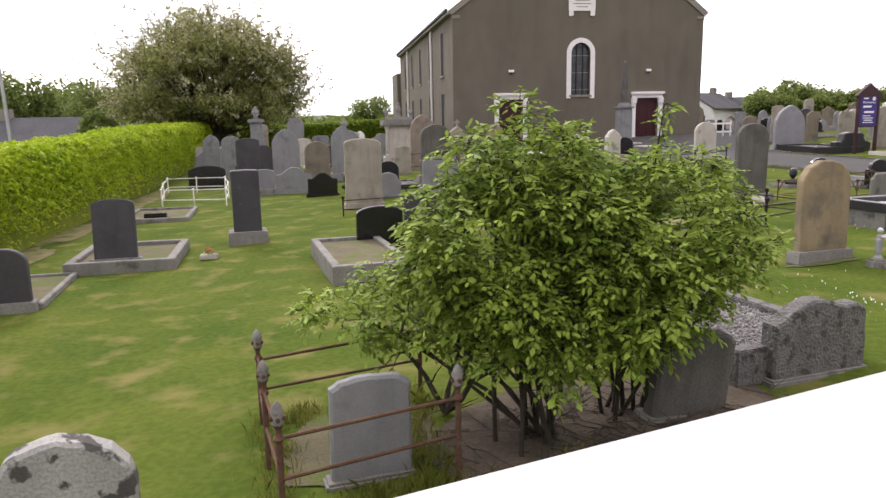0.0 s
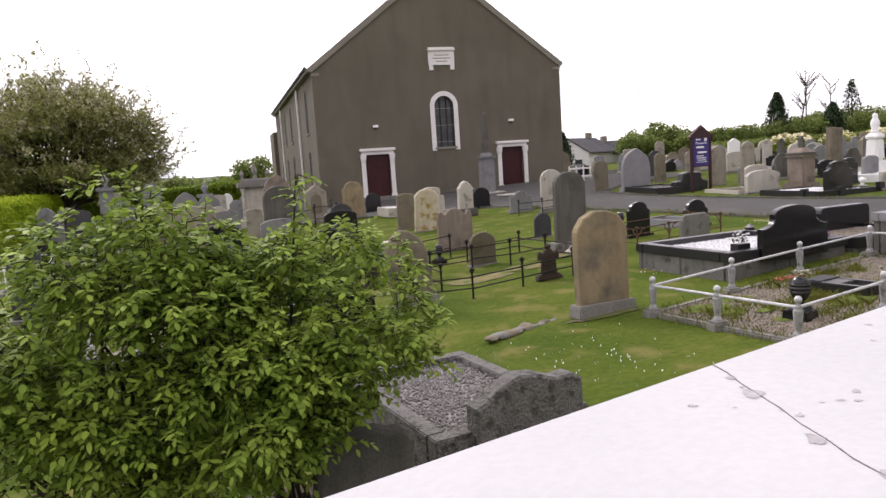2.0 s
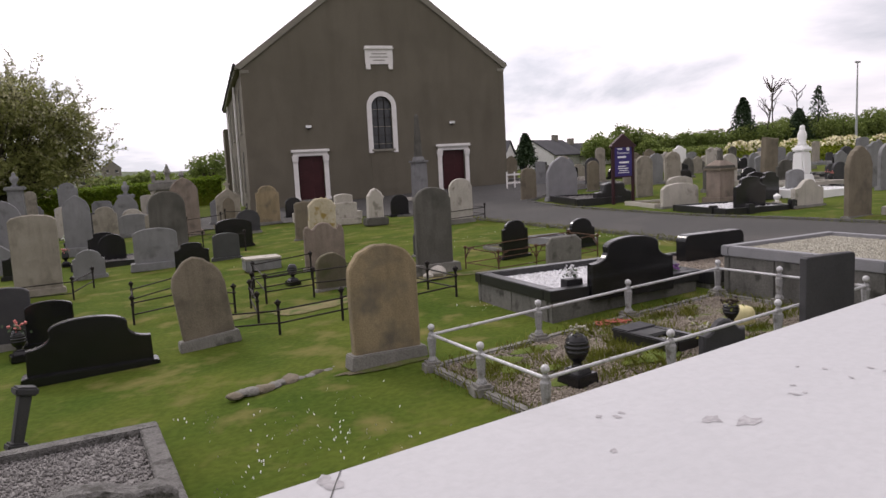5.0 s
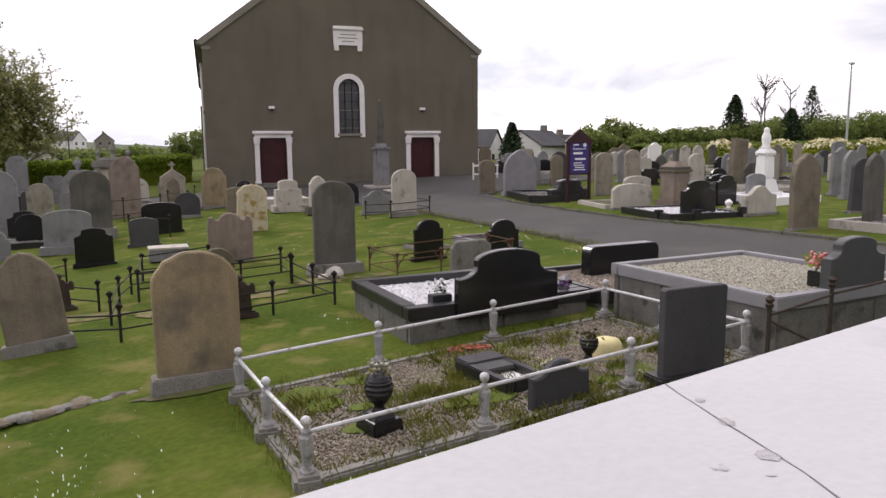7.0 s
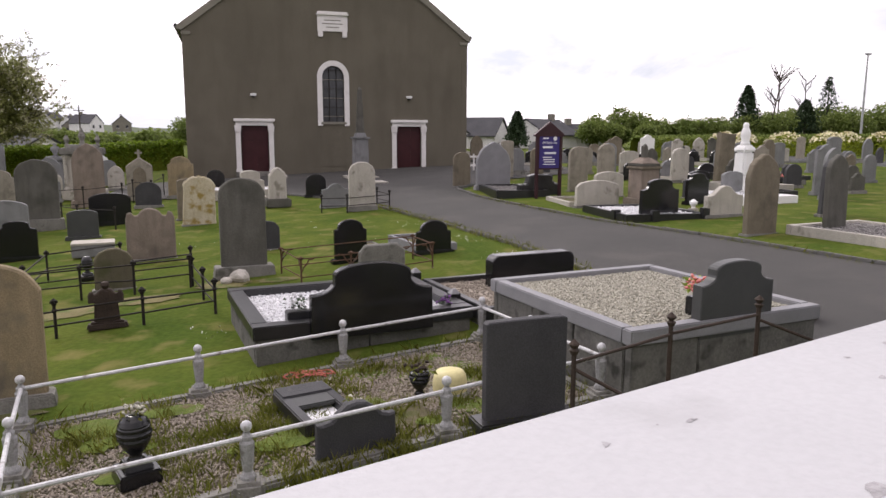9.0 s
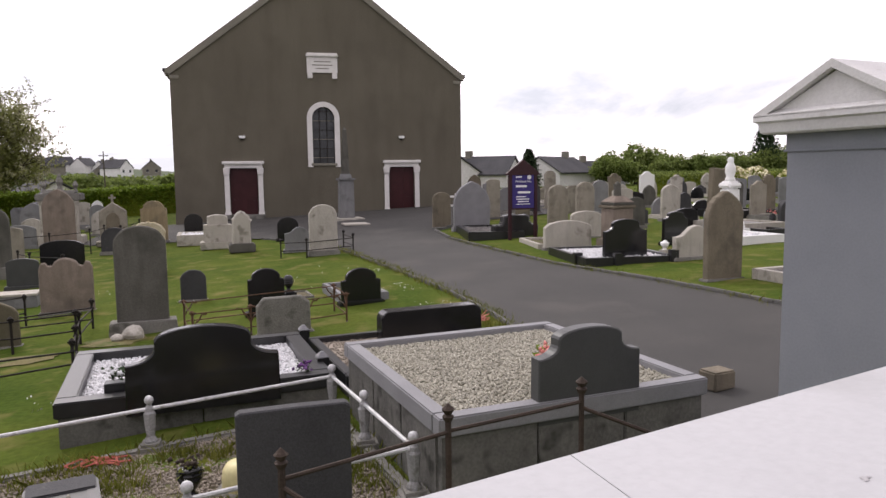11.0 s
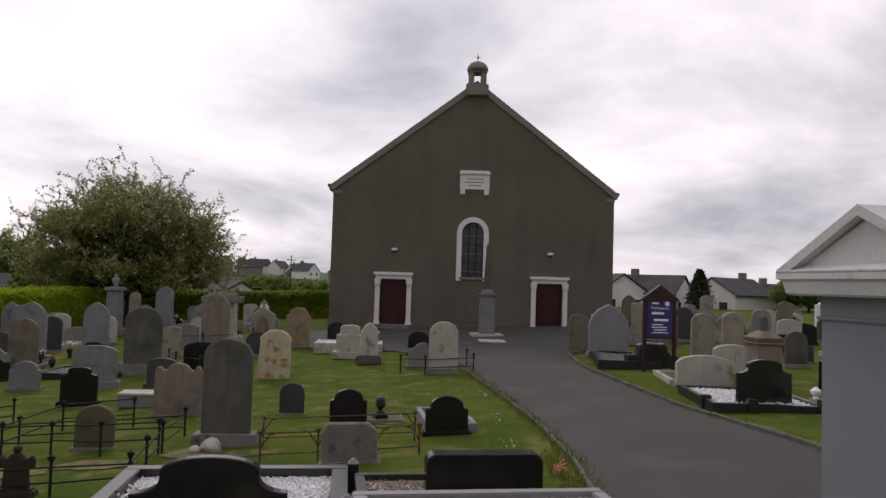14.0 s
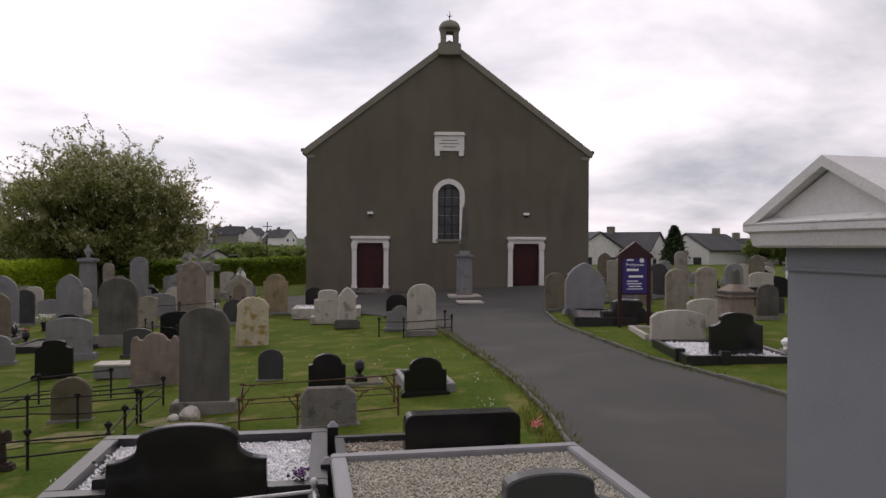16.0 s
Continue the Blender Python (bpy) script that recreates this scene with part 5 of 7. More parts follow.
ob = thing("foot_slab", 0.5, 31.3, ground_z(0.5, 31.3) + 0.03, 2, "flat pale stone slab in the asphalt by the obelisk", "slab")
part("slab", boxed(-0.55, 0.55, -0.6, 0.6, 0, 0.06, 0.01), "pale", ob)

ob = thing("pedestal_tomb", 6.36, 18.7, ground_z(6.36, 18.7), 8, "pinkish sandstone pedestal tomb with a broken cross on top", "monument")
part("base", boxed(-0.44, 0.44, -0.4, 0.4, -0.05, 0.2, 0.02), "rosy", ob)
part("die", boxed(-0.33, 0.33, -0.31, 0.31, 0.2, 1.08, 0.015), "rosy", ob)
part("cornice", boxed(-0.41, 0.41, -0.38, 0.38, 1.08, 1.16, 0.03), "brown", ob)
part("cornice", boxed(-0.37, 0.37, -0.35, 0.35, 1.16, 1.24, 0.03), "stained", ob)
part("hipped_top", boxed(-0.36, 0.36, -0.34, 0.34, 1.24, 1.42, 0.02, 0.6), "rosy", ob)
part("cross_stump", slab("peak", 0.2, 0.42, 0.12, 0.03, 0.015, 1.4), "stained", ob)

statue = thing("statue_monument", 10.7, 19.6, ground_z(10.7, 19.6), 8, "white marble draped memorial figure on a stepped pedestal", "monument")
part("plinth", boxed(-0.46, 0.46, -0.46, 0.46, -0.05, 0.2, 0.03), "marble", statue)
part("plinth", boxed(-0.36, 0.36, -0.36, 0.36, 0.2, 0.62, 0.03, 0.25), "marble", statue)
part("pedestal", boxed(-0.25, 0.25, -0.25, 0.25, 0.62, 1.45, 0.06, 0.1), "marble", statue)
part("pedestal_cap", boxed(-0.29, 0.29, -0.29, 0.29, 1.45, 1.66, 0.06, 0.25), "marble", statue)
part("figure", lathe(bmesh.new(), [(0.17, 1.66), (0.14, 1.74), (0.12, 1.8), (0.16, 1.96), (0.15, 2.1), (0.1, 2.2), (0.085, 2.24), (0.1, 2.3), (0.08, 2.37), (0.02, 2.4)], 14), "marble", statue, "", True)
ob = thing("urn_monument", 6.3, 16.1, ground_z(6.3, 16.1), 8, "low white marble kerb block with a small urn", "monument")
part("base", boxed(-0.11, 0.11, -0.11, 0.11, 0, 0.14, 0.02), "pale", ob)
part("urn", lathe(bmesh.new(), [(0.06, 0.14), (0.045, 0.18), (0.1, 0.25), (0.11, 0.31), (0.07, 0.34), (0.03, 0.38)], 12), "marble", ob)

ob = thing("gothic_monument", -9.22, 31.1, ground_z(-9.22, 31.1), 5, "pale gabled gothic memorial topped by a small cross", "monument")
part("tablet", slab("peak", 1.0, 1.6, 0.3, 0.03, 0.006, 0.15), "buff", ob)
part("base", boxed(-0.65, 0.65, -0.3, 0.3, 0, 0.2, 0.02), "buff", ob)
cr = part("cross", boxed(-0.045, 0.045, -0.05, 0.05, 1.72, 2.05, 0.01), "buff", ob)
part("cross_arm", boxed(-0.14, 0.14, -0.045, 0.045, 1.88, 1.96, 0.01), "buff", cr)
part("niche", slab("gothic", 0.5, 0.9, 0.04, 0.01, 0, 0.45, -0.15), "brown", ob)

ob = thing("tomb", -11.7, 33.6, ground_z(-11.7, 33.6), 4, "old sandstone table tomb with columns and a pediment", "tomb")
part("base", boxed(-0.85, 0.85, -0.6, 0.6, 0, 0.4, 0.03), "pale", ob)
part("die", boxed(-0.6, 0.6, -0.42, 0.42, 0.4, 1.9, 0.02), "pale", ob)
for sx in (-1, 1):
    part("column", lathe(bmesh.new(), [(0.11, 0.4), (0.11, 0.5), (0.08, 0.56), (0.075, 1.7), (0.12, 1.84), (0.12, 1.9)], 10, sx * 0.66, -0.46), "pale", ob)
part("entablature", boxed(-0.85, 0.85, -0.62, 0.62, 1.9, 2.2, 0.04), "concrete", ob)
part("parapet", boxed(-0.62, 0.62, -0.42, 0.42, 2.2, 2.34, 0.03, 0.1), "concrete", ob)
part("finial", lathe(bmesh.new(), [(0.13, 2.3), (0.08, 2.5), (0.15, 2.68), (0.1, 2.85), (0.03, 3.05)], 10), "concrete", ob)
for sx in (-0.6, 0.6):
    part("finial", lathe(bmesh.new(), [(0.1, 2.25), (0.06, 2.4), (0.12, 2.55), (0.04, 2.72)], 10, sx), "concrete", ob)

ob = thing("pedestal_monument", -5.0, 26.6, ground_z(-5.0, 26.6), 5, "white painted stepped memorial beside marble kerbs", "monument")
part("base", boxed(-0.6, 0.6, -0.4, 0.4, 0, 0.25, 0.02), "pale", ob)
part("die", boxed(-0.48, 0.48, -0.25, 0.25, 0.25, 0.85, 0.02), "pale", ob)
part("top", slab("segment", 0.7, 0.35, 0.3, 0.02, 0, 0.85), "pale", ob)
ob = thing("draped_monument", -4.14, 24.8, ground_z(-4.14, 24.8), 5, "weathered pale carved memorial on a rough base", "monument")
part("base", boxed(-0.42, 0.42, -0.3, 0.3, 0, 0.3, 0.04), "stained", ob)
part("tablet", slab("gothic", 0.62, 1.08, 0.28, 0.04, 0.02, 0.28), "pale", ob)

for x, y, h, mt in ((-19.05, 39.0, 3.3, "grey"), (-14.2, 40.5, 2.4, "grey")):
    ob = thing("urn_column", x, y, ground_z(x, y), 4, "stone pedestal memorial carrying a covered urn", "monument")
    part("base", boxed(-0.55, 0.55, -0.55, 0.55, 0, 0.4, 0.03), mt, ob)
    part("die", boxed(-0.36, 0.36, -0.36, 0.36, 0.4, h - 0.9, 0.02, 0.1), mt, ob)
    part("cornice", boxed(-0.44, 0.44, -0.44, 0.44, h - 0.9, h - 0.7, 0.04), mt, ob)
    part("urn", lathe(bmesh.new(), [(0.2, h - 0.7), (0.08, h - 0.6), (0.2, h - 0.38), (0.2, h - 0.25), (0.08, h - 0.16), (0.1, h - 0.08), (0.02, h)], 12), mt, ob, "", True)
for x, y in ((-20.6, 36.5), (-22.0, 38.5), (-12.6, 37.0), (-16.4, 35.5), (-11.0, 37.5), (-9.6, 34.2), (-19.5, 34.6), (-21.0, 33.0)):
    gravestone(["round", "gothic", "segment", "peak"][int(abs(x * 7)) % 4], ["grey", "pale", "darkgrey"][int(abs(y * 3)) % 3], x, y, 0.75, 1.2 + 0.4 * ((x * 13) % 1), 0.13, 5, 0.1, 0.004)


# ---- kerbed plots by the wall ----
def plot(x, y, rz, w, d, top, kerb_h, thick, kerb, label, bed=None, bed_drop=0.07, stones=0, size=0.02, panel=None, panels=2):
    """A kerbed grave plot; its kerbs stand on cement panels where panel is given."""
    zg = ground_z(x, y)
    ob = thing("grave_plot", x, y, 0, rz, label, "grave plot", "kerbed grave plots")
    kerb_set(ob, w, d, top - kerb_h, top, thick, kerb)
    if panel:
        for s in (-1, 1):
            for k in range(panels):
                a, b = -w / 2 + 0.03 + (w - 0.06) * k / panels, -w / 2 + 0.03 + (w - 0.06) * (k + 1) / panels
                part("side_panel", boxed(a + 0.006, b - 0.006, s * (d / 2 - 0.08) - 0.05, s * (d / 2 - 0.08) + 0.05, zg - 0.3, top - kerb_h, 0.01), panel, ob)
                a, b = -d / 2 + 0.14 + (d - 0.28) * k / panels, -d / 2 + 0.14 + (d - 0.28) * (k + 1) / panels
                part("side_panel", boxed(s * (w / 2 - 0.08) - 0.05, s * (w / 2 - 0.08) + 0.05, a + 0.006, b - 0.006, zg - 0.3, top - kerb_h, 0.01), panel, ob)
    if bed:
        n = 12
        bw, bd = w - 2 * thick + 0.02, d - 2 * thick + 0.02
        v = [(-bw / 2 + bw * i / n, -bd / 2 + bd * j / n, top - bed_drop + 0.012 * noise.noise((x + i * 0.7, y + j * 0.7, 1))) for j in range(n + 1) for i in range(n + 1)]
        f = [(j * (n + 1) + i, j * (n + 1) + i + 1, (j + 1) * (n + 1) + i + 1, (j + 1) * (n + 1) + i) for j in range(n) for i in range(n)]
        arrays("bed", v, f, bed, ob, "", True)
        if stones:
            pebbles("gravel", stones, bw - 0.02, bd - 0.02, top - bed_drop + 0.008, size, bed, ob, "loose stones covering the plot", RNG)
    return ob


plot(-1.28, 6.52, 8.5, 2.49, 2.63, 0.33, 0.15, 0.14, "granitekerb", "raised grey granite plot filled with buff gravel", "pebble", 0.07, 12000, 0.017, "panel", 3)
gravestone("stepped", "slatehead", -1.03, 5.32, 0.96, 0.71, 0.13, 8.5, where="on the raised plot", z=0.17)
plot(-4.3, 9.0, 7.0, 2.78, 2.3, -0.1, 0.16, 0.2, "kerbblack", "black granite kerbed plot strewn with white chippings", "chip", 0.12, 4500, 0.024, "panel", 2)
gravestone("stepped", "black", -4.13, 7.85, 1.53, 0.84, 0.13, 7.0, where="at the white-chip plot", z=-0.27)
plot(-1.7, 9.15, 8.0, 2.2, 2.1, -0.13, 0.2, 0.12, "kerbblack", "black kerbed plot of brown gravel behind a low stone", "browngravel", 0.08, 2200, 0.02, "concrete", 2)
gravestone("soft", "black", -1.3, 9.62, 1.46, 0.62, 0.24, 8.0, where="beside the drive")
for x, y in ((-2.86, 8.62), (-2.98, 10.25)):
    ob = thing("kerb_post", x, y, ground_z(x, y), 8, "small black granite corner post with a pyramid top", "post", "corner posts")
    part("shaft", boxed(-0.07, 0.07, -0.07, 0.07, -0.1, 0.36, 0.008), "kerbblack", ob)
    part("top", boxed(-0.07, 0.07, -0.07, 0.07, 0.36, 0.42, 0.0, 0.7), "granitekerb", ob)
plot(-11.2, 4.72, 10.0, 1.52, 2.35, -0.58, 0.35, 0.17, "rocky", "rough grey granite kerbed plot of grey gravel", "greygravel", 0.08, 3500, 0.018)
gravestone("wave", "rocky", -10.88, 3.6, 1.08, 0.72, 0.2, 10.0, wear=0.012, where="closing the gravel plot")
plot(-19.25, 12.8, 4.0, 1.95, 2.4, -1.0, 0.4, 0.16, "concrete", "raised concrete kerbed plot near the hedge", "earth", 0.08, 0)
gravestone("segment", "darkgrey", -19.4, 12.3, 0.78, 1.32, 0.13, 6, 0.16, 0.004, 0, -5, where="in a concrete kerb")
plot(-20.2, 19.9, 4.0, 1.8, 2.7, -1.1, 0.3, 0.12, "concrete", "low weathered kerbed plot near the hedge", "earth", 0.06, 0)
ob = thing("name_plate", -20.2, 19.2, -1.16, 4, "small black stone plate lying on a low plot", "plaque")
part("plate", boxed(-0.3, 0.3, -0.12, 0.12, 0, 0.14, 0.01), "black", ob)
plot(-14.8, 10.6, 8.0, 1.35, 2.9, -0.78, 0.4, 0.14, "concrete", "stained concrete kerbed plot of dry grass", "earth", 0.06, 0)
plot(-20.4, 10.3, 6.0, 1.3, 2.4, -1.14, 0.25, 0.1, "concrete", "sunken old kerbed plot at the hedge foot", "earth", 0.04, 0)
plot(-13.1, 24.0, 6.0, 2.4, 2.0, -0.78, 0.3, 0.12, "kerbblack", "black kerbed plot among grey stones", "greygravel", 0.06, 700, 0.03)
plot(-16.9, 25.6, 6.0, 2.6, 2.6, -0.9, 0.3, 0.14, "concrete", "grey kerbed double plot with flower vases", "greygravel", 0.06, 700, 0.03)
plot(5.0, 16.55, -4.0, 2.3, 2.7, 0.1, 0.22, 0.13, "kerbblack", "black kerbed plot with white chippings beside the drive", "chip", 0.07, 1500, 0.03)
for x, y in ((4.55, 15.24), (5.95, 15.14), (3.86, 15.95)):
    ob = thing("kerb_post", x, y, ground_z(x, y), -4, "short square black granite block on the kerb", "post", "corner posts")
    part("shaft", boxed(-0.1, 0.1, -0.09, 0.09, -0.05, 0.27, 0.012), "kerbblack", ob)
plot(4.25, 24.1, -8.0, 1.9, 3.3, 0.18, 0.36, 0.15, "kerbblack", "black kerbed plot at the bend of the drive", "greygravel", 0.08, 900, 0.03)
plot(5.1, 20.3, -6.0, 1.6, 2.2, 0.05, 0.25, 0.12, "pale", "pale stone kerbed plot beside the drive", "earth", 0.06, 0)
plot(7.1, 10.9, 8.0, 2.3, 2.8, 0.18, 0.3, 0.14, "pale", "broad pale stone kerbed plot", "greygravel", 0.06, 1200, 0.03)
plot(-5.3, 29.0, 4.0, 2.6, 1.8, -0.05, 0.4, 0.14, "pale", "white kerbed plot before the forecourt", "chip", 0.06, 500, 0.04)
plot(-1.7, 14.7, 8.0, 0.95, 1.7, -0.2, 0.3, 0.1, "granitekerb", "narrow grey kerbed plot behind a black stone", "earth", 0.1, 0)
plot(9.4, 18.0, 8.0, 2.0, 2.4, 0.32, 0.3, 0.14, "marble", "white marble kerbed plot before the statue", "chip", 0.06, 600, 0.03)
plot(12.0, 21.0, 8.0, 2.0, 2.4, 0.4, 0.35, 0.14, "pale", "pale kerbed plot among dark stones", "greygravel", 0.06, 0)
plot(15.5, 26.0, 8.0, 2.4, 2.4, 0.5, 0.4, 0.14, "kerbblack", "black kerbed plot in the far rows", "greygravel", 0.06, 0)
gravestone("stepped", "black", -11.74, 9.6, 1.6, 0.82, 0.14, 9.0, 0.1, where="behind the gravel plot")
gravestone("flat", "darkgrey", -3.34, 5.06, 0.77, 0.96, 0.1, 4.0, 0.1, plinth_mat="kerbblack", where="in the railed plot")
gravestone("ogee", "darkgrey", -4.82, 5.03, 0.68, 0.46, 0.09, 12.0, wear=0.006, where="in the railed plot")
for x, y in ((-7.46, 10.35), (-10.36, 12.8)):
    marker = thing("grave_marker", x, y, ground_z(x, y), 8, "rust-brown cast-iron grave marker with scrolled top", "grave marker", "cast-iron markers")
    part("plate", boxed(-0.17, 0.17, -0.04, 0.04, 0.09, 0.4, 0.015, 0.12), "castiron", marker)
    part("scroll", slab("ears", 0.46, 0.2, 0.07, 0.015, 0, 0.37), "castiron", marker)
    part("knob", lathe(bmesh.new(), [(0.05, 0.52), (0.03, 0.56), (0.06, 0.61), (0.05, 0.65), (0.01, 0.67)], 10), "castiron", marker)
    part("foot", boxed(-0.28, 0.28, -0.1, 0.1, -0.02, 0.1, 0.03, 0.15), "castiron", marker)
boulder = thing("rock_memorial", 4.8, 22.9, ground_z(4.8, 22.9), 6, "rough-hewn black stone memorial below the sign", "memorial")
part("rock", slab("stepped", 1.6, 0.75, 0.34, 0.04, 0.02, 0), "kerbblack", boulder)
flat = thing("flat_stone", -8.83, 17.7, ground_z(-8.83, 17.7), 7, "flat white-edged stone slab on the grass", "slab")
part("slab", boxed(-0.45, 0.45, -0.3, 0.3, 0, 0.28, 0.02), "grey", flat)
part("plate", boxed(-0.46, 0.46, -0.31, 0.31, 0.28, 0.33, 0.008), "pale", flat)
for x, y, r in ((-5.62, 12.72, 0.19), (-5.86, 12.62, 0.11)):
    ob = thing("rock", x, y, ground_z(x, y), RNG.uniform(0, 90), "pale rough rock at the foot of a tall stone", "rock", "loose rocks")
    bm = bmesh.new()
    bmesh.ops.create_icosphere(bm, subdivisions=2, radius=r)
    for v in bm.verts:
        v.co *= 1 + 0.35 * noise.noise(v.co * 6 + Vector((x, y, 0)))
        v.co.z = v.co.z * 0.7 + r * 0.4
    part("stone", bm, "pale", ob)
ob = thing("stone_block", 1.1, 6.62, ground_z(1.1, 6.62) + 0.03, 12, "loose squared sandstone block beside the gate pillar", "stone")
part("block", boxed(-0.15, 0.15, -0.12, 0.12, 0, 0.2, 0.018), "brown", ob)
edging = thing("stone_edging", -9.05, 7.45, ground_z(-9.05, 7.45), 25, "broken rough stone edging sunk in the grass", "edging")
for k in range(15):
    bm = bmesh.new()
    r = RNG.uniform(0.05, 0.12)
    bmesh.ops.create_icosphere(bm, subdivisions=2, radius=r)
    px, py = -0.95 + 0.125 * k, RNG.normal(0, 0.035)
    for v in bm.verts:
        v.co *= 1 + 0.45 * noise.noise(v.co * 9 + Vector((k * 3.1, 0, 0)))
        v.co = Vector((px + v.co.x * 1.25, py + v.co.y, v.co.z * 0.5 - 0.005))
    part("stone", bm, "concrete" if k % 3 else "brown", edging)


# ---- railings ----
def baluster(x, y, parent, h=0.55):
    z = ground_z(x, y)
    part("post_base", boxed(x - 0.13, x + 0.13, y - 0.13, y + 0.13, z - 0.15, z + 0.1, 0.03, 0.15), "concrete", parent)
    rings = [(0.07, 0.09), (0.07, 0.12), (0.042, 0.16), (0.05, 0.2), (0.062, h - 0.22), (0.066, h - 0.17), (0.05, h - 0.15), (0.05, h - 0.12), (0.03, h - 0.1), (0.026, h - 0.085)]
    post = part("post", lathe(bmesh.new(), [(0.85 * r, z + q) for r, q in rings], 8, x, y), "postgrey", parent)
    ball = [(0.043 * math.sin(radians(a)), z + h - 0.044 - 0.044 * math.cos(radians(a))) for a in (12, 40, 65, 90, 115, 140, 168)]
    part("ball", lathe(bmesh.new(), ball, 12, x, y), "silver", post, "white-painted ball finial", True)


silver = thing("grave_railing", 0, 0, 0, 0, "silver-painted railing with ball-topped posts round a weedy plot", "railing")
RING = [(-7.63, 6.66), (-7.44, 5.55), (-7.23, 4.46), (-5.68, 4.75), (-4.05, 5.05), (-2.45, 5.33), (-2.66, 6.5), (-2.85, 7.52), (-4.59, 7.22), (-6.1, 6.94)]
for x, y in RING:
    baluster(x, y, silver)
for (xa, ya), (xb, yb) in zip(RING, RING[1:] + RING[:1]):
    part("rail", bar(bmesh.new(), (xa, ya, ground_z(xa, ya) + 0.42), (xb, yb, ground_z(xb, yb) + 0.42), 0.019, None, 8), "silver", silver)
    m, ln = ((xa + xb) / 2, (ya + yb) / 2), math.hypot(xb - xa, yb - ya)
    k = part("kerb", boxed(-ln / 2, ln / 2, -0.06, 0.06, -0.15, 0.05, 0.02), "concrete", silver)
    k.matrix_basis = pose(m[0], m[1], ground_z(*m), 0, math.degrees(math.atan2(ground_z(xa, ya) - ground_z(xb, yb), ln)), math.degrees(math.atan2(yb - ya, xb - xa)))
bedn = 26
bv = []
for j in range(bedn + 1):
    for i in range(bedn + 1):
        a, b = i / bedn, j / bedn
        p = (1 - b) * ((1 - a) * np.array(RING[2]) + a * np.array(RING[5])) + b * ((1 - a) * np.array(RING[0]) + a * np.array(RING[7]))
        bv.append((p[0], p[1], ground_z(*p) + 0.015 + 0.02 * noise.noise((p[0] * 2, p[1] * 2, 5))))
bf = [(j * (bedn + 1) + i, j * (bedn + 1) + i + 1, (j + 1) * (bedn + 1) + i + 1, (j + 1) * (bedn + 1) + i) for j in range(bedn) for i in range(bedn)]
arrays("bed", bv, bf, "earth", silver, "earth and moss between the stones", True)
n = 17000
a, b = RNG.uniform(0.02, 0.98, n), RNG.uniform(0.03, 0.97, n)
P = np.array([RING[2], RING[5], RING[0], RING[7]])
xy = ((1 - b) * (1 - a))[:, None] * P[0] + ((1 - b) * a)[:, None] * P[1] + (b * (1 - a))[:, None] * P[2] + (b * a)[:, None] * P[3]
keep = np.array([noise.noise((x * 1.3, y * 1.3, 9)) > -0.55 for x, y in xy])
xy = xy[keep]
at = np.c_[xy, [ground_z(x, y) + 0.026 for x, y in xy]]
v = np.einsum("nij,nkj->nki", turns(len(at), RNG), OCT_V[None] * (RNG.uniform(0.45, 1.2, (len(at), 1, 3)) * 0.0155)) + at[:, None]
tagged(arrays("gravel", v.reshape(-1, 3), (OCT_F[None] + 6 * np.arange(len(at))[:, None, None]).reshape(-1, 3), "browngravel", silver, "loose brown gravel with bare gaps"), kind="stuff")


def blades(name, xy, height, label, mat="blade", category="grass", width=0.006, top=0.0):
    """Grass blades standing at the given places."""
    n = len(xy)
    base = np.c_[xy, [ground_z(x, y) - 0.01 + top for x, y in xy]]
    h = height * RNG.uniform(0.4, 1.3, n)
    lean = RNG.normal(0, 0.4, (n, 2)) * h[:, None]
    ang = RNG.uniform(0, np.pi, n)
    side = np.c_[np.cos(ang), np.sin(ang), 0 * ang] * width
    tip = base + np.c_[lean, h]
    mid = base + np.c_[lean * 0.35, h * 0.6]
    v = np.stack([base - side, base + side, mid + side * 0.7, tip, mid - side * 0.7], 1)
    f = np.array([0, 1, 2, 3, 4])[None] + 5 * np.arange(n)[:, None]
    return tagged(arrays(name, v.reshape(-1, 3), f, mat), label, category, kind="stuff")


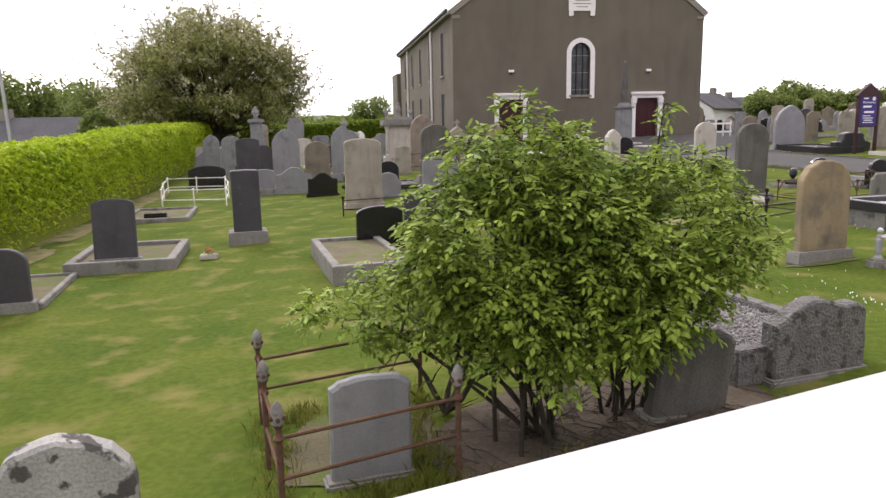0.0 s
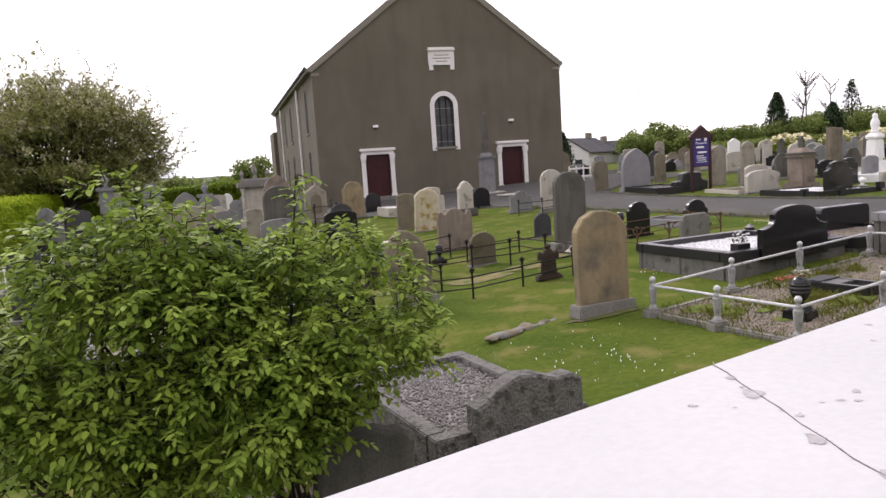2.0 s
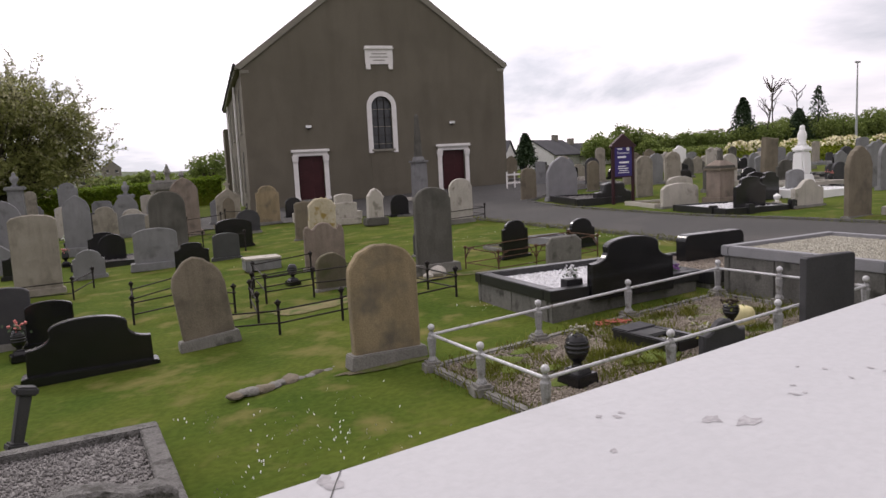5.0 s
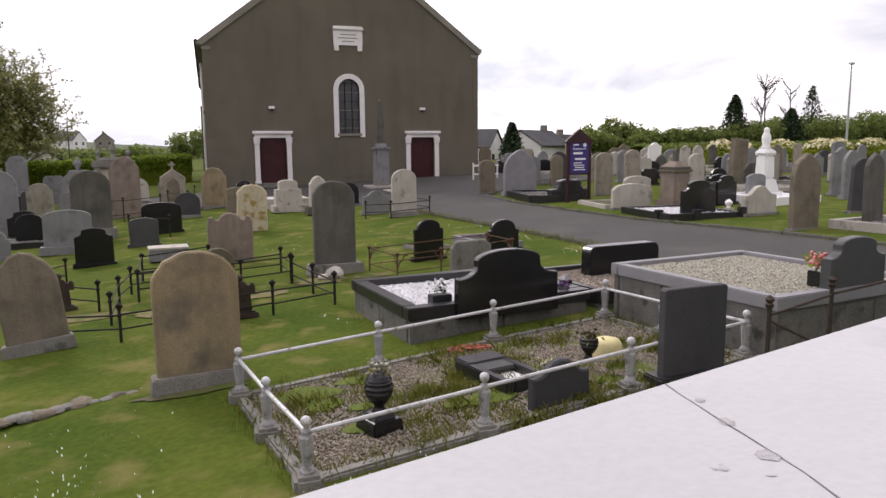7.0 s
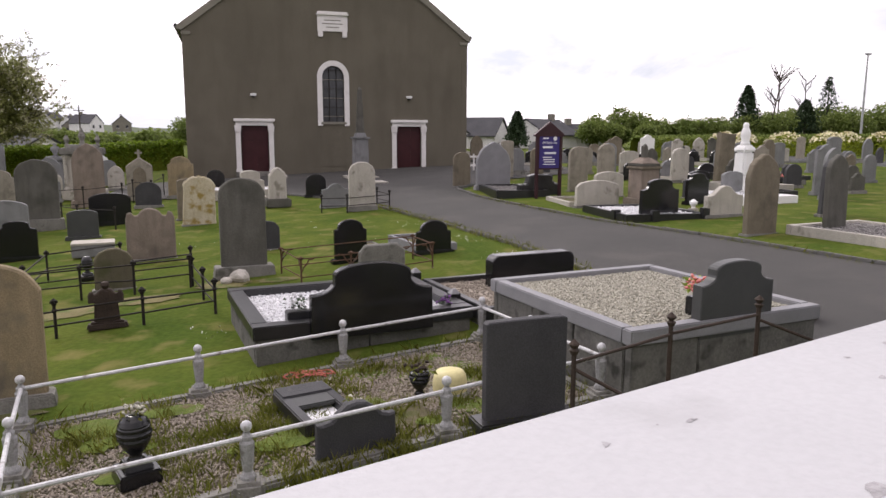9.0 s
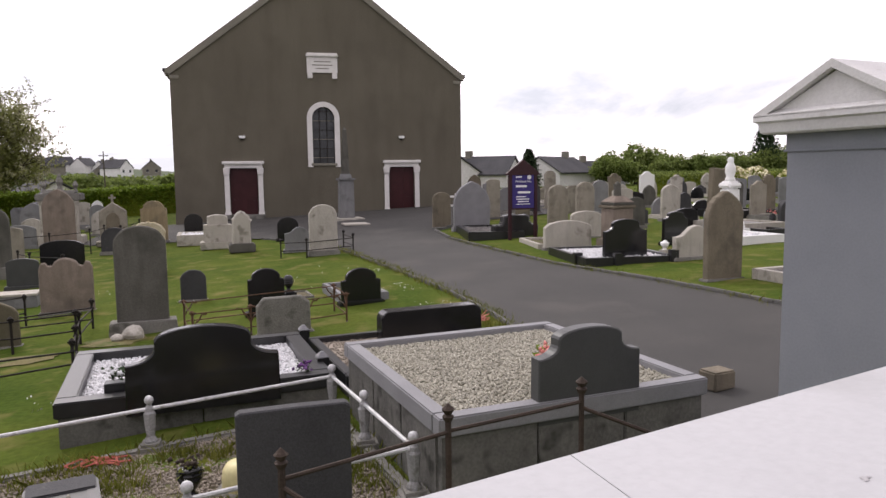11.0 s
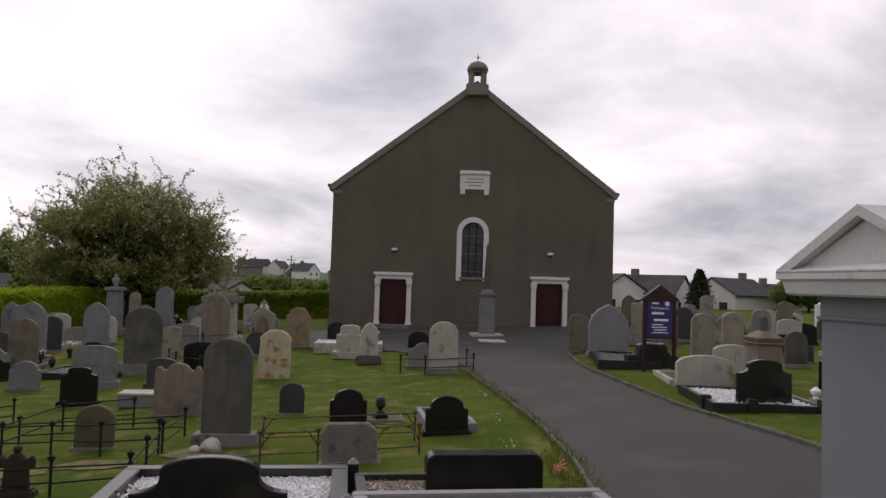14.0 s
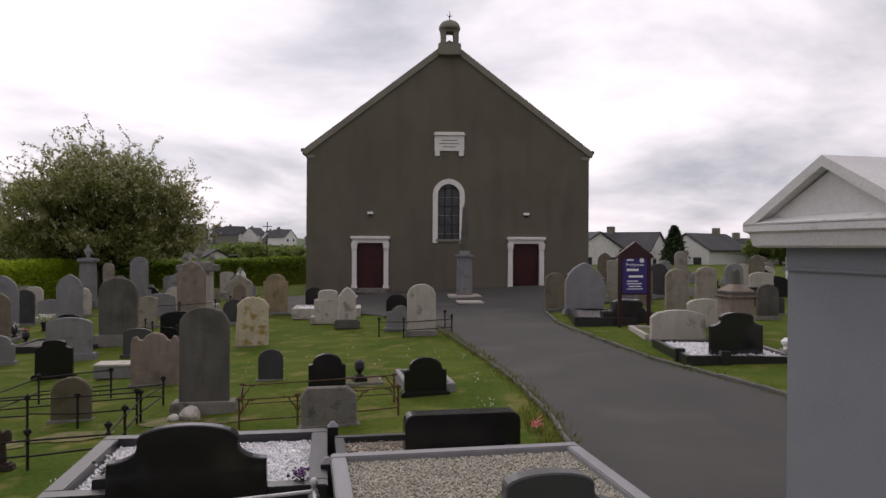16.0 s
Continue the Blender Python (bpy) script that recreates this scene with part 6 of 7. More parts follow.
def spear_fence(name, pts, h, label, rails, mat="iron", close=False, r=0.017, finial=0.075, curls=False):
    ob = thing(name, 0, 0, 0, 0, label, "railing", "iron grave railings")
    for x, y in pts:
        z = ground_z(x, y)
        bm = bar(bmesh.new(), (x, y, z - 0.1), (x, y, z + h - finial), r * 1.25)
        lathe(bm, [(r * 1.5, z + h - finial - 0.03), (r * 2.4, z + h - finial), (r * 1.2, z + h - finial + 0.012), (r * 2.6, z + h - finial * 0.45), (r * 0.3, z + h)], 8, x, y)
        if name == "iron_railing":
            lathe(bm, [(r * 1.2, z + h * rails[0] - 0.03), (r * 2.3, z + h * rails[0]), (r * 1.2, z + h * rails[0] + 0.03)], 8, x, y)
            for ux, uy in ((1, 0.15), (-0.15, 1)):
                bar(bm, (x - 0.05 * ux, y - 0.05 * uy, z + h - finial * 0.75), (x + 0.05 * ux, y + 0.05 * uy, z + h - finial * 0.75), r * 0.9)
        post = part("post", bm, mat, ob)
        if mat == "rust" and finial > 0.1:
            part("finial", lathe(bmesh.new(), [(0.02, z + h - 0.16), (0.042, z + h - 0.13), (0.03, z + h - 0.1), (0.045, z + h - 0.06), (0.03, z + h - 0.01), (0.008, z + h + 0.02)], 10, x, y), "concrete", post, "flaking pale finial", True)
    for (xa, ya), (xb, yb) in zip(pts, pts[1:] + (pts[:1] if close else [])):
        for f in rails:
            part("rail", bar(bmesh.new(), (xa, ya, ground_z(xa, ya) + h * f), (xb, yb, ground_z(xb, yb) + h * f + RNG.normal(0, 0.012)), r * 0.8), mat, ob)
        if curls:
            for s, (xc, yc), (xd, yd) in ((1, (xa, ya), (xb, yb)), (-1, (xb, yb), (xa, ya))):
                ln = math.hypot(xd - xc, yd - yc)
                ux, uy = (xd - xc) / ln, (yd - yc) / ln
                zc = ground_z(xc, yc) + h * rails[0]
                bm = bmesh.new()
                path = [(xc + ux * (0.02 + 0.2 * k / 8), yc + uy * (0.02 + 0.2 * k / 8), zc - 0.22 * (1 - k / 8) ** 2 + 0.02 * math.sin(k * 1.6)) for k in range(9)]
                for p, q in zip(path, path[1:]):
                    bar(bm, p, q, 0.012, None, 5)
                part("scroll", bm, mat, ob)
    return ob


spear_fence("iron_railing", [(-10.4, 10.6), (-9.11, 10.0), (-8.08, 10.15), (-6.98, 10.3), (-6.0, 10.45), (-6.2, 11.5), (-6.42, 12.7), (-6.5, 14.0), (-7.9, 13.8), (-9.3, 13.6), (-9.4, 12.6), (-9.36, 11.1)], 0.55, "low dark wrought-iron railing with spear-headed posts", (0.68, 0.3))
spear_fence("iron_railing", [(-9.7, 12.4), (-10.6, 13.4), (-11.5, 12.9), (-11.7, 14.9), (-10.8, 16.0)], 0.55, "bent low iron railing with spear-headed posts", (0.68, 0.3))
spear_fence("iron_railing", [(-6.45, 12.62), (-7.35, 12.5), (-8.2, 12.6), (-9.1, 12.75), (-9.2, 14.9), (-7.9, 15.1)], 0.6, "old iron railing with two rails and leaf-headed posts", (0.85, 0.4))
spear_fence("iron_railing", [(-4.6, 11.85), (-3.72, 11.95), (-2.85, 12.05), (-2.15, 12.2), (-2.25, 13.3), (-4.85, 13.1)], 0.5, "rusty ornamental railing with scrolled brackets", (0.9, 0.25), "rust", True, 0.013, 0.05, True)
spear_fence("iron_railing", [(-2.95, 22.3), (-2.2, 21.9), (-0.75, 22.3), (-0.9, 23.6)], 0.6, "short dark iron railing beside the pale stone", (0.75, 0.35))
spear_fence("iron_railing", [(-12.2, 28.6), (-10.9, 28.5), (-9.6, 28.7), (-9.4, 30.2), (-8.6, 29.0), (-8.4, 32.0)], 0.95, "tall black iron railing round the tan stone", (0.85, 0.3))
spear_fence("iron_railing", [(-14.9, 17.4), (-13.2, 17.2), (-13.0, 18.9)], 0.55, "low iron railing round the big sandstone slab", (0.75, 0.3))
spear_fence("iron_railing", [(-11.0, 25.3), (-10.3, 24.0), (-9.0, 22.4)], 0.7, "thin dark iron railing among the stones", (0.8,))
spear_fence("iron_railing", [(-14.5, 4.25), (-15.95, 3.95), (-15.83, 3.1), (-15.67, 2.25), (-14.44, 2.56)], 0.84, "tall rusty railing half swallowed by a bush", (0.72, 0.38), "rust", False, 0.017, 0.13)
pipes = spear_fence("pipe_railing", [(-3.45, 3.95), (-2.45, 4.27), (-1.5, 4.42)], 1.08, "rusty pipe railing along the foot of the wall", (0.84,), "castiron", False, 0.016, 0.08)
part("rail", bar(bmesh.new(), (-1.5, 4.42, 0.52), (-0.75, 4.2, 0.22), 0.014), "castiron", pipes)
part("rail", bar(bmesh.new(), (-3.45, 3.95, 0.42), (-2.9, 3.6, 0.12), 0.014), "castiron", pipes)
for p in pipes.children:
    p.location.z += 0.02
spear_fence("white_railing", [(-20.7, 22.4), (-19.65, 22.2), (-18.6, 22.0), (-18.8, 24.2), (-19.2, 26.4), (-20.3, 26.6), (-21.4, 26.8), (-21.1, 24.6)], 0.6, "white-painted grave railing near the hedge", (0.9, 0.35), "white", True, 0.018, 0.05)
ob = thing("garden_fence", 6.3, 35.0, ground_z(6.3, 35.0), 10, "white picket fence beside the church", "fence")
for k in range(4):
    part("post", boxed(-0.75 + 0.5 * k - 0.03, -0.75 + 0.5 * k + 0.03, -0.04, 0.04, -0.1, 0.9, 0.01), "white", ob)
for z in (0.3, 0.75):
    part("board", boxed(-0.8, 0.8, -0.06, -0.04, z - 0.05, z + 0.05, 0.005), "white", ob)

# ---- small things on the plots ----
def urn(name, x, y, z, s, mat, label, square=True):
    ob = thing(name, x, y, z, 20, label, "urn", "memorial urns")
    if square:
        part("base", boxed(-0.16 * s, 0.16 * s, -0.16 * s, 0.16 * s, 0, 0.12 * s, 0.01, 0.06), mat, ob)
        part("step", boxed(-0.115 * s, 0.115 * s, -0.115 * s, 0.115 * s, 0.12 * s, 0.18 * s, 0.01, 0.25), mat, ob)
    part("bowl", lathe(bmesh.new(), [(0.075 * s, 0.175 * s), (0.05 * s, 0.2 * s), (0.045 * s, 0.23 * s), (0.085 * s, 0.27 * s), (0.112 * s, 0.32 * s), (0.128 * s, 0.365 * s), (0.108 * s, 0.375 * s), (0.134 * s, 0.39 * s), (0.134 * s, 0.41 * s), (0.106 * s, 0.422 * s), (0.126 * s, 0.437 * s), (0.122 * s, 0.455 * s), (0.11 * s, 0.465 * s)], 18), mat, ob, "", True)
    if square:
        part("lid", lathe(bmesh.new(), [(0.115 * s, 0.455 * s), (0.12 * s, 0.475 * s), (0.1 * s, 0.485 * s), (0.105 * s, 0.505 * s), (0.085 * s, 0.515 * s), (0.08 * s, 0.53 * s), (0.05 * s, 0.545 * s)], 18), mat, ob, "", True)
    return ob


def posy(x, y, z, r, n, petals, label, parent=None, leafy="leaf"):
    """A bunch of flowers: stems' leaves and blossoms."""
    ob = thing("flowers", x, y, z, 0, label, "flowers", "grave flowers")
    at = RNG.normal(0, r * 0.45, (n, 3)) * (1, 1, 0.6) + (0, 0, r * 0.6)
    v, f = leaves(at, r * 0.45, RNG, -0.2)
    arrays("foliage", v, f, leafy, ob)
    at = RNG.normal(0, r * 0.45, (n // 2, 3)) * (1, 1, 0.5) + (0, 0, r * 0.9)
    w = np.einsum("nij,nkj->nki", turns(len(at), RNG), OCT_V[None] * (RNG.uniform(0.6, 1.2, (len(at), 1, 3)) * r * 0.2)) + at[:, None]
    arrays("blossom", w.reshape(-1, 3), (OCT_F[None] + 6 * np.arange(len(at))[:, None, None]).reshape(-1, 3), petals, ob)
    return ob


urn("memorial_urn", -6.5, 5.2, ground_z(-6.5, 5.2) + 0.02, 0.98, "black", "black stone urn with dead flowers on a square base")
posy(-6.5, 5.2, ground_z(-6.5, 5.2) + 0.5, 0.11, 30, "pebble", "withered flowers in the black urn", leafy="blade")
urn("memorial_urn", -4.1, 5.75, ground_z(-4.1, 5.75) + 0.02, 0.75, "black", "small dark vase holding dried flowers", False)
posy(-4.1, 5.75, ground_z(-4.1, 5.75) + 0.3, 0.12, 40, "castiron", "dried reddish flowers in a dark vase", leafy="blade")
ob = thing("ledger_stone", -5.05, 5.95, ground_z(-5.05, 5.95) + 0.02, 14, "black ledger stone with a grey plate lying in the plot", "ledger")
for x0, x1, y0, y1 in ((-0.27, -0.17, -0.5, 0.42), (0.17, 0.27, -0.5, 0.42), (-0.17, 0.17, -0.5, -0.4)):
    part("kerb", boxed(x0, x1, y0, y1, 0, 0.14, 0.012), "kerbblack", ob)
part("bed", boxed(-0.17, 0.17, -0.4, 0.42, 0, 0.06, 0.005), "chip", ob)
part("plate", boxed(-0.25, 0.25, 0.18, 0.46, 0.1, 0.155, 0.012), "darkgrey", ob, "cracked dark slate plate")
part("plate", boxed(-0.2, 0.21, -0.06, 0.2, 0.09, 0.135, 0.012), "slatehead", ob)
posy(-4.75, 5.45, ground_z(-4.75, 5.45) + 0.13, 0.15, 40, "pebble", "faded flowers on the ledger stone", leafy="blade")
ob = thing("plastic_tub", -3.72, 6.02, ground_z(-3.72, 6.02) + 0.02, 0, "upturned pale yellow plastic tub on the gravel", "tub")
part("tub", lathe(bmesh.new(), [(0.165, 0.0), (0.17, 0.02), (0.17, 0.1), (0.16, 0.17), (0.135, 0.21), (0.08, 0.228), (0.02, 0.23)], 24), "yellow", ob, "", True)
part("rim", lathe(bmesh.new(), [(0.2, 0.0), (0.21, 0.01), (0.2, 0.02), (0.17, 0.022)], 24), "concrete", ob)
ob = thing("red_netting", -5.0, 7.0, ground_z(-5.0, 7.0) + 0.05, 0, "scrap of red plastic netting on the gravel", "netting")
bm = bmesh.new()
pts = [(0.2 * math.sin(k * 0.9) + 0.015 * k - 0.15, 0.11 * math.cos(k * 1.7), 0.012 * (k % 3)) for k in range(22)]
for p, q in zip(pts, pts[1:]):
    bar(bm, p, q, 0.01, None, 4)
part("net", bm, "red", ob)
ob = thing("flower_pot", -5.0, 8.08, -0.1, 7, "square black granite flower block on the kerb", "flower pot")
part("pot", boxed(-0.14, 0.14, -0.09, 0.09, -0.06, 0.08, 0.01), "kerbblack", ob)
posy(-5.0, 8.08, -0.03, 0.14, 40, "chip", "dark leaves and pale flowers in a black block", leafy="conifer")
posy(-3.1, 8.25, -0.16, 0.12, 40, "purple", "purple flowers on white chippings", leafy="conifer")
ob = thing("flower_pot", -1.22, 5.6, 0.26, 7, "square black vase block beside the headstone", "flower pot")
part("pot", boxed(-0.09, 0.09, -0.09, 0.09, 0, 0.2, 0.01), "black", ob)
posy(-1.22, 5.6, 0.46, 0.15, 60, "pink", "faded pink artificial roses in a black vase", leafy="leaf")
ob = thing("flower_pot", -17.7, 12.45, ground_z(-17.7, 12.45), 0, "small pale trough of red flowers on the grass", "flower pot")
part("trough", boxed(-0.17, 0.17, -0.1, 0.1, 0, 0.1, 0.015), "pale", ob)
posy(-17.7, 12.45, ground_z(-17.7, 12.45) + 0.08, 0.12, 40, "red", "red flowers in a small trough")
for x, y, c in ((-16.4, 26.0, "chip"), (-15.9, 26.3, "chip"), (-14.6, 24.6, "pink"), (-13.0, 11.2, "pink"), (13.2, 20.7, "pink"), (16, 27, "red")):
    urn("memorial_urn", x, y, ground_z(x, y), 0.9, "black", "small black flower vase among the stones")
    posy(x, y, ground_z(x, y) + 0.4, 0.16, 30, c, "fresh flowers in a small vase", leafy="conifer")
urn("memorial_urn", -3.0, 15.2, ground_z(-3.0, 15.2), 0.85, "black", "squat dark urn on a bare patch")
urn("memorial_urn", -8.4, 14.4, ground_z(-8.4, 14.4), 0.85, "black", "squat dark urn behind the railing")
plot(-3.0, 15.2, 8, 0.9, 0.8, -0.36, 0.1, 0.05, "concrete", "small bare earth bed round an urn", "earth", 0.03, 0)
ob = thing("vase_post", -12.1, 6.9, ground_z(-12.1, 6.9), 30, "tilted grey stone vase post on the grass", "post", "", 14, 0)
part("shaft", boxed(-0.05, 0.05, -0.05, 0.05, 0, 0.55, 0.01, -0.2), "darkgrey", ob)
part("head", boxed(-0.11, 0.11, -0.09, 0.09, 0.55, 0.64, 0.02), "darkgrey", ob)
part("foot", boxed(-0.1, 0.1, -0.08, 0.08, -0.03, 0.06, 0.02), "darkgrey", ob)

# ---- church sign ----
sign = thing("sign", 4.8, 22.15, ground_z(4.8, 22.15), 8, "maroon notice board with a violet panel on two posts", "sign")
for sx in (-0.47, 0.47):
    part("post", boxed(sx - 0.05, sx + 0.05, -0.05, 0.05, -0.1, 2.2, 0.008), "signwood", sign)
part("board", boxed(-0.43, 0.43, -0.03, 0.03, 0.94, 2.16, 0.005), "signwood", sign)
part("gable", slab("peak", 1.2, 0.5, 0.14, 0.01, 0, 2.06), "signwood", sign)
panel_ = part("panel", boxed(-0.4, 0.4, -0.04, -0.029, 0.99, 2.1, 0.004), "signblue", sign, "violet notice panel with white lettering")
for z, a, b, hgt in ((2.0, -0.27, -0.05, 0.05), (1.7, -0.27, 0.12, 0.07), (1.5, -0.2, 0.26, 0.065), (1.36, -0.26, 0.1, 0.03), (1.28, -0.26, 0.22, 0.03), (1.2, -0.2, 0.2, 0.03), (1.12, -0.26, 0.26, 0.025)):
    part("lettering_bar", boxed(a, b, -0.046, -0.039, z - hgt / 2, z + hgt / 2, 0), "lettering", panel_)
part("emblem", lathe(bmesh.new(), [(0.075, 0), (0.075, 0.006)], 16), "lettering", panel_, "white round emblem").matrix_basis = pose(0.22, -0.039, 1.99, 90)
txt = bpy.data.curves.new("word", "FONT")
txt.body, txt.size, txt.align_x, txt.extrude = "Presbyterian", 0.115, "CENTER", 0.002
wob = new("word_source", txt)
me = bpy.data.meshes.new_from_object(wob.evaluated_get(bpy.context.evaluated_depsgraph_get()))
bpy.data.objects.remove(wob)
me.materials.append(M["lettering"])
word = new("lettering", me)
word.parent = panel_
word.matrix_basis = pose(0, -0.043, 1.82, 90)

ob = thing("red_netting", -0.12, 10.9, ground_z(-0.12, 10.9) + 0.05, 30, "scrap of orange-red netting in the grass verge", "netting")
bm = bmesh.new()
for k in range(16):
    a, b = RNG.uniform(0, 6.28), RNG.uniform(0, 6.28)
    bar(bm, (0.1 * math.cos(a), 0.08 * math.sin(a), RNG.uniform(-0.03, 0.05)), (0.1 * math.cos(b), 0.08 * math.sin(b), RNG.uniform(0, 0.14)), 0.007)
part("net", bm, "pink", ob)

for x, y in ((-16.2, 28.9), (-15.4, 29.6)):
    z = ground_z(x, y)
    pot = thing("flower_vase", x, y, z, 0, "dark vase standing before a grey headstone", "vase", "flower vases")
    part("vase", lathe(bmesh.new(), [(0.1, 0.0), (0.06, 0.08), (0.12, 0.3), (0.1, 0.36)], 12), "black", pot, "", True)
    posy(x, y, z + 0.36, 0.2, 60, "daisy", "white flowers in a dark vase", leafy="leaf")


# ---- bush by the wall ----
BX, BY = -13.42, 3.2
rng = np.random.default_rng(21)
bush = thing("bush", BX, BY, ground_z(BX, BY), 0, "large leafy elder bush with many thin stems", "bush")
# lobes of the crown: centre, radii, sprays
LOBES = [((-0.36, -0.1, 1.5), (0.82, 0.72, 0.72), 900), ((-0.42, -0.12, 2.1), (0.46, 0.44, 0.42), 300), ((0.72, 0.1, 1.55), (0.86, 0.68, 0.6), 800), ((0.2, -0.42, 1.15), (0.66, 0.5, 0.5), 520),
         ((-0.75, 0.15, 1.0), (0.6, 0.55, 0.5), 330), ((-0.1, -0.25, 0.75), (0.7, 0.45, 0.3), 200), ((0.15, 0.2, 1.75), (0.55, 0.5, 0.4), 300), ((-1.2, 0.4, 1.02), (0.5, 0.42, 0.3), 130), ((-1.7, 0.6, 0.84), (0.38, 0.3, 0.17), 60), ((1.2, 0.0, 1.0), (0.4, 0.4, 0.3), 110)]
segs, sprays = [], []
for c, r, n in LOBES:
    c, r = np.array(c), np.array(r)
    foot = np.array((-0.3 if c[0] < 0.1 else 0.5, -0.3 if c[0] < 0.1 else 0.05, -0.05))
    for k in range(max(2, n // 170)):
        p, goal = foot + rng.normal(0, 0.13, 3) * (1, 1, 0), c + rng.uniform(-0.6, 0.6, 3) * r
        knots = [p, p + (goal - p) * (0.25, 0.25, 0.4) + rng.normal(0, 0.04, 3), p + (goal - p) * (0.6, 0.6, 0.75) + rng.normal(0, 0.05, 3), goal]
        for j, (u, w) in enumerate(zip(knots, knots[1:])):
            segs.append((u, w, 0.022 - 0.005 * j, 0.017 - 0.005 * j))
    # tufts over the lobe, each a small dome of sprays
    m = n // 7
    d = rng.normal(0, 1, (m, 3))
    d /= np.linalg.norm(d, axis=1)[:, None]
    tufts = c + d * r * np.array([(1 + 0.3 * noise.noise(Vector(q) * 2.4 + Vector(c))) for q in d])[:, None] * rng.uniform(0.6, 1.0, (m, 1)) ** 0.5
    for q, w in zip(tufts, d):
        if q[2] < 0.5 + max(0.4 * (q[0] + 0.1), -0.18 * (q[0] + 0.1)):
            continue
        size = rng.uniform(0.1, 0.2)
        for k in range(15):
            u = rng.normal(0, 1, 3) + w * 0.5 + (0, 0, 0.45)
            u /= np.linalg.norm(u)
            sprays.append((q + u * size * (1, 1, 0.75), u))
for z in np.linspace(1.7, 2.6, 12):
    for k in range(3):
        sprays.append((np.array((0.7 + 0.06 * (z - 1.7), -0.07, z)), rng.normal(0, 1, 3)))
segs.append((np.array((0.55, 0.0, 0.9)), np.array((0.74, -0.07, 2.6)), 0.014, 0.005))
# each spray is a drooping stalk with paired leaflets and one at its end
pos, ahead = [], []
for q, w in sprays:
    way = w * (1, 1, 0.5) + rng.normal(0, 0.45, 3)
    way = way / np.linalg.norm(way)
    ln = rng.uniform(0.08, 0.17)
    side = np.cross(way, (0, 0, 1.0))
    side /= np.linalg.norm(side) + 1e-6
    for k, f in enumerate((0.25, 0.25, 0.5, 0.5, 0.75, 0.75, 1.0)):
        p = q + way * ln * f - np.array((0, 0, 0.35 * ln * f * f))
        out = way if k == 6 else side * (1 if k % 2 else -1) + way * 0.55
        pos.append(p)
        ahead.append(out + (0, 0, -0.05 - 0.4 * f) + rng.normal(0, 0.22, 3))
    segs.append((q, q + way * ln * 0.9 - np.array((0, 0, 0.28 * ln)), 0.004, 0.002))
pos, ahead = np.array(pos), np.array(ahead)
ahead /= np.linalg.norm(ahead, axis=1)[:, None]
side = np.cross(ahead, (0, 0, 1.0)) + rng.normal(0, 0.3, (len(pos), 3))
side /= np.linalg.norm(side, axis=1)[:, None]
over = np.cross(side, ahead)
ln = rng.uniform(0.042, 0.08, (len(pos), 1))
v = np.stack([pos, pos + ln * (0.3 * ahead + 0.25 * side + 0.03 * over), pos + ln * (0.68 * ahead + 0.22 * side - 0.03 * over), pos + ln * (ahead - 0.14 * over),
              pos + ln * (0.68 * ahead - 0.22 * side - 0.03 * over), pos + ln * (0.3 * ahead - 0.25 * side + 0.03 * over)], 1)
arrays("crown", v.reshape(-1, 3), np.arange(6)[None] + 6 * np.arange(len(pos))[:, None], "leaf", bush, "dense fresh green drooping leaves")
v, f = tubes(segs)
arrays("branchwork", v, f, "stem", bush, "thin brown stems with the bush's shade in their colour")
lit = tagged(new("leaf_litter"), "bare brown earth and dead twigs under the bush", "earth", kind="stuff")
n = 16
v = []
for j in range(n + 1):
    for i in range(n + 1):
        a, r = 2 * math.pi * i / n, j / n
        rr = r * (1.15 + 0.25 * noise.noise((math.cos(a), math.sin(a), 2)))
        x, y = BX + 0.3 + 1.35 * rr * math.cos(a), BY - 0.2 + 0.9 * rr * math.sin(a)
        v.append((x, y, ground_z(x, y) + 0.022 * (1 - r) + 0.012))
f = [(j * (n + 1) + i, j * (n + 1) + i + 1, (j + 1) * (n + 1) + i + 1, (j + 1) * (n + 1) + i) for j in range(n) for i in range(n)]
arrays("soil", v, f, "litter", lit, "", True)
segs = []
for k in range(320):
    x, y, a = BX + 0.3 + rng.normal(0, 0.75), BY - 0.3 + rng.normal(0, 0.55), rng.uniform(0, 6.28)
    ln = rng.uniform(0.1, 0.4)
    z = ground_z(x, y) + 0.03
    segs.append((np.array((x, y, z)), np.array((x + ln * math.cos(a), y + ln * math.sin(a), z + rng.uniform(0, 0.12))), 0.006, 0.002))
v, f = tubes(segs, 4)
arrays("twigs", v, f, "bark", lit)


def worn_patch(x, y, rx, ry, mat, label, up=0.0):
    """A thin uneven sheet of bare or dry ground lying on the grass."""
    n = 18
    v = []
    for j in range(6):
        for i in range(n):
            a, r = 2 * math.pi * i / n, j / 5
            k = r * (1 + 0.45 * noise.noise((2 * math.cos(a) + x, 2 * math.sin(a) + y, 1.5)))
            px, py = x + rx * k * math.cos(a), y + ry * k * math.sin(a)
            v.append((px, py, ground_z(px, py) + up + 0.016 - 0.012 * r + 0.018 * noise.noise((px * 0.8, py * 0.8, 0)) + 0.02 * noise.noise((px * 0.25, py * 0.25, 3))))
    f = [(j * n + i, j * n + (i + 1) % n, (j + 1) * n + (i + 1) % n, (j + 1) * n + i) for j in range(5) for i in range(n)]
    tagged(arrays("worn_ground", v, f, mat, None, "", True), label, "bare ground", "worn patches", kind="stuff")


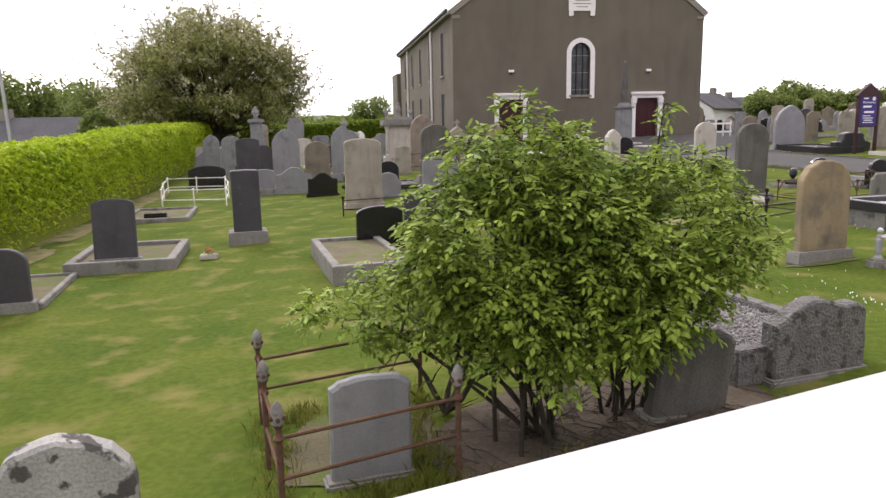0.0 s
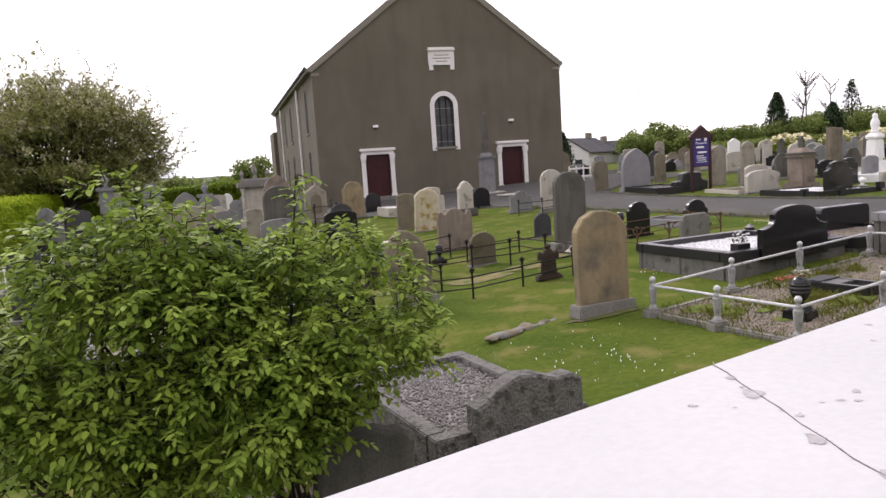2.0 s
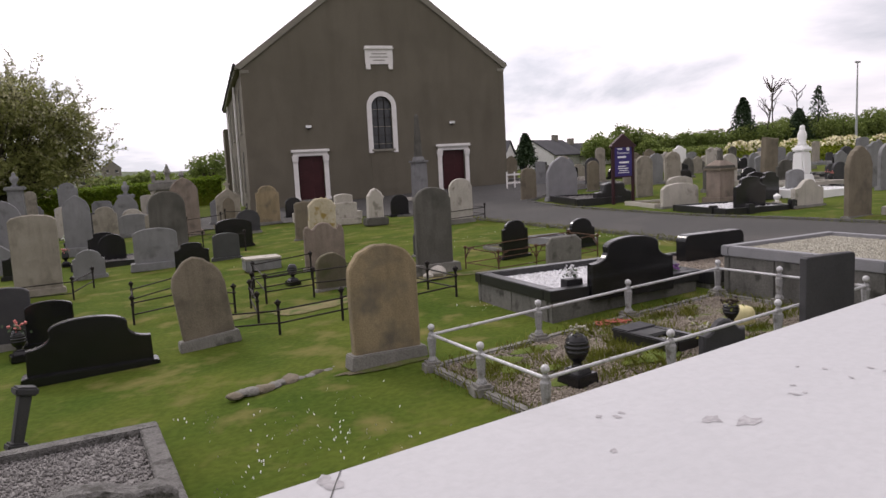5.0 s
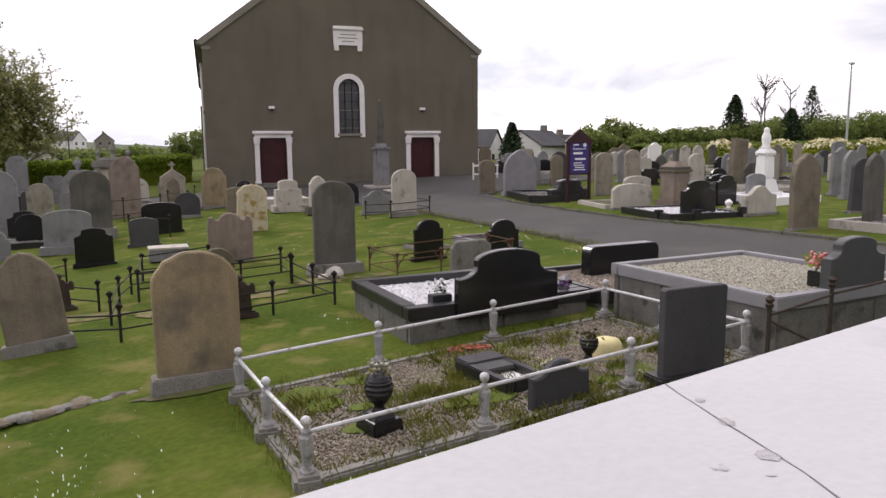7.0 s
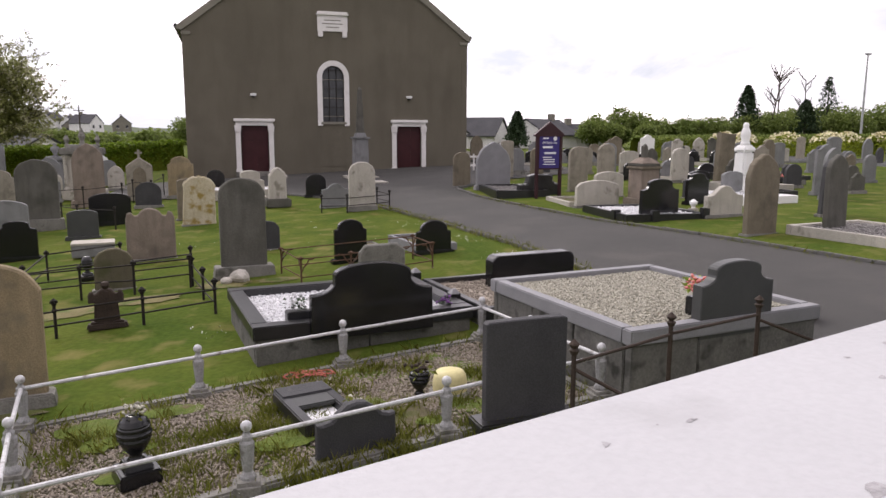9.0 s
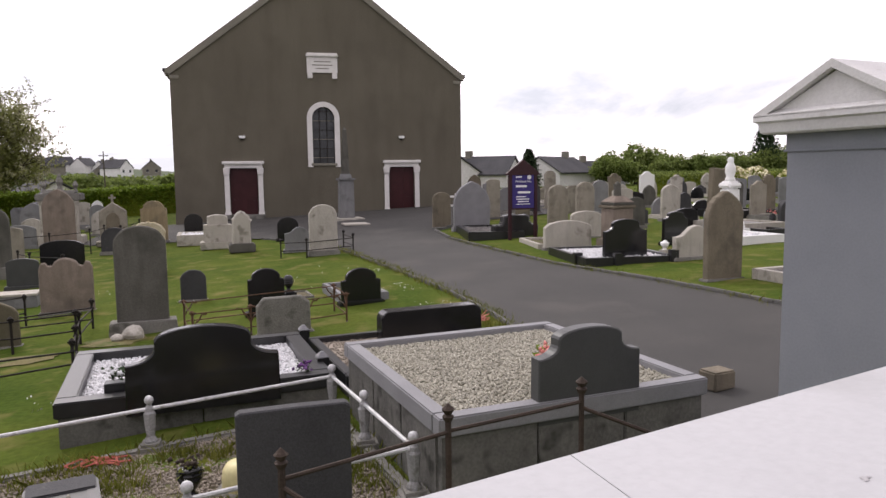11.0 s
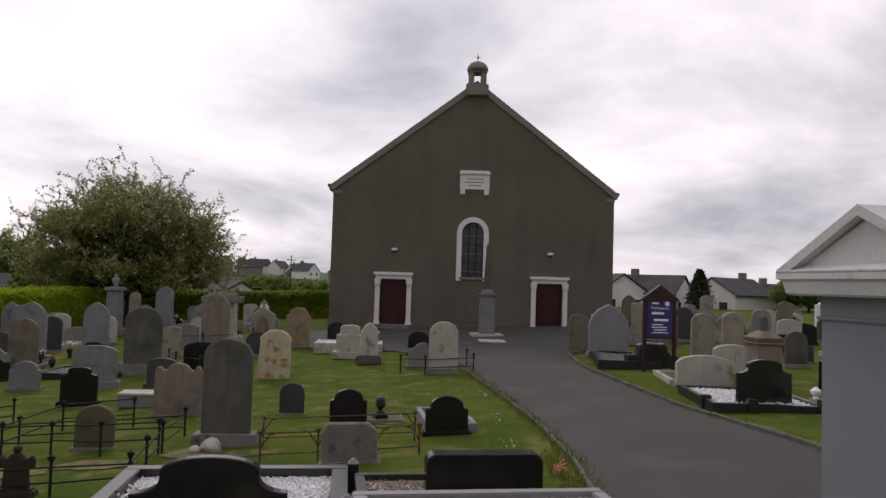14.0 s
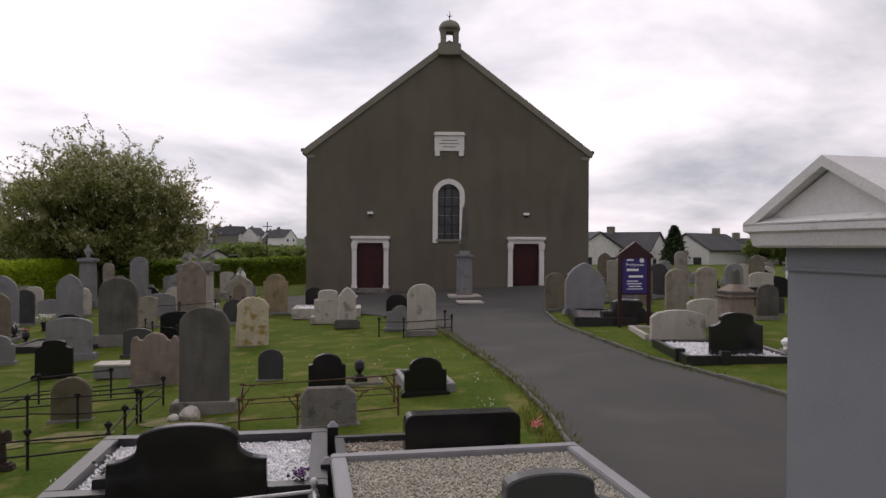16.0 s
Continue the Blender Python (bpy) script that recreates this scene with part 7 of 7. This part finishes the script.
for x, y, rx, ry in ((-8.4, 11.6, 0.8, 0.35), (-7.2, 11.9, 0.6, 0.3), (-5.9, 12.6, 0.5, 0.35), (-9.9, 12.0, 0.7, 0.3), (-5.0, 12.5, 0.35, 0.2), (-2.9, 15.1, 0.5, 0.4)):
    worn_patch(x, y, rx, ry, "dryturf", "dry brown worn grass round old railings")
for x, y, rx, ry in ((-8.1, 7.15, 0.6, 0.12), (-15.1, 3.2, 0.75, 0.6)):
    worn_patch(x, y, rx, ry, "earth", "bare crumbly earth in the grass")
MOSS = np.random.default_rng(12)
for k in range(26):
    a, b = MOSS.uniform(0.06, 0.94), MOSS.uniform(0.1, 0.9)
    p = (1 - b) * ((1 - a) * np.array(RING[2]) + a * np.array(RING[5])) + b * ((1 - a) * np.array(RING[0]) + a * np.array(RING[7]))
    worn_patch(p[0], p[1], MOSS.uniform(0.1, 0.32), MOSS.uniform(0.08, 0.2), "moss", "low green moss creeping over the gravel", 0.03)
for y in (9.5, 13.5, 17.5, 21.5, 25.5):
    worn_patch(-21.75, y, 0.45, 2.3, "dryturf", "dry strip of soil at the foot of the hedge")
segs, tips = [], []
shoot = thing("sapling", -14.35, 3.7, ground_z(-14.35, 3.7), 0, "small dead-looking shrub tangled in the railing", "shrub")
for k in range(5):
    grow((0, 0, 0), (rng.normal(0, 0.4), rng.normal(0, 0.3), 1), 0.8, 0.03, 2, rng, segs, tips, 0.8, 0.05, (4, 3), 0.2, 0.55)
v, f = tubes(segs, 4)
arrays("branchwork", v, f, "bark", shoot)
v, f = leaves(np.array(tips)[::3] + rng.normal(0, 0.05, (len(tips[::3]), 3)), 0.07, rng, 0.3, 0.25)
arrays("foliage", v, f, "leaf", shoot)


# ---- hedges ----
def hedge(name, line, half, height, n, label, mat="hedge", size=0.07, core="hedgecore"):
    """A clipped hedge along a line: a sheet coloured as its inner shade, covered with leaves."""
    ob = thing(name, 0, 0, 0, 0, label, "hedge")
    pts = np.array(line, float)
    seg = np.linalg.norm(np.diff(pts[:, :2], axis=0), axis=1)
    cum = np.r_[0, np.cumsum(seg)]

    def at(s):
        x, y, h = (np.interp(s, cum, pts[:, k]) for k in range(3))
        i = min(np.searchsorted(cum, s, "right") - 1, len(seg) - 1)
        d = (pts[i + 1, :2] - pts[i, :2]) / seg[i]
        return np.array((x, y)), np.array((-d[1], d[0])), h

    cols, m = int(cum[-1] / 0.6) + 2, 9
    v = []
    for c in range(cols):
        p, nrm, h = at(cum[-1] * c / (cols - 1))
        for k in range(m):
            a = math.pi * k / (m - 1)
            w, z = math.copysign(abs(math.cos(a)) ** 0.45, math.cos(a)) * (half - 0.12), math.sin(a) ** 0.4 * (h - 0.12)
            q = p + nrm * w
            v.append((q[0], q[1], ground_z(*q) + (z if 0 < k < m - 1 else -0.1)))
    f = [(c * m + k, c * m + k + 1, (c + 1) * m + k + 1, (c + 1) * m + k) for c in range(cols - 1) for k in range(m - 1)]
    arrays("core", v, f, core, ob, "dark green sheet with the inner shade in its colour", True)
    pos = []
    for s, a in zip(rng.uniform(0, cum[-1], n), rng.uniform(0, math.pi, n)):
        p, nrm, h = at(s)
        lump = 1 + 0.06 * noise.noise((s * 0.8, a * 2, half)) + 0.05 * noise.noise((s * 3, a * 5, half))
        w, z = math.copysign(abs(math.cos(a)) ** 0.45, math.cos(a)) * half * lump, math.sin(a) ** 0.4 * h * (lump if a > 0.6 else 1)
        q = p + nrm * w
        pos.append((q[0], q[1], ground_z(*q) + z + rng.normal(0, 0.03)))
    vv, ff = leaves(np.array(pos), size, rng, 0.0, 0.3)
    arrays("foliage", vv, ff, mat, ob)
    return ob


hedge("hedge", [(-23.0, 3, 2.2), (-23.2, 15, 2.2), (-23.4, 31, 2.4), (-23.6, 46, 2.4)], 1.15, 2.3, 110000, "long clipped bright yellow-green privet hedge", "hedge", 0.115)
hedge("hedge", [(-30, 57.5, 2.1), (-9, 58.5, 2.1)], 1.2, 2.1, 20000, "clipped green hedge behind the graves", "darkhedge", 0.18)
hedge("hedge", [(60, 50, 1.6), (24, 47.5, 1.6)], 1.2, 1.6, 9000, "far clipped green hedge along the churchyard", "wood", 0.2)

# ---- spreading tree ----
TX, TY = -22.5, 49.0
tree = thing("tree", TX, TY, ground_z(TX, TY), 0, "broad spreading tree coming into olive leaf", "tree")
segs, tips = [], []
segs.append((np.array((0, 0, -0.2)), np.array((0.1, 0, 2.2)), 0.5, 0.36))
heads = rng.normal(0, 1, (240, 3))
heads /= np.linalg.norm(heads, axis=1)[:, None]
heads[:, 2] = np.where(heads[:, 2] < -0.5, -heads[:, 2], heads[:, 2])
lumpy = np.array([1 + 0.22 * noise.noise(Vector(q) * 2.1) for q in heads])
heads = heads * (lumpy * rng.uniform(0.5, 1.0, 240))[:, None] * np.where(heads[:, 2:] > 0, (6.4, 6.1, 4.9), (6.4, 6.1, 1.9)) + (-0.1, 0, 4.3)
low = rng.uniform(-1, 1, (60, 3)) * (4.6, 4.6, 0.6) + (0.1, 0, 3.1)
heads = np.concatenate([heads, low])
for k, q in enumerate(heads):
    elbow = q * (0.45, 0.45, 0.35) + (0, 0, 1.3) + rng.normal(0, 0.25, 3)
    if k % 6 == 0:
        segs.append((np.array((0.1, 0, 1.7)), elbow, 0.15, 0.08))
    segs.append((elbow, q, 0.05, 0.015))
n = 84000
c = heads[rng.integers(0, 300, n)]
d = rng.normal(0, 1, (n, 3))
d /= np.linalg.norm(d, axis=1)[:, None]
at, bloom = [c + d * rng.uniform(0.35, 1.0, (n, 1)) * (1.05, 1.05, 0.7)], []
outer = heads[(heads[:, 2] > 3.0) & (np.linalg.norm((heads - (0.3, 0, 4.1)) / (5.9, 5.9, 4.7), axis=1) > 0.7)]
for k in range(1300):
    q = outer[k % len(outer)]
    way = q - np.array((0.1, 0, 2.2))
    way = way / np.linalg.norm(way) * 1.1 + rng.normal(0, 0.45, 3) + (0, 0, 0.15)
    p = q + rng.normal(0, 0.85, 3)
    for j in range(6):
        e = p + way * rng.uniform(0.12, 0.26)
        segs.append((p, e, 0.018 - 0.002 * j, 0.016 - 0.002 * j))
        (bloom if j > 1 else at).append(p + (e - p) * rng.uniform(0, 1, (4, 1)) + rng.normal(0, 0.06, (4, 3)))
        way = way + rng.normal(0, 0.35, 3)
        way /= np.linalg.norm(way)
        p = e
v, f = tubes(segs)
arrays("trunk", v, f, "bark", tree, "short trunk and spreading limbs")
at = np.concatenate(at)
at = at[at[:, 2] > 1.9]
at = at[[noise.noise(Vector(q) * 0.85) > -0.3 for q in at]]
v, f = leaves(at, 0.2, rng, 0.1, 0.3)
arrays("crown", v, f, "treeleaf", tree, "small olive leaves thinning to bare twigs")
v, f = leaves(np.concatenate(bloom), 0.17, rng, 0.1, 0.34)
arrays("blossom", v, f, "bloom", tree, "pale blossom along the outer twigs")


# ---- woods, conifers, bare trees beyond ----
def clump_tree(x, y, h, r, n, label, mat="wood", base=None, size=0.35):
    z = ground_z(x, y) if base is None else base
    ob = thing("tree", x, y, z, 0, label, "tree", "trees beyond the churchyard")
    segs = [(np.array((0, 0, -0.5)), np.array((0, 0, h * 0.5)), 0.18, 0.1)]
    heads = rng.normal(0, 1, (14, 3))
    heads /= np.linalg.norm(heads, axis=1)[:, None]
    heads = heads * (r * 0.6, r * 0.6, h * 0.26) + (0, 0, h * 0.6)
    for q in heads:
        segs.append((np.array((0, 0, h * 0.3)), q, 0.07, 0.02))
    v, f = tubes(segs)
    arrays("trunk", v, f, "bark", ob)
    c = heads[rng.integers(0, len(heads), n)]
    d = rng.normal(0, 1, (n, 3))
    d /= np.linalg.norm(d, axis=1)[:, None]
    at = c + d * (rng.uniform(0.55, 1.0, (n, 1)) * (r * 0.48, r * 0.48, h * 0.24))
    v, f = leaves(at, size, rng, 0.1, 0.35)
    arrays("crown", v, f, mat, ob)


def conifer(x, y, h, r, n, label, base=None):
    z = ground_z(x, y) if base is None else base
    ob = thing("conifer", x, y, z, 0, label, "conifer", "conifers beyond the churchyard")
    part("trunk", bar(bmesh.new(), (0, 0, -0.3), (0, 0, h * 0.95), 0.18, 0.03), "bark", ob)
    t = rng.uniform(0, 1, n) ** 0.7
    a = rng.uniform(0, 6.283, n)
    rr = r * (1 - t) ** 0.7 * (0.6 + 0.4 * np.abs(np.sin(a * 4 + t * 20))) * rng.uniform(0.5, 1.05, n)
    v, f = leaves(np.c_[rr * np.cos(a), rr * np.sin(a), 0.4 + t * (h - 0.4)], 0.36, rng, 0.4, 0.25)
    arrays("crown", v, f, "conifer", ob)


for k in range(30):
    x = 36 + 1.75 * k + rng.normal(0, 0.6)
    h = 2.9 + 0.085 * k + rng.uniform(-0.6, 0.9)
    clump_tree(x, 75 + rng.uniform(-2, 5), h, h * 0.55, 1700, "rounded green tree in the belt beyond the graves")
for k in range(8):
    clump_tree(-62 + 4.2 * k + rng.normal(0, 0.8), 92 + rng.uniform(-3, 3), rng.uniform(6.5, 9.0), 3.6, 2200, "tall leafy tree behind the hedge", size=0.45)
for k in range(9):
    clump_tree(-53 + 2.6 * k + rng.normal(0, 0.5), 72 + rng.uniform(-4, 5), rng.uniform(5.6, 7.8), 2.9, 3000, "rounded leafy tree behind the hedge", size=0.36)
for x, y, h in ((-30.5, 52, 3.6), (41.7, 80, 4.8), (39, 82, 4.2), (44.5, 81, 4.4), (-9.6, 90, 5.2)):
    clump_tree(x, y, h, h * 0.5, 2000, "leafy green tree beyond the churchyard")
for k in range(46):
    x = -150 + 7.0 * k
    y = 230 + rng.uniform(-30, 40)
    clump_tree(x, y, rng.uniform(2.6, 5.0), 6.5, 420, "distant tree on the low hills", size=1.5)
conifer(56.1, 75, 7.6, 2.8, 3200, "dark pointed conifer above the tree belt")
conifer(64.1, 74, 5.9, 2.8, 2600, "dark rounded conifer in the tree belt")
conifer(26.7, 78, 4.3, 1.75, 3600, "dark upright conifer between the houses")
conifer(69.4, 76, 9.0, 2.6, 900, "thin ragged conifer with gaps in its crown")
conifer(82, 74, 6.5, 2.6, 1300, "dark conifer at the end of the belt")
for x, h in ((59.3, 9.0), (60.8, 9.3), (64.9, 8.8)):
    ob = thing("bare_tree", x, 75, ground_z(x, 75), 0, "leafless tree above the green belt", "tree", "bare trees")
    segs, tips = [], []
    grow((0, 0, 0), (0, 0, 1), h * 0.95, 0.16, 2, rng, segs, tips, 0.8, 0.1, (12, 5), 0.05, 0.22)
    v, f = tubes(segs, 4)
    arrays("branchwork", v, f, "bark", ob)
for x, y, w in ((29.6, 45, 1.3), (35.2, 45, 1.7), (39.2, 45, 1.4), (32.6, 46.5, 1.2), (42.0, 46, 1.6), (47, 47, 1.6)):
    ob = thing("shrub", x, y, ground_z(x, y), 0, "rounded golden shrub topped with pale blossom", "shrub", "golden shrubs")
    d = rng.normal(0, 1, (900, 3))
    d /= np.linalg.norm(d, axis=1)[:, None]
    d[:, 2] = np.abs(d[:, 2])
    v, f = leaves(d * (w, w, 1.75) * rng.uniform(0.8, 1.05, (900, 1)), 0.22, rng, 0.0, 0.35)
    arrays("foliage", v, f, "shrub", ob)
    top = d[(d[:, 2] > 0.62) & (rng.uniform(0, 1, 900) < 0.75)]
    v, f = leaves(top * (w, w, 1.8) * 1.02, 0.24, rng, 0.0, 0.4)
    arrays("blossom", v, f, "petal", ob)

# ---- houses, poles, hills ----
def house(x, y, z, rz, w, d, eave, ridge, label, wall="housewall", windows=2):
    ob = thing("house", x, y, z, rz, label, "house", "houses beyond the churchyard")
    bm = bmesh.new()
    ring = [(-w / 2, 0), (w / 2, 0), (w / 2, eave), (0, ridge), (-w / 2, eave)]
    a, b = [bm.verts.new((px, -d / 2, pz_)) for px, pz_ in ring], [bm.verts.new((px, d / 2, pz_)) for px, pz_ in ring]
    for i in range(5):
        bm.faces.new((a[i], a[(i + 1) % 5], b[(i + 1) % 5], b[i]))
    bm.faces.new(a)
    bm.faces.new(b)
    part("wall", bm, wall, ob)
    for s in (-1, 1):
        bm = bmesh.new()
        o = 0.3
        drop = (ridge - eave) * o / (w / 2)
        ring = [(0, ridge + 0.05), (s * (w / 2 + o), eave - drop + 0.05), (s * (w / 2 + o), eave - drop + 0.2), (0, ridge + 0.22)]
        a, b = [bm.verts.new((px, -d / 2 - 0.2, pz_)) for px, pz_ in ring], [bm.verts.new((px, d / 2 + 0.2, pz_)) for px, pz_ in ring]
        for i in range(4):
            bm.faces.new((a[i], a[(i + 1) % 4], b[(i + 1) % 4], b[i]))
        bm.faces.new(a)
        bm.faces.new(b)
        roof = part("roof", bm, "slate", ob)
    part("chimney", boxed(-0.35, 0.35, d * 0.25 - 0.4, d * 0.25 + 0.4, ridge - 0.4, ridge + 0.9, 0.03), "quoin", roof)
    for k in range(windows):
        px = -w / 4 + w / 2 * k / max(1, windows - 1)
        win = part("window", boxed(px - 0.5, px + 0.5, -d / 2 - 0.02, -d / 2 + 0.02, eave * 0.45, eave * 0.45 + 1.1, 0), "glass", ob)
        part("window_sill", boxed(px - 0.6, px + 0.6, -d / 2 - 0.1, -d / 2, eave * 0.45 - 0.1, eave * 0.45, 0), "marble", win)


house(23.5, 85, -1.6, 50, 5.6, 8.0, 3.6, 5.6, "white cottage with a dark slate roof and chimney")
house(33.2, 85, -1.4, -52, 5.8, 9.0, 3.5, 5.3, "white gabled house with a dark slate roof")
house(40.0, 88, -1.4, 85, 6.0, 7.0, 3.2, 4.8, "grey-roofed low house behind the graves")
house(19.0, 86, -1.4, 8, 6.0, 8.0, 3.4, 5.4, "low white house beside the church corner")
house(-37.5, 60, -3.0, 84, 7.0, 11.0, 2.7, 4.9, "low bungalow with a wide grey roof behind the hedge")
house(-24.0, 78, -2.4, 30, 5.5, 8.0, 2.6, 4.2, "white house glimpsed under the tree")
for k in range(16):
    x = -118 + 4.6 * k + rng.normal(0, 1.5)
    house(x, 300 + rng.uniform(-15, 30), 1.5 + max(0, -x - 60) * 0.06 + rng.uniform(0, 2), rng.uniform(0, 180), 7, 9, 3.2, 6.2, "small distant house on the hillside", "housewall" if k % 3 else "quoin", 2)
hx = np.linspace(-900, 900, 160)
hv, hf = [], []
for row, (yy, up_) in enumerate(((220, 0.0), (330, 0.45), (430, 1.0), (520, 0.9))):
    for x in hx:
        crest = 4.0 + 7.5 / (1 + math.exp((x + 75) / 18)) + 4.5 / (1 + math.exp(-(x - 110) / 25)) + 1.2 * noise.noise((x * 0.02, 7, 0)) + 0.5 * noise.noise((x * 0.09, 3, 0))
        hv.append((x, yy, (crest * up_) if up_ else -0.6))
for j in range(3):
    hf += [(j * 160 + i, j * 160 + i + 1, (j + 1) * 160 + i + 1, (j + 1) * 160 + i) for i in range(159)]
tagged(arrays("backdrop_hills", hv, hf, "hill", None, "", True), "low wooded hills along the horizon", "hills", kind="structure")
lamp = thing("floodlight_pole", 58.3, 60, ground_z(58.3, 60), 0, "tall galvanised floodlight pole beyond the graves", "pole")
part("pole", bar(bmesh.new(), (0, 0, -0.3), (0, 0, 9.8), 0.14, 0.07, 8), "galv", lamp)
part("lamp_head", boxed(-0.35, 0.35, -0.12, 0.12, 9.75, 9.95, 0.03), "galv", lamp)
pole = thing("lamp_post", -34, 45, ground_z(-34, 45), 0, "pale leaning street lamp post behind the hedge", "lamp post", "", -2.0)
part("pole", bar(bmesh.new(), (0, 0, -0.3), (0, 0, 7.2), 0.15, 0.08, 8), "galv", pole)
part("arm", bar(bmesh.new(), (0, 0, 7.15), (-0.6, 0, 7.35), 0.05, 0.04), "galv", pole)
mast = thing("mast", -32.3, 150, -1.0, 0, "thin wooden pole with crossarms in the distance", "pole")
part("pole", bar(bmesh.new(), (0, 0, 0), (0, 0, 8.3), 0.14, 0.1), "bark", mast)
part("crossarm", boxed(-0.9, 0.9, -0.06, 0.06, 7.3, 7.45, 0), "bark", mast)

# ---- grass, weeds and daisies ----
rng2 = np.random.default_rng(5)


def patch(n, x0, x1, y0, y1):
    return np.c_[rng2.uniform(x0, x1, n), rng2.uniform(y0, y1, n)]


def clear(xy):
    """Keeps off the kerbed plots and the drive."""
    ok = np.ones(len(xy), bool)
    for px, py, pw, pd in ((-1.28, 6.52, 2.7, 2.9), (-4.3, 9.0, 3.0, 2.6), (-1.7, 9.15, 2.4, 2.3), (-11.2, 4.72, 1.7, 2.6), (-5.0, 6.0, 4.9, 1.9), (-14.8, 10.6, 1.5, 3.1), (-19.25, 12.8, 2.2, 2.7)):
        c, s = math.cos(0.15), math.sin(0.15)
        dx, dy = xy[:, 0] - px, xy[:, 1] - py
        ok &= (np.abs(c * dx + s * dy) > pw / 2) | (np.abs(-s * dx + c * dy) > pd / 2)
    edge = np.interp(xy[:, 1], [p[1] for p in LEFT[:8]], [p[0] for p in LEFT[:8]])
    return xy[ok & (xy[:, 0] < edge - 0.05)]


near = clear(np.r_[patch(26000, -18, -5, 1.2, 8.5), patch(14000, -12, -0.5, 7, 15)])
wall_y = -0.3 + 0.193 * (near[:, 0] + 10.87)
near = near[(near[:, 1] > wall_y + 0.1) & (near[:, 1] < wall_y + 2.2)]
blades("grass", near, 0.028, "short mown grass blades in the churchyard", "turf", width=0.005)
rough_at = []
for (xa, ya), (xb, yb) in list(zip(RING, RING[1:] + RING[:1])) + [((-15.95, 3.95), (-15.67, 2.25)), ((-15.67, 2.25), (-14.44, 2.56)), ((-14.5, 4.25), (-15.95, 3.95)), ((-16, 0.0), (-3, 2.4)), ((-0.2, 5.4), (-0.1, 12))] + list(zip(LEFT[1:7], LEFT[2:8])) + list(zip(RIGHT[2:7], RIGHT[3:8])):
    n = int(260 * math.hypot(xb - xa, yb - ya) / 2)
    s = rng2.uniform(0, 1, n)
    rough_at.append(np.c_[xa + (xb - xa) * s, ya + (yb - ya) * s] + rng2.normal(0, 0.09, (n, 2)))
for x, y in patch(230, -7.3, -2.7, 4.7, 7.1):
    if noise.noise((x * 1.1, y * 1.1, 4)) > -0.12:
        rough_at.append(np.array((x, y)) + rng2.normal(0, 0.07, (60, 2)))
for x, y in patch(46, -15.2, -11.7, 1.5, 2.6):
    rough_at.append(np.array((x, y)) + rng2.normal(0, 0.1, (60, 2)))
for x, y in patch(26, -15.8, -14.5, 2.4, 4.1):
    rough_at.append(np.array((x, y)) + rng2.normal(0, 0.07, (50, 2)))
blades("long_grass", np.concatenate(rough_at), 0.12, "longer weedy grass along railings and kerbs", width=0.006)
dz = []
for x, y, s, n in ((-9.3, 5.2, 0.5, 90), (-8.7, 4.4, 0.5, 90), (-9.9, 4.7, 0.35, 50), (-8.9, 6.2, 0.4, 40), (-10.2, 6.4, 0.4, 40), (-8.0, 3.6, 0.5, 80), (-6.2, 4.2, 0.5, 60), (-4.2, 4.5, 0.5, 60), (-12.3, 2.2, 0.5, 40), (-14.0, 1.9, 0.5, 50), (-15.2, 1.7, 0.4, 40), (-5.9, 9.2, 0.25, 30),
                   (-0.5, 12.5, 0.3, 60), (-0.6, 15, 0.35, 60), (-0.9, 18, 0.4, 50), (-1.0, 10.6, 0.3, 30), (-3.0, 18, 1.5, 50), (-7, 18, 2, 50)):
    dz.append(np.array((x, y)) + rng2.normal(0, s * 0.8, (n // 2, 2)))
wx = rng2.uniform(-16, -2.5, 420)
dz.append(np.c_[wx, -0.3 + 0.193 * (wx + 10.87) + rng2.uniform(0.15, 1.3, 420) ** 1.3])
q = rng2.uniform(0, 1, 260)
dz.append(np.c_[-7.3 + 4.9 * q, 4.3 + 0.88 * q - rng2.uniform(0.02, 0.5, 260)])
dz = clear(np.concatenate(dz))
at = np.c_[dz, [ground_z(x, y) + 0.05 for x, y in dz]]
ang = 2 * np.pi * np.arange(6) / 6
rad = rng2.uniform(0.005, 0.0085, (len(at), 1))
v = at[:, None] + np.stack([rad * np.cos(ang), rad * np.sin(ang), 0.012 * np.sin(ang + at[:, :1] * 9)], 2)
tagged(arrays("daisies", v.reshape(-1, 3), np.arange(6)[None] + 6 * np.arange(len(at))[:, None], "daisy"), "white daisies scattered through the grass", "daisies", kind="stuff")
